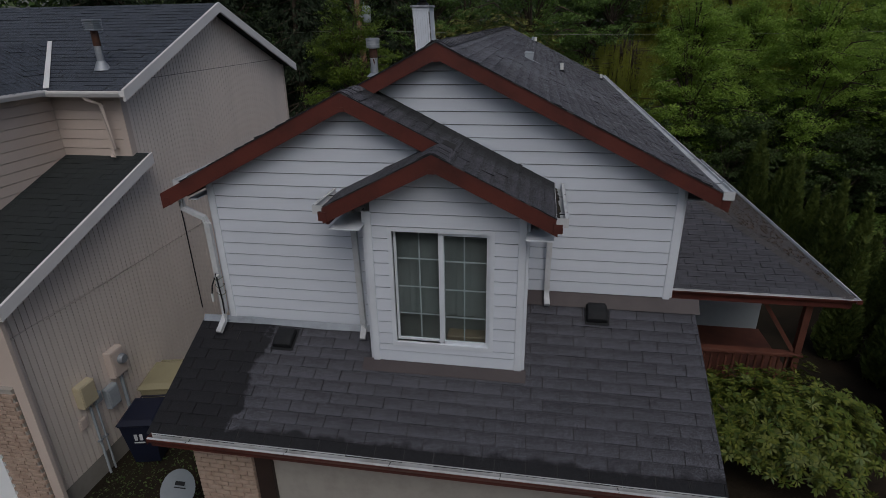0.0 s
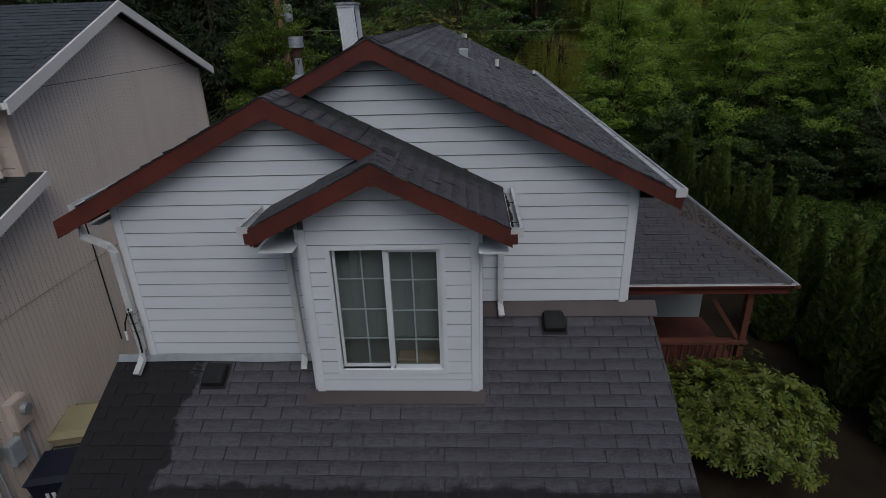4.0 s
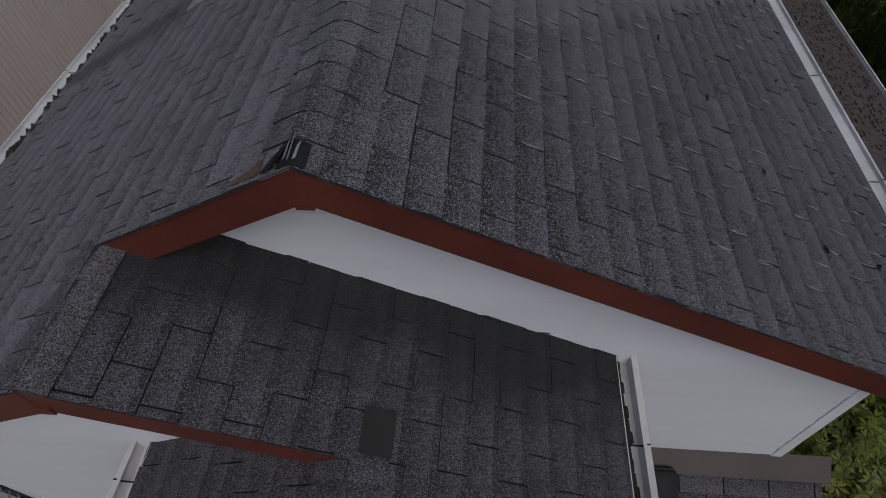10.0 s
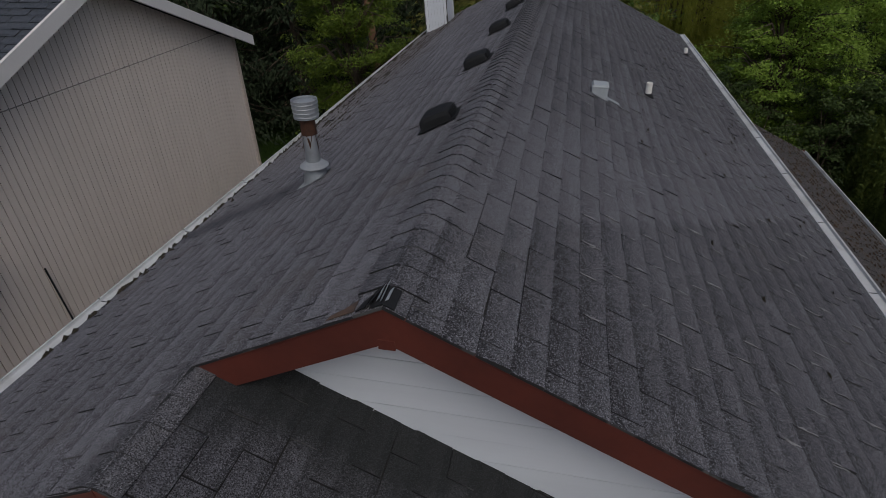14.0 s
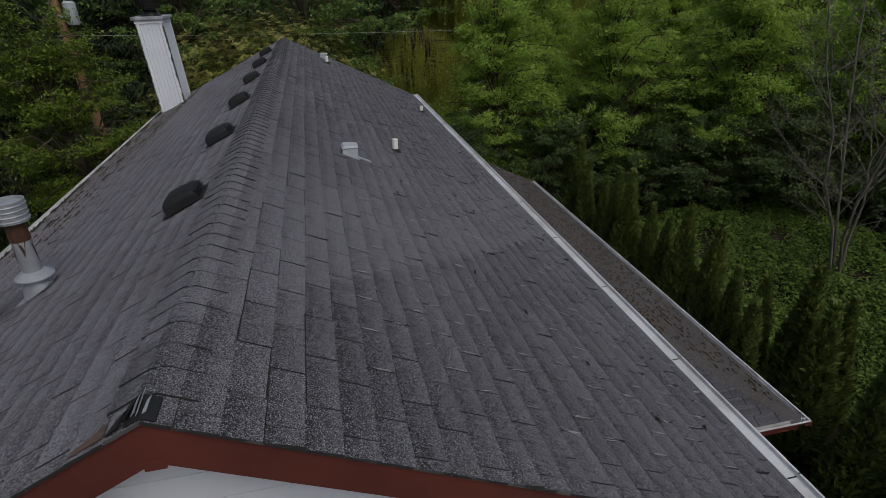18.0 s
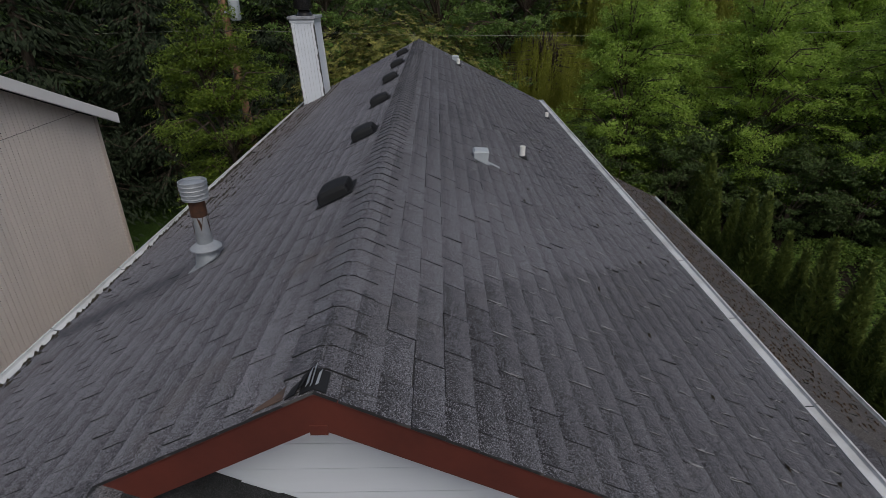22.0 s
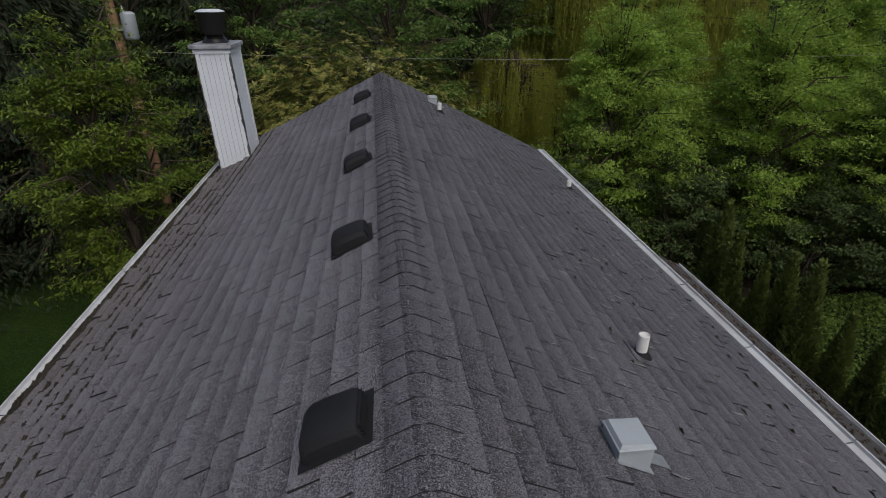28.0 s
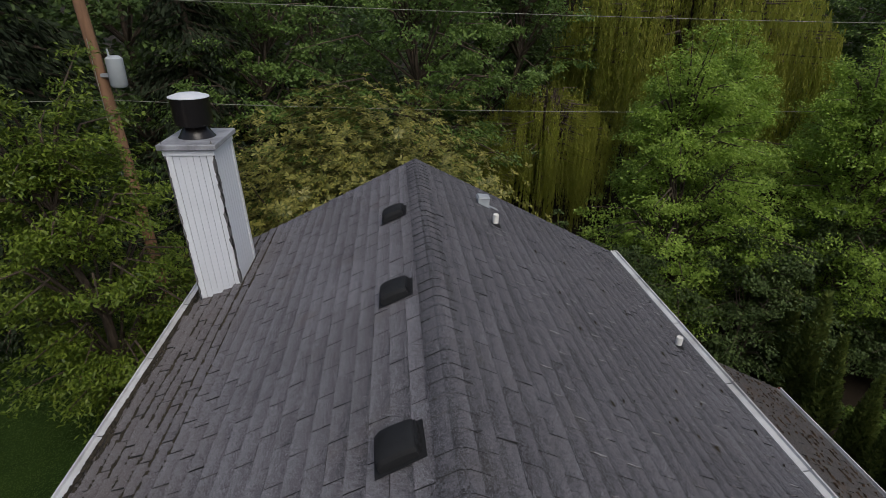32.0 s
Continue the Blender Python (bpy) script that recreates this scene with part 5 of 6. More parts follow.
part("gutter", Shape().channel(GUT, [(-12.0, -1.16, 4.02), (NE + 0.03, -1.16, 4.02)]), NB_TRIM, nb)
nb_upper = part("wall", Shape().box(-7.38, NY0, 5.0, NX, NY0 + 0.1, 6.4), BEIGE_LAP, nb, "beige lapped boards")
lap_siding(nb_upper, NY0, [(-7.37, 5.2), (NX - 0.1, 5.2), (NX - 0.1, 6.3), (-7.37, 6.3)], BEIGE_LAP, 0.17)
part("corner_board", Shape().box(NX - 0.1, NY0 - 0.03, 5.2, NX + 0.012, NY0 + 0.11, 6.42), BEIGE_LAP, nb)
nb_wing = part("wall", Shape().box(-7.52, -2.5, 3.6, -7.39, NY0, 6.4), BEIGE_LAP, nb, "beige lapped boards of the projecting wing")
lap_siding(nb_wing, -7.39, [(-2.5, 4.0), (NY0, 4.0), (NY0, 6.35), (-2.5, 6.35)], BEIGE_LAP, 0.17, axis="x", sign=1)
nb_side = part("roof_slope", Shape().slab([(-7.18, 2.04, 6.40), (-7.18, -2.8, 6.40), (-8.46, -2.8, 7.10), (-8.46, 3.76, 7.10)], (0, 0, -0.05)).slab([(-8.47, 3.76, 7.10), (-8.47, -2.8, 7.10), (-9.74, -2.8, 6.40), (-9.74, 2.04, 6.40)], (0, 0, -0.05)), FELT, nb, "dark shingles of the projecting wing")
part("gutter", Shape().channel(GUT, [(-7.19, -2.8, 6.43), (-7.19, 1.95, 6.43)]), NB_TRIM, nb)
part("valley_flashing", Shape().slab([(-7.20, 2.02, 6.45), (-7.12, 2.06, 6.45), (-8.41, 3.76, 7.15), (-8.47, 3.72, 7.15)], (0, 0, 0.012)), NB_TRIM, nb, "pale metal valley flashing")
part("downspout", Shape().channel([(-0.035, -0.028), (0.035, -0.028), (0.035, 0.028), (-0.035, 0.028)], [(-6.45, 1.98, 6.36), (-6.4, 2.0, 6.28), (-6.25, 2.12, 6.18), (-6.22, 2.12, 5.4), (-6.2, 2.05, 5.27)]), BEIGE_LAP, nb)
part("downspout", Shape().channel([(-0.04, -0.03), (0.04, -0.03), (0.04, 0.03), (-0.04, 0.03)], [(-5.86, -1.08, 3.9), (-5.88, -1.06, 3.7), (-5.9, -1.05, 0.5)]), BEIGE_LAP, nb)
part("wall", Shape().box(-12, -0.98, GZ, NX - 0.12, -0.9, 3.9), BEIGE_LAP, nb)
nb_pier = part("brick_pier", Shape().box(-6.75, -1.06, GZ, -6.12, -0.98, 2.6), MORTAR, nb, "tan brick pier")
nbrick = Shape().box(0, 0, 0, 0.19, 0.05, 0.062, bevel=0.004).mesh("brick", BRICK)
for r in range(32):
    for c in range(3):
        ob = new("brick", nbrick)
        ob.parent = nb_pier
        ob.location = (-6.75 + c * 0.205 + (r % 2) * 0.05, -1.085, GZ + 0.02 + r * 0.074)
part("garage_door", Shape().box(-11.0, -1.02, GZ, -6.85, -0.985, 2.4), DOORWHITE, nb, "white garage door")
part("driveway", Shape().box(-11.5, -12, GZ - 0.06, -6.1, -1.0, GZ + 0.012), CONCRETE, nb, "concrete driveway")
part("cable", Shape().tube([(NX + 0.012, 3.24, 4.5), (NX + 0.012, 3.28, 3.6), (NX + 0.012, 3.3, 1.6)], 0.012, 6), VENT, nb, "black cable down the wall")
part("conduit_line", Shape().tube([(NX + 0.006, -0.3, 3.35), (NX + 0.006, 4.8, 3.4)], 0.006, 6), BEIGE_LAP, nb)
# roof flue of the neighbour
flue2 = thing("roof_flue", "galvanised roof flue with a square cap on the neighbour roof", "flue pipe", at=(-6.58, 2.76, nb_z(2.76)))
flue2.scale = (0.86, 0.86, 1.06)
part("flashing_cone", Shape().tube([(0, 0, -0.02), (0, 0, 0.12)], [0.17, 0.085], 14), GALV, flue2, smooth=True)
part("rust_band", Shape().tube([(0, 0, 0.36), (0, 0, 0.61)], 0.0725, 14), RUST, flue2, "rust-brown upper pipe", smooth=True)
part("pipe", Shape().tube([(0, 0, 0.1), (0, 0, 0.62)], 0.07, 14), GALV, flue2, smooth=True)
cap2 = part("cap", Shape().box(-0.125, -0.125, 0.60, 0.125, 0.125, 0.62, bevel=0.006).box(-0.13, -0.13, 0.745, 0.13, 0.13, 0.77, bevel=0.006).box(-0.10, -0.10, 0.62, 0.10, 0.10, 0.745), GALV, flue2, "square louvred metal cap")
for k in range(3):
    part("louvre", Shape().box(-0.125, -0.125, 0.645 + 0.032 * k, 0.125, 0.125, 0.658 + 0.032 * k, bevel=0.004), GALV, cap2)

# ---- things on the roof ----
def roof_vent(at, normal_slope, label):
    """A slant-back attic vent: a hooded, rounded box on a flange, open towards the eave."""
    v = thing("roof_vent", label, "roof vent", "roof vents along the ridge")
    hood = Shape()
    prof = [(-0.21, 0.0), (-0.218, 0.07), (-0.20, 0.13), (-0.14, 0.165), (0.0, 0.165), (0.13, 0.15), (0.19, 0.135), (0.205, 0.115), (0.205, 0.0)]
    rows = []
    for y, k in ((-0.21, 0.55), (-0.19, 0.86), (-0.14, 1.0), (0.14, 1.0), (0.19, 0.86), (0.21, 0.55)):
        rows.append([(x * (0.9 + 0.1 * k), y, z * k) for x, z in prof])
    n = len(prof)
    pts = [p for r in rows for p in r] + [(x, y, 0) for y in (-0.2, 0.2) for x in (-0.18, 0.18)]
    faces = [(r * n + i, r * n + i + 1, (r + 1) * n + i + 1, (r + 1) * n + i) for r in range(5) for i in range(n - 1)]
    faces += [tuple(range(n)), tuple(5 * n + i for i in range(n - 1, -1, -1))]
    hood.poly(pts, faces)
    part("hood", hood, VENT, v, smooth=True)
    part("flange", Shape().box(-0.27, -0.25, 0.002, 0.27, 0.25, 0.010, bevel=0.003), VENT, v)
    for k in range(4):
        part("grille_bar", Shape().box(0.207, -0.17, 0.018 + k * 0.026, 0.232, 0.17, 0.026 + k * 0.026), VENT, v)
    v.matrix_world = Matrix.Translation(at) @ normal_slope
    return v


LEFT_SLOPE_ROT = Matrix.Rotation(math.atan(-0.5), 4, "Y") @ Matrix.Rotation(math.pi * 0, 4, "Z")
RIGHT_SLOPE_ROT = Matrix.Rotation(math.atan(0.5), 4, "Y")
VS = Matrix.Scale(0.61, 4)
first = roof_vent((-0.335, 2.50, roof_z(0.335) + 0.016), LEFT_SLOPE_ROT @ VS, "black plastic roof vent on the shingles beside the ridge")
for y in (4.39, 6.25, 8.19, 10.03, 11.93):
    copy_thing(first, Matrix.Translation((-0.335, y, roof_z(0.335) + 0.016)) @ LEFT_SLOPE_ROT @ Matrix.Rotation(rng.gauss(0, 0.03), 4, "Z"))
GAR_ROT = Matrix.Rotation(math.atan(0.5), 4, "X") @ Matrix.Rotation(math.pi / 2, 4, "Z")
for x, y, tint in ((2.03, -0.02, "the main wall"), (-1.97, -0.66, "the lower gable wall")):
    v = copy_thing(first, Matrix.Translation((x, y, garage_z(y) + 0.014)) @ GAR_ROT)
    v["label"] = "black vent on the garage roof below " + tint
    v["group"] = "garage roof vents"


def plumbing_pipe(x, y, h, label):
    """A white vent pipe through a dark rubber boot on a metal flange."""
    side = 1 if x > 0 else -1
    p = thing("vent_pipe", label, "vent pipe", "plumbing vents", at=(x, y, roof_z(x)))
    ring = Shape()
    ring.tube([(0, 0, -0.05), (0, 0, h), (0, 0, h + 0.004), (0, 0, h - 0.012)], [0.038, 0.038, 0.034, 0.030], 16)
    part("pipe", ring, PVC, p, smooth=True)
    part("rubber_boot", Shape().tube([(0, 0, -0.03), (0, 0, 0.025), (0, 0, 0.045)], [0.085, 0.058, 0.042], 14), VENT, p, smooth=True)
    part("flange", Shape().box(-0.10, -0.12, 0.010, 0.20, 0.12, 0.014, RIGHT_SLOPE_ROT), SHINGLE, p)
    return p


plumbing_pipe(1.60, 5.56, 0.17, "white plastic vent pipe with a black boot")
plumbing_pipe(2.94, 10.88, 0.14, "short white vent pipe near the gutter")
plumbing_pipe(0.98, 12.35, 0.16, "white vent pipe near the far end of the ridge")


def box_vent(x, y, label):
    """A low metal exhaust hood: tapered box with a folded rim, standing on a flange that runs down the slope."""
    v = thing("exhaust_vent", label, "exhaust vent", "exhaust vents")
    a, b, h = 0.105, 0.125, 0.175
    pts = [(-a, -b, -0.07), (a, -b, -0.07), (a, b, -0.07), (-a, b, -0.07), (-a, -b, h * 0.85), (a + 0.01, -b, h * 0.80), (a + 0.01, b, h * 0.80), (-a, b, h * 0.85), (-a * 0.85, -b * 0.88, h), (a * 0.95, -b * 0.88, h * 0.92), (a * 0.95, b * 0.88, h * 0.92), (-a * 0.85, b * 0.88, h)]
    level = Matrix.Rotation(-math.atan(0.5), 4, "Y")
    part("hood", Shape().poly([tuple(level @ Vector(p)) for p in pts], [(3, 2, 1, 0), (0, 1, 5, 4), (1, 2, 6, 5), (2, 3, 7, 6), (3, 0, 4, 7), (4, 5, 9, 8), (5, 6, 10, 9), (6, 7, 11, 10), (7, 4, 8, 11), (8, 9, 10, 11)]), STEELGREY, v)
    part("rim", Shape().box(-a - 0.010, -b - 0.010, h * 0.76, a + 0.018, b + 0.010, h * 0.84, level, bevel=0.004), STEELGREY, v)
    part("flange", Shape().box(-0.13, -0.15, 0.011, 0.14, 0.15, 0.015).box(0.1, -0.05, 0.013, 0.33, 0.06, 0.018), LEAD, v)
    v.matrix_world = Matrix.Translation((x, y, roof_z(x) + 0.004)) @ RIGHT_SLOPE_ROT @ Matrix.Scale(0.74, 4)
    return v


box_vent(0.95, 4.44, "pale grey metal exhaust hood on the shingles")
box_vent(0.93, 13.12, "pale metal exhaust hood near the rear gable")

# gas flue
FX, FY = -1.46, 2.50
flue = thing("gas_flue", "galvanised gas flue with louvred cap and rusty streaks", "flue pipe", at=(FX, FY, roof_z(FX)))
flue.scale = (0.83, 0.83, 0.96)
part("flashing_plate", Shape().slab([tuple(Matrix.Rotation(math.atan(-0.5), 4, "Y") @ Vector(p)) for p in ((-0.42, -0.03, 0.018), (-0.36, 0.05, 0.018), (0.14, 0.14, 0.018), (0.14, -0.14, 0.018), (-0.1, -0.14, 0.018))], (0, 0, -0.005)), LEAD, flue)
part("flashing_cone", Shape().tube([(0, 0, -0.10), (0, 0, 0.06), (0, 0, 0.15)], [0.15, 0.115, 0.09], 20), LEAD, flue, smooth=True)
part("storm_collar", Shape().tube([(0, 0, 0.13), (0, 0, 0.14), (0, 0, 0.185)], [0.15, 0.15, 0.082], 24), GALV, flue, "pale storm collar", smooth=True)
part("pipe", Shape().tube([(0, 0, 0.1), (0, 0, 0.52)], 0.075, 20), LEAD, flue, smooth=True)
part("rust_band", Shape().tube([(0, 0, 0.43), (0, 0, 0.59)], 0.0775, 20), RUST, flue, "rust-brown burnt band", smooth=True)
for k in range(5):
    a = k * 1.256
    part("rust_streak", Shape().poly([(0.0765 * math.cos(a - 0.3), 0.0765 * math.sin(a - 0.3), 0.435), (0.0765 * math.cos(a + 0.5), 0.0765 * math.sin(a + 0.5), 0.435), (0.0785 * math.cos(a), 0.0785 * math.sin(a), 0.25 + 0.06 * (k % 3)),
                                     (0.072 * math.cos(a), 0.072 * math.sin(a), 0.46)], [(0, 1, 2), (0, 2, 3), (1, 3, 2)]), RUST, flue)
cap = part("cap", Shape().tube([(0, 0, 0.575), (0, 0, 0.58), (0, 0, 0.735), (0, 0, 0.735), (0, 0, 0.690)], [0.09, 0.122, 0.130, 0.122, 0.119], 28, False), GALV, flue, "banded round cap, open at the top", smooth=True)
part("inner_disc", Shape().tube([(0, 0, 0.66), (0, 0, 0.718), (0, 0, 0.728)], [0.10, 0.10, 0.07], 22), GALV, cap, smooth=True)
part("collar_shadow", Shape().tube([(0, 0, 0.66), (0, 0, 0.672)], 0.121, 22), VENT, cap)
for k in range(4):
    part("band_ring", Shape().tube([(0, 0, 0.592 + k * 0.036), (0, 0, 0.597 + k * 0.036), (0, 0, 0.604 + k * 0.036)], [0.124 + 0.0018 * k, 0.1285 + 0.0018 * k, 0.125 + 0.0018 * k], 26), GALV, cap, smooth=True)

# boarded chimney
CX0, CX1, CY0, CY1, CZ = -2.83, -2.30, 12.18, 12.97, 7.82
chimney = thing("chimney", "white boarded chimney chase with peeling corners and black cowl", "chimney")
part("chase", Shape().box(CX0 + 0.015, CY0 + 0.015, 5.4, CX1 - 0.015, CY1 - 0.015, CZ), PEEL, chimney)
nb_b = 5
wdt = (CX1 - CX0 - 0.15) / nb_b
for k in range(nb_b):
    x0 = CX0 + 0.075 + k * wdt
    part("board", Shape().box(x0, CY0, 5.45, x0 + wdt - 0.005, CY0 + 0.016, CZ), SIDING, chimney)
    part("board", Shape().box(x0, CY1 - 0.016, 5.45, x0 + wdt - 0.005, CY1, CZ), SIDING, chimney)
nb_c = 7
wdt = (CY1 - CY0 - 0.15) / nb_c
for k in range(nb_c):
    y0 = CY0 + 0.075 + k * wdt
    for x in (CX0, CX1 - 0.016):
        part("board", Shape().box(x, y0, 5.45, x + 0.016, y0 + wdt - 0.005, CZ), SIDING, chimney)
for x, sx in ((CX0, 1), (CX1, -1)):
    for y, sy in ((CY0, 1), (CY1, -1)):
        part("corner_board", Shape().box(x - sx * 0.012, y - sy * 0.012, 5.42, x + sx * 0.07, y + sy * 0.01, CZ - 0.06, bevel=0.003).box(x - sx * 0.012, y - sy * 0.012, 5.42, x + sx * 0.01, y + sy * 0.07, CZ - 0.06, bevel=0.003), TRIM, chimney)
z = 5.9
while z < CZ - 0.12:
    w, h = rng.uniform(0.006, 0.034), rng.uniform(0.05, 0.30)
    q = [rng.uniform(0.3, 1.0) * w for _ in range(4)]
    sh = Shape().slab([(CX1 + 0.0125, CY0 - 0.0135, z), (CX1 + 0.0125 - q[0], CY0 - 0.0135, z + 0.2 * h), (CX1 - q[1], CY0 - 0.0135, z + 0.7 * h), (CX1 + 0.0125, CY0 - 0.0135, z + h)], (0, 0.003, 0))
    sh.slab([(CX1 + 0.0135, CY0 - 0.0125, z), (CX1 + 0.0135, CY0 - 0.0125, z + h), (CX1 + 0.0135, CY0 + q[2] * 1.6, z + 0.65 * h), (CX1 + 0.0135, CY0 + q[3] * 1.6, z + 0.25 * h)], (-0.003, 0, 0))
    part("bare_patch", sh, PEEL, chimney, "grey bare wood where paint has peeled")
    if rng.random() < 0.55:
        part("bare_patch", Shape().slab([(CX0 - 0.0125, CY0 - 0.0135, z), (CX0 - 0.0125, CY0 - 0.0135, z + h), (CX0 + q[1] * 0.6, CY0 - 0.0135, z + 0.6 * h), (CX0 + q[0] * 0.6, CY0 - 0.0135, z + 0.3 * h)], (0, 0.003, 0)), PEEL, chimney, "grey bare wood where paint has peeled")
    z += h * rng.uniform(0.35, 0.9)
part("frieze", Shape().box(CX0 - 0.02, CY0 - 0.02, CZ - 0.09, CX1 + 0.02, CY1 + 0.02, CZ - 0.02, bevel=0.004), TRIM, chimney)
part("cap_plate", Shape().box(CX0 - 0.06, CY0 - 0.06, CZ - 0.02, CX1 + 0.06, CY1 + 0.06, CZ + 0.045, bevel=0.008), CAPMETAL, chimney, "weathered grey cap plate")
mx, my = (CX0 + CX1) / 2, (CY0 + CY1) / 2
cowl = part("cowl", Shape().tube([(mx, my, CZ + 0.04), (mx, my, CZ + 0.06), (mx, my, CZ + 0.17), (mx, my, CZ + 0.24)], [0.22, 0.20, 0.13, 0.16], 22), BLACK, chimney, "glossy black cowl", smooth=True)
part("drum", Shape().tube([(mx, my, CZ + 0.19), (mx, my, CZ + 0.20), (mx, my, CZ + 0.50), (mx, my, CZ + 0.51)], [0.15, 0.22, 0.22, 0.20], 26), BLACK, cowl, smooth=True)
part("lid", Shape().tube([(mx, my, CZ + 0.505), (mx, my, CZ + 0.515), (mx, my, CZ + 0.545)], [0.23, 0.23, 0.14], 26), TRIM, cowl, "pale metal lid", smooth=True)

# the whole chase leans a little outwards
lean = Matrix.Identity(4)
lean[0][2], lean[0][3] = -0.055, 0.055 * 5.95
for ob in chimney.children_recursive:
    ob.data.transform(lean)

# bare, torn front end of the ridge: black felt, crumpled bright metal, a rust stain beside it
def ridge_skin(x0, x1, y0, y1, lift):
    return [(x, y, roof_z(x) + lift + dz) for x, y, dz in ((x0, y0, 0.0), (x1, y0, 0.0), (x1, y1, 0.004), (x0, y1, 0.004))]


part("bare_felt", Shape().slab(ridge_skin(0.0, 0.045, -0.014, 0.10, 0.0135), (0, 0, -0.006)).slab(ridge_skin(0.0, -0.055, -0.014, 0.10, 0.0135), (0, 0, -0.006)), VENT, house, "black felt where the ridge cap is gone")
for pts in ([(-0.115, -0.012, 0.016), (-0.070, -0.020, 0.028), (-0.056, 0.055, 0.030), (-0.098, 0.045, 0.015)], [(-0.070, 0.015, 0.022), (-0.045, 0.0, 0.036), (-0.032, 0.105, 0.024), (-0.062, 0.09, 0.018)]):
    part("torn_shingle", Shape().slab([(x, y, roof_z(x) + up) for x, y, up in pts], (0, 0, -0.005)), VENT, house, "curled black edge of a torn ridge shingle")
for x0, w, y0, y1, up in ((-0.034, 0.012, 0.012, 0.10, 0.034), (-0.014, 0.008, 0.0, 0.12, 0.036), (0.006, 0.010, 0.004, 0.09, 0.028)):
    part("flashing", Shape().slab([(x0, y0, roof_z(x0) + 0.020), (x0 + w, y0 + 0.01, roof_z(x0 + w) + 0.024), (x0 + w * 1.2, y1, roof_z(x0 + w) + up), (x0 + 0.3 * w, y1 - 0.02, roof_z(x0) + up - 0.006)], (0, 0, -0.003)), LEAD, house, "bent bright metal strip")
part("rust_stain", Shape().slab([(-0.125, 0.0, roof_z(0.125) + 0.0125), (-0.25, -0.005, roof_z(0.25) + 0.0125), (-0.235, 0.022, roof_z(0.235) + 0.0125), (-0.18, 0.04, roof_z(0.18) + 0.0125), (-0.13, 0.075, roof_z(0.13) + 0.0125)], (0, 0, -0.003)), STAIN, house, "rust-brown stain on the shingles")

# ---- things between the houses ----
def wheelie_bin(at, turn, material, label, size=1.0):
    """A wheeled refuse bin: tapered body, rim, domed lid with hinge and handle, two wheels."""
    b = thing("refuse_bin", label, "refuse bin", "bins between the houses")
    body = Shape().poly([(-0.22, -0.26, 0.06), (0.22, -0.26, 0.06), (0.22, 0.22, 0.06), (-0.22, 0.22, 0.06), (-0.29, -0.34, 0.92), (0.29, -0.34, 0.92), (0.29, 0.34, 0.92), (-0.29, 0.34, 0.92)],
                        [(3, 2, 1, 0), (4, 5, 6, 7), (0, 1, 5, 4), (1, 2, 6, 5), (2, 3, 7, 6), (3, 0, 4, 7)])
    part("body", body, material, b)
    part("rim", Shape().box(-0.31, -0.36, 0.90, 0.31, 0.36, 0.95, bevel=0.012), material, b)
    lid = part("lid", Shape().poly([(-0.32, -0.38, 0.95), (0.32, -0.38, 0.95), (0.32, 0.37, 0.97), (-0.32, 0.37, 0.97), (-0.25, -0.28, 1.0), (0.25, -0.28, 1.0), (0.25, 0.28, 1.04), (-0.25, 0.28, 1.04)],
                                   [(3, 2, 1, 0), (4, 5, 6, 7), (0, 1, 5, 4), (1, 2, 6, 5), (2, 3, 7, 6), (3, 0, 4, 7)]), material, b)
    part("handle", Shape().tube([(-0.24, 0.38, 0.93), (-0.24, 0.45, 0.95), (0.24, 0.45, 0.95), (0.24, 0.38, 0.93)], 0.017, 8), material, b)
    for x in (-0.27, 0.27):
        part("wheel", Shape().tube([(x - 0.03, 0.25, 0.12), (x + 0.03, 0.25, 0.12)], 0.12, 16), VENT, b)
    part("emblem", Shape().box(-0.07, -0.352, 0.62, -0.02, -0.342, 0.74).box(0.02, -0.352, 0.62, 0.07, -0.342, 0.74).box(-0.09, -0.352, 0.56, 0.09, -0.342, 0.58), GUTTER, b, "white stamped mark")
    b.matrix_world = Matrix.Translation(at) @ Matrix.Rotation(turn, 4, "Z") @ Matrix.Scale(size, 4)
    return b


wheelie_bin((-5.62, 1.32, GZ), 0.22, TAN, "tan plastic wheeled bin beside the neighbour wall", 1.13)
wheelie_bin((-5.46, 0.43, GZ), 0.22, NAVY, "navy blue plastic wheeled bin beside the neighbour wall")


def wall_box(y, z, w, h, d, material, label, category, meter=False):
    """A utility box on the neighbour's wall, with a lid seam and, where it has one, a round meter."""
    o = thing("meter_box" if meter else "utility_box", label, category, at=(NX, y, z))
    part("case", Shape().box(0.0, -w / 2, -h / 2, d, w / 2, h / 2, bevel=0.012), material, o)
    part("cover", Shape().box(d + 0.001, -w / 2 + 0.02, -h / 2 + 0.03, d + 0.014, w / 2 - 0.02, h / 2 - 0.02, bevel=0.006), material, o)
    if meter:
        part("meter_glass", Shape().tube([(d + 0.01, 0.04, 0.05), (d + 0.05, 0.04, 0.05), (d + 0.09, 0.04, 0.05)], [0.095, 0.09, 0.075], 18), GALV, o, smooth=True)
    return o


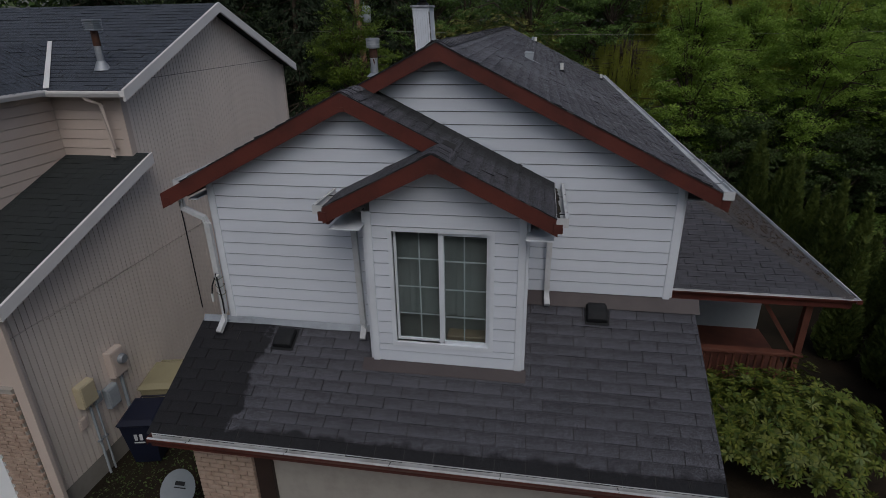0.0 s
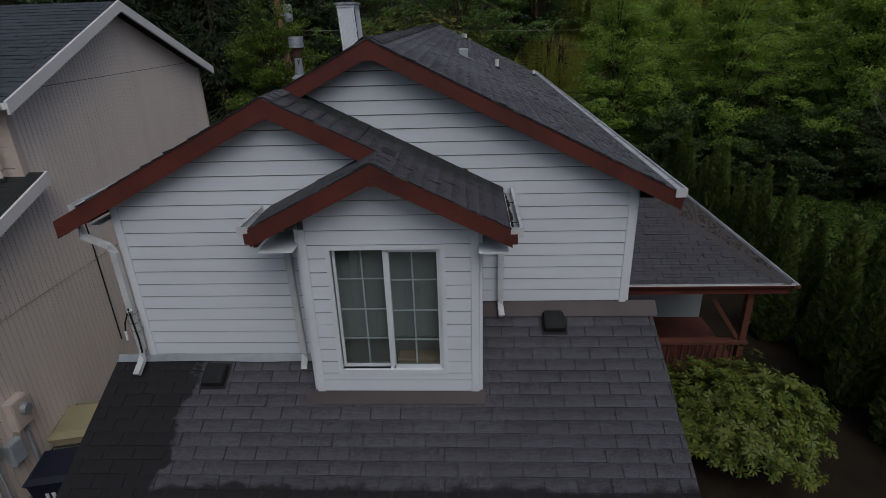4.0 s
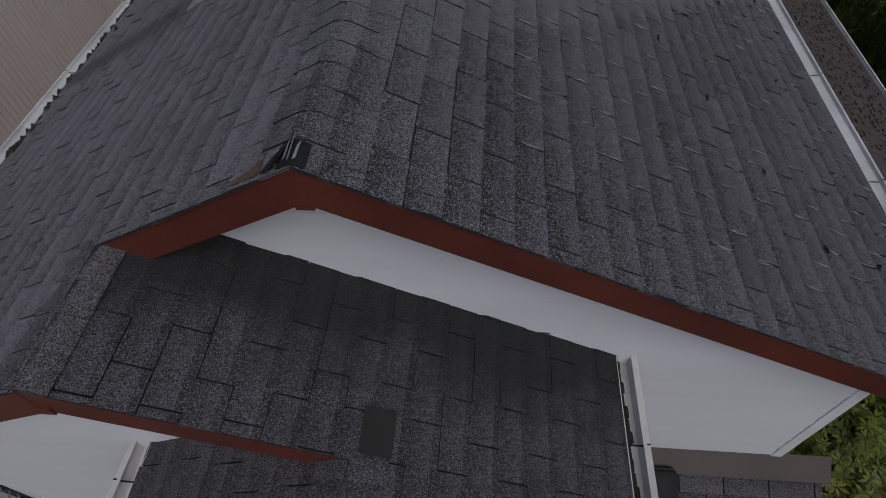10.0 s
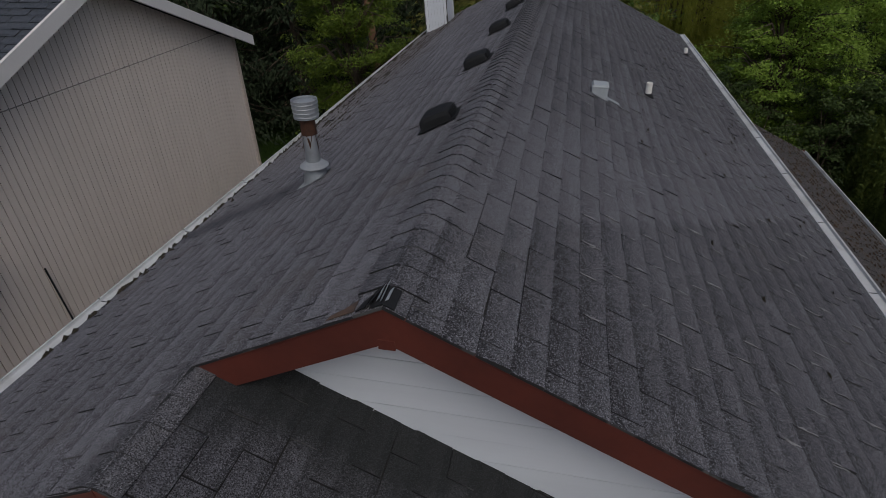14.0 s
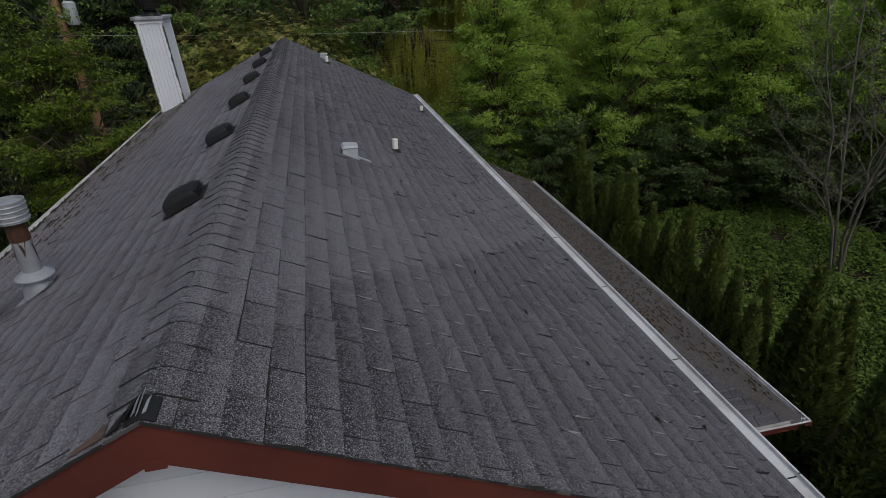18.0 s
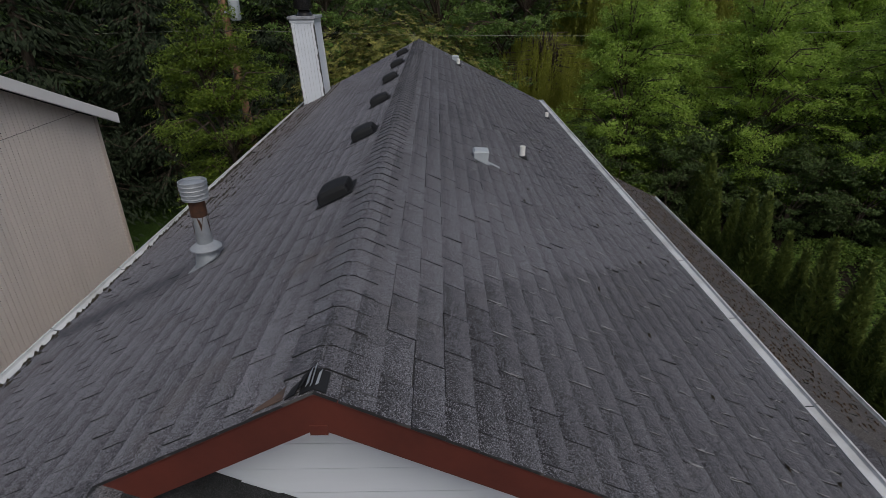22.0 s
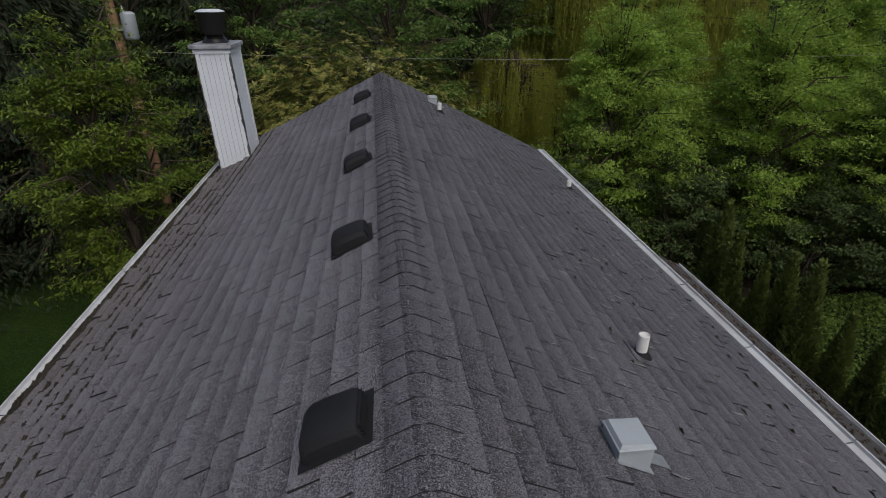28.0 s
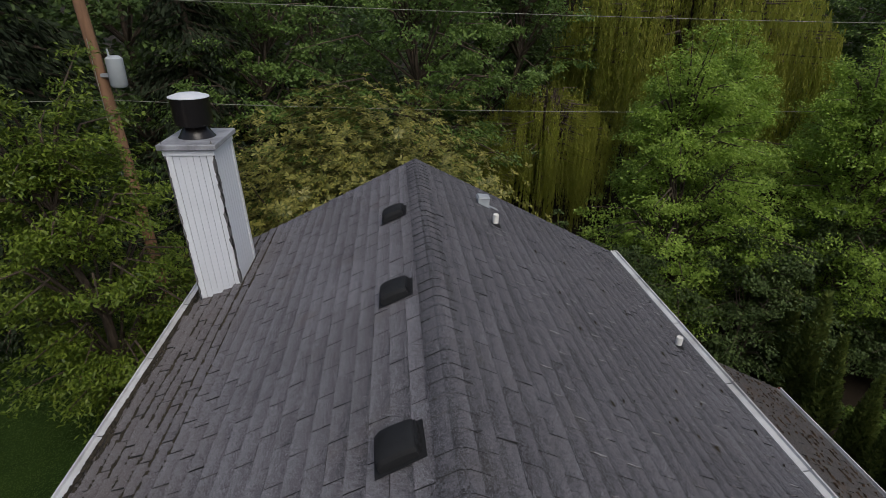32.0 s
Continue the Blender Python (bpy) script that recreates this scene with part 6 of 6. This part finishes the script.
wall_box(0.62, 1.98, 0.32, 0.52, 0.14, BEIGE_LAP, "beige electric meter box with a round meter", "meter box", True)
wall_box(-0.12, 1.86, 0.32, 0.42, 0.14, CREAM, "cream plastic utility box on the wall", "utility box")
wall_box(0.36, 1.45, 0.26, 0.40, 0.11, STEELGREY, "grey metal utility box on the wall", "utility box")
wall_box(0.08, 1.62, 0.16, 0.2, 0.08, STEELGREY, "small grey box on the wall", "utility box")
wall_box(-0.28, 1.36, 0.16, 0.22, 0.03, BEIGE_LAP, "beige cover plate on the wall", "cover plate")
for i, (y, z0, r) in enumerate(((0.66, 1.72, 0.03), (-0.1, 1.65, 0.022), (0.02, 1.55, 0.018))):
    c = thing("conduit", "grey conduit running down the wall", "conduit", "wall conduits", at=(NX + 0.05, y, GZ))
    part("pipe", Shape().tube([(0, 0, 0), (0, 0, z0 - GZ)], r, 10), STEELGREY, c, smooth=True)
    part("clip", Shape().box(-0.03, -r - 0.02, 0.7, r + 0.004, r + 0.02, 0.73), GALV, c)

dish = thing("satellite_dish", "pale grey satellite dish on a mast beside the brick pier", "satellite dish", at=(-4.02, -0.80, GZ))
bowl = Shape()
rows_d = []
for k in range(7):
    r = 0.29 * k / 6
    rows_d += [(r * math.cos(2 * math.pi * j / 24) * 1.0, r * math.sin(2 * math.pi * j / 24) * 1.06, 0.22 * (r / 0.29) ** 2 * 0.29) for j in range(24)]
bowl.poly(rows_d, [(k * 24 + j, k * 24 + (j + 1) % 24, (k + 1) * 24 + (j + 1) % 24, (k + 1) * 24 + j) for k in range(6) for j in range(24)])
turn_d = Matrix.Translation((0, 0, 0.62)) @ Matrix.Rotation(radians(48), 4, "X")
bowl.v = [tuple(turn_d @ Vector(p)) for p in bowl.v]
part("bowl", bowl, DISHGREY, dish, smooth=True)
part("mark", Shape().box(-0.09, 0.06, 0.022, 0.07, 0.12, 0.026, turn_d).box(-0.1, 0.02, 0.022, 0.1, 0.035, 0.026, turn_d), VENT, dish, "plain dark mark")
part("mast", Shape().tube([(0, 0.05, 0), (0, 0.05, 0.6)], 0.025, 10), STEELGREY, dish)
part("arm", Shape().tube([tuple(turn_d @ Vector((0, -0.3, 0.0))), tuple(turn_d @ Vector((0, -0.22, 0.34)))], 0.014, 8), STEELGREY, dish)

# cords and a clamp tied to the downspout
tie = thing("tied_cord", "pale cord and clamp tied round the downspout", "cord", at=(-2.86, -0.52, 4.15))
for k in range(3):
    z = -0.02 + 0.11 * k
    loop = Shape().tube([(0.06 * math.cos(a), 0.052 * math.sin(a), z + 0.012 * math.sin(a * 2 + k)) for a in np.linspace(0, 2 * math.pi, 13)], 0.006, 5, False)
    part("cord", loop, CABLE, tie)
part("dark_cord", Shape().tube([(0.0, -0.05, 0.28), (0.02, -0.06, 0.1), (0.035, -0.06, -0.12), (0.03, -0.06, -0.3)], 0.010, 6), VENT, tie)
part("clamp", Shape().box(-0.125, -0.055, -0.14, -0.095, -0.03, -0.02, bevel=0.005), PVC, tie, "white plastic clamp")
part("cord", Shape().tube([(-0.11, -0.04, -0.02), (-0.08, -0.05, 0.1), (-0.02, -0.055, 0.22)], 0.009, 6), VENT, tie)
part("knob", Shape().tube([(0.03, -0.05, 0.26), (0.03, -0.075, 0.26)], [0.02, 0.014], 8), PVC, tie)

# ---- utility pole and wires ----
PX, PY = -6.75, 20.0
pole = thing("utility_pole", "leaning brown wooden utility pole", "utility pole", at=(PX, PY, GZ))
part("shaft", Shape().tube([(0, 0, 0), (-0.35, 0, 6.0), (-0.75, 0, 12.0)], [0.16, 0.14, 0.11], 14), POLE, pole, smooth=True)
part("crossarm", Shape().box(-2.0, -0.06, 10.9, 0.6, 0.06, 11.05), POLE, pole)
tr = part("transformer", Shape().tube([(-0.02, -0.12, 7.22), (-0.02, -0.12, 7.27), (-0.02, -0.12, 7.87), (-0.02, -0.12, 7.93)], [0.15, 0.19, 0.19, 0.12], 18), STEELGREY, pole, "grey steel transformer can", smooth=True)
part("bushing", Shape().tube([(-0.12, -0.1, 7.86), (-0.14, -0.1, 8.08)], [0.03, 0.02], 8), STEELGREY, tr)
part("bracket", Shape().box(-0.4, -0.14, 7.45, -0.15, -0.06, 7.53), GALV, tr)
part("ground_wire", Shape().tube([(-0.5, -0.16, 8.3), (-0.42, -0.18, 5.0)], 0.008, 5), CABLE, pole)


def wire(p0, p1, sag, label, r=0.008):
    p0, p1 = Vector(p0), Vector(p1)
    pts = [p0.lerp(p1, i / 24) - Vector((0, 0, sag * 4 * (i / 24) * (1 - i / 24))) for i in range(25)]
    w = part("overhead_wire", Shape().tube(pts, r, 5), CABLE)
    return tagged(w, label, "wire", "overhead wires")


wire((-45, 19.5, 8.2), (PX - 0.45, PY, 7.05), 0.5, "thin grey overhead wire")
wire((PX - 0.45, PY, 7.05), (45, 21.0, 8.3), 0.9, "thin grey overhead wire crossing behind the house")
wire((PX - 0.55, PY, 9.35), (45, 21.0, 9.6), 0.5, "thin grey overhead wire crossing high behind the house")

# ---- planting ----
def plant(ob, x, y, turn=0.0, size=1.0, z=GZ):
    ob.matrix_world = Matrix.Translation((x, y, z)) @ Matrix.Rotation(turn, 4, "Z") @ Matrix.Scale(size, 4)
    return ob


def again(ob, x, y, turn, size, label=""):
    c = copy_thing(ob, Matrix.Translation((x, y, GZ)) @ Matrix.Rotation(turn, 4, "Z"))
    c.scale = (size, size, size)
    return tagged(c, label)


rhodo = plant(whorled_shrub("rhododendron", "broad rhododendron with yellow-green whorled leaves beside the garage", 5, (1.72, 1.22, 1.8), 1900, 0.125, LEAF_RHODO), 5.42, 1.78, 0.0, 0.92)
magnolia = plant(whorled_shrub("magnolia", "large evergreen with olive and bronze leaves behind the chimney", 7, (4.0, 3.4, 7.0), 8600, 0.135, LEAF_MAGNOLIA, "tree"), -1.0, 18.6)
left_tree = plant(broadleaf("cherry_tree", "spreading green broadleaf tree beside the rear lawn", 8, 7.9, 2.85, 84, 900, 56, 0.115, LEAF_CHERRY, BARK, base=0.20, clump_r=0.42, slim=0.34, flatten=0.32, level=0.6, droop=0.22), -5.95, 15.9, 0.0, 0.97)
bright = plant(broadleaf("maple", "bright spring-green maple in the back garden", 9, 7.9, 2.8, 110, 1350, 56, 0.095, LEAF_BRIGHT, BARK, base=0.10, clump_r=0.42, slim=0.48, flatten=0.46, spires=12), 8.0, 20.0)
for x, y, a, s in ((12.4, 19.0, 1.0, 1.0), (16.2, 17.0, 2.2, 1.05), (11.0, 24.5, 3.1, 1.0), (16.5, 22.5, 4.0, 1.1), (20.5, 14.5, 5.2, 1.12), (22.5, 9.0, 0.4, 1.05), (22.0, 20.0, 5.8, 1.2)):
    again(bright, x, y, a, s)
dark = plant(broadleaf("dark_tree", "dark green broadleaf tree in the woods behind", 10, 11.5, 4.6, 60, 420, 48, 0.21, LEAF_DARK, BARK, base=0.08, clump_r=0.75), -3.0, 31.0)
for x, y, a, s in ((-10.0, 29.0, 1.0, 1.1), (3.5, 33.0, 2.2, 1.0), (-17.0, 24.0, 3.1, 1.15), (9.5, 38.0, 4.0, 1.2), (25.0, 30.0, 5.2, 1.15), (-25.0, 33.0, 0.4, 1.3), (32.0, 22.0, 5.8, 1.2), (30.0, 9.0, 2.8, 1.1), (19.0, 36.0, 1.7, 1.2)):
    again(dark, x, y, a, s)
dense = plant(broadleaf("alder", "mid-green broadleaf tree behind the magnolia", 15, 11.0, 4.4, 80, 620, 52, 0.17, LEAF_WOOD, BARK, base=0.06, clump_r=0.55, slim=0.45, flatten=0.38, spires=8), 1.0, 26.5)
for x, y, a, s in ((5.2, 31.5, 1.0, 1.05), (-5.5, 27.0, 2.3, 0.9), (21.0, 27.0, 4.0, 1.0)):
    again(dense, x, y, a, s)
weeping = plant(willow("willow", "yellow-green weeping willow behind the wires", 12, 12.0, 5.5, 1250, LEAF_WILLOW), 12.5, 30.0)
again(weeping, 6.0, 28.0, 2.0, 0.52, "small yellow-green weeping willow")
cedar = plant(conifer("cedar", "tall dark cedar with drooping boughs", 13, 16.0, 3.8, 40, LEAF_FIR, dense=80, spray=0.30), -12.5, 24.5)
for x, y, a, s in ((-18.0, 29.0, 1.0, 1.15), (-22.0, 21.0, 2.0, 1.0), (-8.0, 35.0, 3.0, 1.2), (-15.0, 13.5, 4.0, 0.85), (28.0, 16.0, 1.4, 1.0), (-10.5, 20.5, 5.0, 0.8), (-13.5, 18.0, 0.3, 0.9), (-7.0, 26.0, 2.6, 0.85)):
    again(cedar, x, y, a, s)
shrub = plant(broadleaf("shrub", "dark green shrub in the shade under the trees", 17, 3.4, 2.0, 44, 330, 56, 0.085, LEAF_SHADE, BARK, category="shrub", base=0.04, clump_r=0.30, multi=4), 12.8, 16.5)
for k_, (x, y, s_) in enumerate(((15.0, 16.0, 1.2), (20.5, 12.5, 1.3), (11.5, 18.0, 1.2), (21.5, 8.0, 1.3), (21.0, 4.0, 1.3), (19.0, 0.5, 1.2), (13.6, -1.5, 1.0), (9.0, 17.5, 1.1), (6.0, 17.8, 1.0), (4.2, 19.8, 1.0), (18.0, 15.0, 1.3), (14.0, 19.5, 1.4), (17.5, 18.5, 1.5), (9.5, 21.0, 1.4))):
    again(shrub, x, y, k_ * 1.1, s_)
plant(bare_tree("bare_tree", "slender pale many-stemmed tree with bare twigs beyond the hedge", 18, 10.0), 15.5, 10.2)
hedge = plant(columnar("arborvitae", "narrow upright arborvitae in the hedge row", 14, 3.2, 0.52, LEAF_CEDAR, 5000, "hedge row"), 9.6, 5.0)
k = 0
for y in np.arange(5.9, 17.0, 0.92):
    k += 1
    again(hedge, 9.6 + 0.12 * math.sin(k * 2.1), float(y), k * 1.3, 0.9 + 0.16 * math.sin(k * 1.7))
for x, y, s in ((9.4, 3.6, 1.15), (9.3, 2.2, 1.3), (9.8, 0.8, 1.35), (11.0, 3.0, 1.3), (8.7, 4.6, 1.1), (8.5, 3.3, 1.05), (8.6, 2.0, 1.1), (8.9, 0.9, 1.15), (8.1, 5.6, 0.95)):
    k += 1
    again(hedge, x, y, k * 1.3, s)


def far_woods(seed, clumps):
    """A deep belt of dark foliage round the gardens, uneven in height."""
    r = np.random.default_rng(seed)
    quads = []
    for _ in range(clumps):
        a = r.uniform(-math.pi, math.pi)
        d = r.uniform(40, 52)
        x, y = d * math.sin(a), 4 + d * math.cos(a)
        top = 15 + 3 * math.sin(a * 17) + 2 * math.sin(a * 41)
        cen = np.array([x, y, r.uniform(0.2, top)])
        g = r.normal(0, 1, (70, 3)) * [1.3, 1.3, 0.8]
        quads.append(leaf_quads(r, cen + g, 0.55, 0.3, 0.3, None, 0.4))
    ob = new("woods", quad_mesh("woods", np.concatenate(quads), LEAF_DARK))
    return tagged(ob, "dark green woods far round the gardens, added unseen in front to dim reflections", "woods", kind="stuff")


# woods behind the gardens; the unseen front half is added to darken window reflections
far_woods(61, 3400)
turf = part("lawn_turf", Shape().box(-14.0, 9.0, GZ - 0.05, -3.2, 22.0, GZ + 0.012), TURF)
tagged(turf, "shaded dark green lawn turf beside the house", "lawn", kind="structure")
blades("lawn", "shaded green lawn between the houses and behind", (-14.0, 9.0, -3.2, 22.0), 150000, GRASS, 0.045, 21)
blades("groundcover", "bright green leafy groundcover beyond the hedge", (10.2, 1.0, 20.5, 15.5), 120000, LEAF_IVY, 0.12, 22, 0.9)
blades("weeds", "low dark weeds between the houses", (-5.9, -3.5, -3.0, 4.0), 6000, LEAF_SHADE, 0.055, 23)

# ---- moss and litter on the shingles ----
def moss_tufts(name, label, count, pick, seed, size=1.0, material=MOSS):
    """Small dark cushions lying in the shingle joints."""
    r = random.Random(seed)
    sh = Shape()
    for _ in range(count):
        x, y, z = pick(r)
        a, b, h = r.uniform(0.010, 0.026), r.uniform(0.016, 0.055), r.uniform(0.010, 0.030)
        a, b, h = a * size, b * size ** 0.5, h * size
        k = 7
        ring = [(x + a * math.cos(2 * math.pi * j / k) * r.uniform(0.6, 1.2), y + b * math.sin(2 * math.pi * j / k) * r.uniform(0.6, 1.2)) for j in range(k)]
        pts = [(u, w, z - 0.5 * (abs(u) - abs(x)) + 0.002) for u, w in ring] + [(x, y, z + h + 0.01)]
        sh.poly(pts, [(j, (j + 1) % k, k) for j in range(k)])
    ob = part(name, sh, material)
    return tagged(ob, label, "moss", kind="stuff")


def left_pick(r):
    row = int(24 - 7.5 * r.random() ** 1.5)
    x = min((row * EXPO - 0.008) / SL + 0.010 + r.gauss(0, 0.004), EAVE_L - 0.01)
    y = 4.3 + 9.5 * r.random() ** 0.65
    return -x, y, roof_z(x) + 0.006 + 0.018 * (row - 16) / 8


def left_edge_pick(r):
    x = EAVE_L - 0.02 - abs(r.gauss(0, 0.05))
    return -x, 0.5 + 13.3 * r.random() ** 0.8, roof_z(x) + 0.016


def right_pick(r):
    row = int(24 - 14 * r.random() ** 1.5)
    x = min(row * EXPO / SL + r.gauss(0, 0.01), EAVE - 0.03)
    return x, r.uniform(0.1, 13.6), roof_z(x) + 0.008


moss_tufts("moss", "brown-black moss in the shingle joints towards the eave", 3600, left_pick, 51, 1.25)
moss_tufts("moss", "dark moss and litter along the gutter", 420, left_edge_pick, 52, 1.0)
moss_tufts("moss", "scattered dark moss specks on the shingles", 70, right_pick, 53, 0.75)


def wing_pick(r):
    row = int(1 + 27 * r.random() ** 0.55)
    v = min(3.76, row * EXPO / SL + r.gauss(0, 0.012))
    y = r.uniform(WY0 + 3.75 - v, WY1 - 0.1)
    return 2.94 + v, y, wing_top - 0.5 * v + 0.012


moss_tufts("moss", "red-brown needles and moss on the wing roof", 1500, wing_pick, 54, 0.95, NEEDLES)


def frayed_edges(count, seed):
    """Pale fibres along the slots between lifted tabs on the long slope."""
    r = random.Random(seed)
    sh = Shape()
    v_len = EAVE * SL + 0.02
    rows = int(math.ceil(v_len / EXPO))
    for _ in range(count):
        row = rows - 1 - int(19 * r.random() ** 1.25)
        u = (row % 2) * TAB / 2 + ((row * 7) % 5) * 0.011 + TAB * int(r.uniform(1, L_END / TAB - 1)) - SLOT / 2
        v = v_len - rows * EXPO + row * EXPO
        a, b = sorted((r.uniform(0.0, 0.6), r.uniform(0.5, 1.0)))
        h = r.uniform(0.008, 0.016)
        line = []
        for k in range(5):
            w = v + EXPO * (a + (b - a) * k / 4)
            x = w / SL
            line.append((x, L_END - u + r.gauss(0, 0.004), roof_z(x) + h * (0.7 + 0.4 * k / 4)))
        sh.tube(line, [0.0008, 0.0019, 0.0022, 0.0019, 0.0008], 4, False)
    ob = part("frayed_shingle_fibre", sh, FIBRE)
    return tagged(ob, "pale frayed shingle edges along the slots", "shingle fibre", kind="stuff")


frayed_edges(1300, 71)

# ---- shingles, last ----
lay_shingles(right_slope, slope_frame((0, L_END, RZ), (0, -1, 0), (1, 0, -0.5)), [convex([(0, 0), (L_END + 0.02, 0), (L_END + 0.02, EAVE * SL + 0.02), (0, EAVE * SL + 0.02)])], SHINGLE, EAVE * SL + 0.02, (0, L_END), (0.2, L_END - 0.4, 0.1, 1.15), random.Random(31), 1.0, 0.15)
lay_shingles(left_slope, slope_frame((0, 0, RZ), (0, 1, 0), (-1, 0, -0.5)), [convex([(-0.02, 0), (L_END, 0), (L_END, EAVE_L * SL + 0.02), (-0.02, EAVE_L * SL + 0.02)]), convex([(-0.65, 0.947 * SL), (-0.02, 0.947 * SL), (-0.02, EAVE_L * SL + 0.02), (-0.65, EAVE_L * SL + 0.02)])], SHINGLE_LEFT, EAVE_L * SL + 0.02, (-0.65, L_END), (0.2, L_END - 0.3, 0.1, 1.15), random.Random(32), 1.2, 1.5)
v_b = (BX + 0.947) * SL
v_e = (GE + 0.947) * SL + 0.02
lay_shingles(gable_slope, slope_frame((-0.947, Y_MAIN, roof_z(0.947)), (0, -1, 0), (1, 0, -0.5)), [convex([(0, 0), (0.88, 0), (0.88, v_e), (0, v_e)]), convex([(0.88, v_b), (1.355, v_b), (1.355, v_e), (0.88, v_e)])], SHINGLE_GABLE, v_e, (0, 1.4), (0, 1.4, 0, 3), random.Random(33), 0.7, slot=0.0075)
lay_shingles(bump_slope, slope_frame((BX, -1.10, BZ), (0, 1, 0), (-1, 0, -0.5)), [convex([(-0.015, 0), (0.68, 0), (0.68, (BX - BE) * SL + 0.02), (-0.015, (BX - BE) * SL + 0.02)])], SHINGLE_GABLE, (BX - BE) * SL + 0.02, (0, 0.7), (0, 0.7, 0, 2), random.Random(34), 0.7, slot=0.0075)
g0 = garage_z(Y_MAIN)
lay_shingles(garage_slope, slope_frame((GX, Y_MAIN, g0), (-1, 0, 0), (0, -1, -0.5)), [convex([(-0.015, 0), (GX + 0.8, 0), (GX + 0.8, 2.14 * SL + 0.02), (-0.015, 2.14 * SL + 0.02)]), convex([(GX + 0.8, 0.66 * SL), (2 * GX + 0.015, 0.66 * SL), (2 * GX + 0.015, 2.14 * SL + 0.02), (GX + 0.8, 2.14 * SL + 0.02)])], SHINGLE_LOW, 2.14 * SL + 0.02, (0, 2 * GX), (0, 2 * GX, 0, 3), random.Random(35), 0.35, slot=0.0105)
wl_ = (WE - 2.94)
lay_shingles(wing_out, slope_frame((2.94, WY1, wing_top), (0, -1, 0), (1, 0, -0.5)), [convex([(0, 0), (WY1 - HIPY, 0), (WY1 - WY0, wl_ * SL), (0, wl_ * SL)])], SHINGLE_WING, wl_ * SL, (0, WY1 - WY0), None, random.Random(36), 1.6)
lay_shingles(wing_front, slope_frame((WE, HIPY, wing_top), (-1, 0, 0), (0, -1, -0.5)), [convex([(wl_, 0), (0, wl_ * SL), (wl_, wl_ * SL)])], SHINGLE_LOW, wl_ * SL, (0, wl_), None, random.Random(37))
lay_shingles(nb_front, slope_frame((NE, NR, NRZ), (-1, 0, 0), (0, -1, -ns)), [convex([(0, 0), (6.0, 0), (6.0, (NR - 2.04) * math.hypot(1, ns)), (0, (NR - 2.04) * math.hypot(1, ns))])], SHINGLE_NB, (NR - 2.04) * math.hypot(1, ns), (0, 6), None, random.Random(38), 2.2, slot=0.012)
lay_shingles(nb_low, slope_frame((NE, 2.38, 5.28), (-1, 0, 0), (0, -1, -0.361)), [convex([(0, 0), (4, 0), (4, 3.67), (0, 3.67)])], SHINGLE_NB_LOW, 3.67, (0, 4), None, random.Random(39))
nb_s = math.hypot(1.28, 0.70)
lay_shingles(nb_side, slope_frame((-8.46, 3.76, 7.114), (0, -1, 0), (1.28, 0, -0.70)), [convex([(0, 0), (6.56, 0), (6.56, nb_s), (1.72, nb_s)])], SHINGLE_NB, nb_s, (0, 6.6), None, random.Random(40))
lay_caps(right_slope, (0, 0.115, RZ), (0, L_END, RZ), SHINGLE, random.Random(41))
lay_caps(left_slope, (-0.947, -0.64, roof_z(0.947)), (-0.947, 0.0, roof_z(0.947)), SHINGLE_CAP, random.Random(42), half=0.11)
lay_caps(bump_slope, (BX, -1.11, BZ), (BX, -0.64, BZ), SHINGLE_LOW, random.Random(43))
lay_caps(wing_out, (WE, WY0, WZE), (2.94, HIPY, wing_top), SHINGLE_WING, random.Random(44), tilt=0.34)
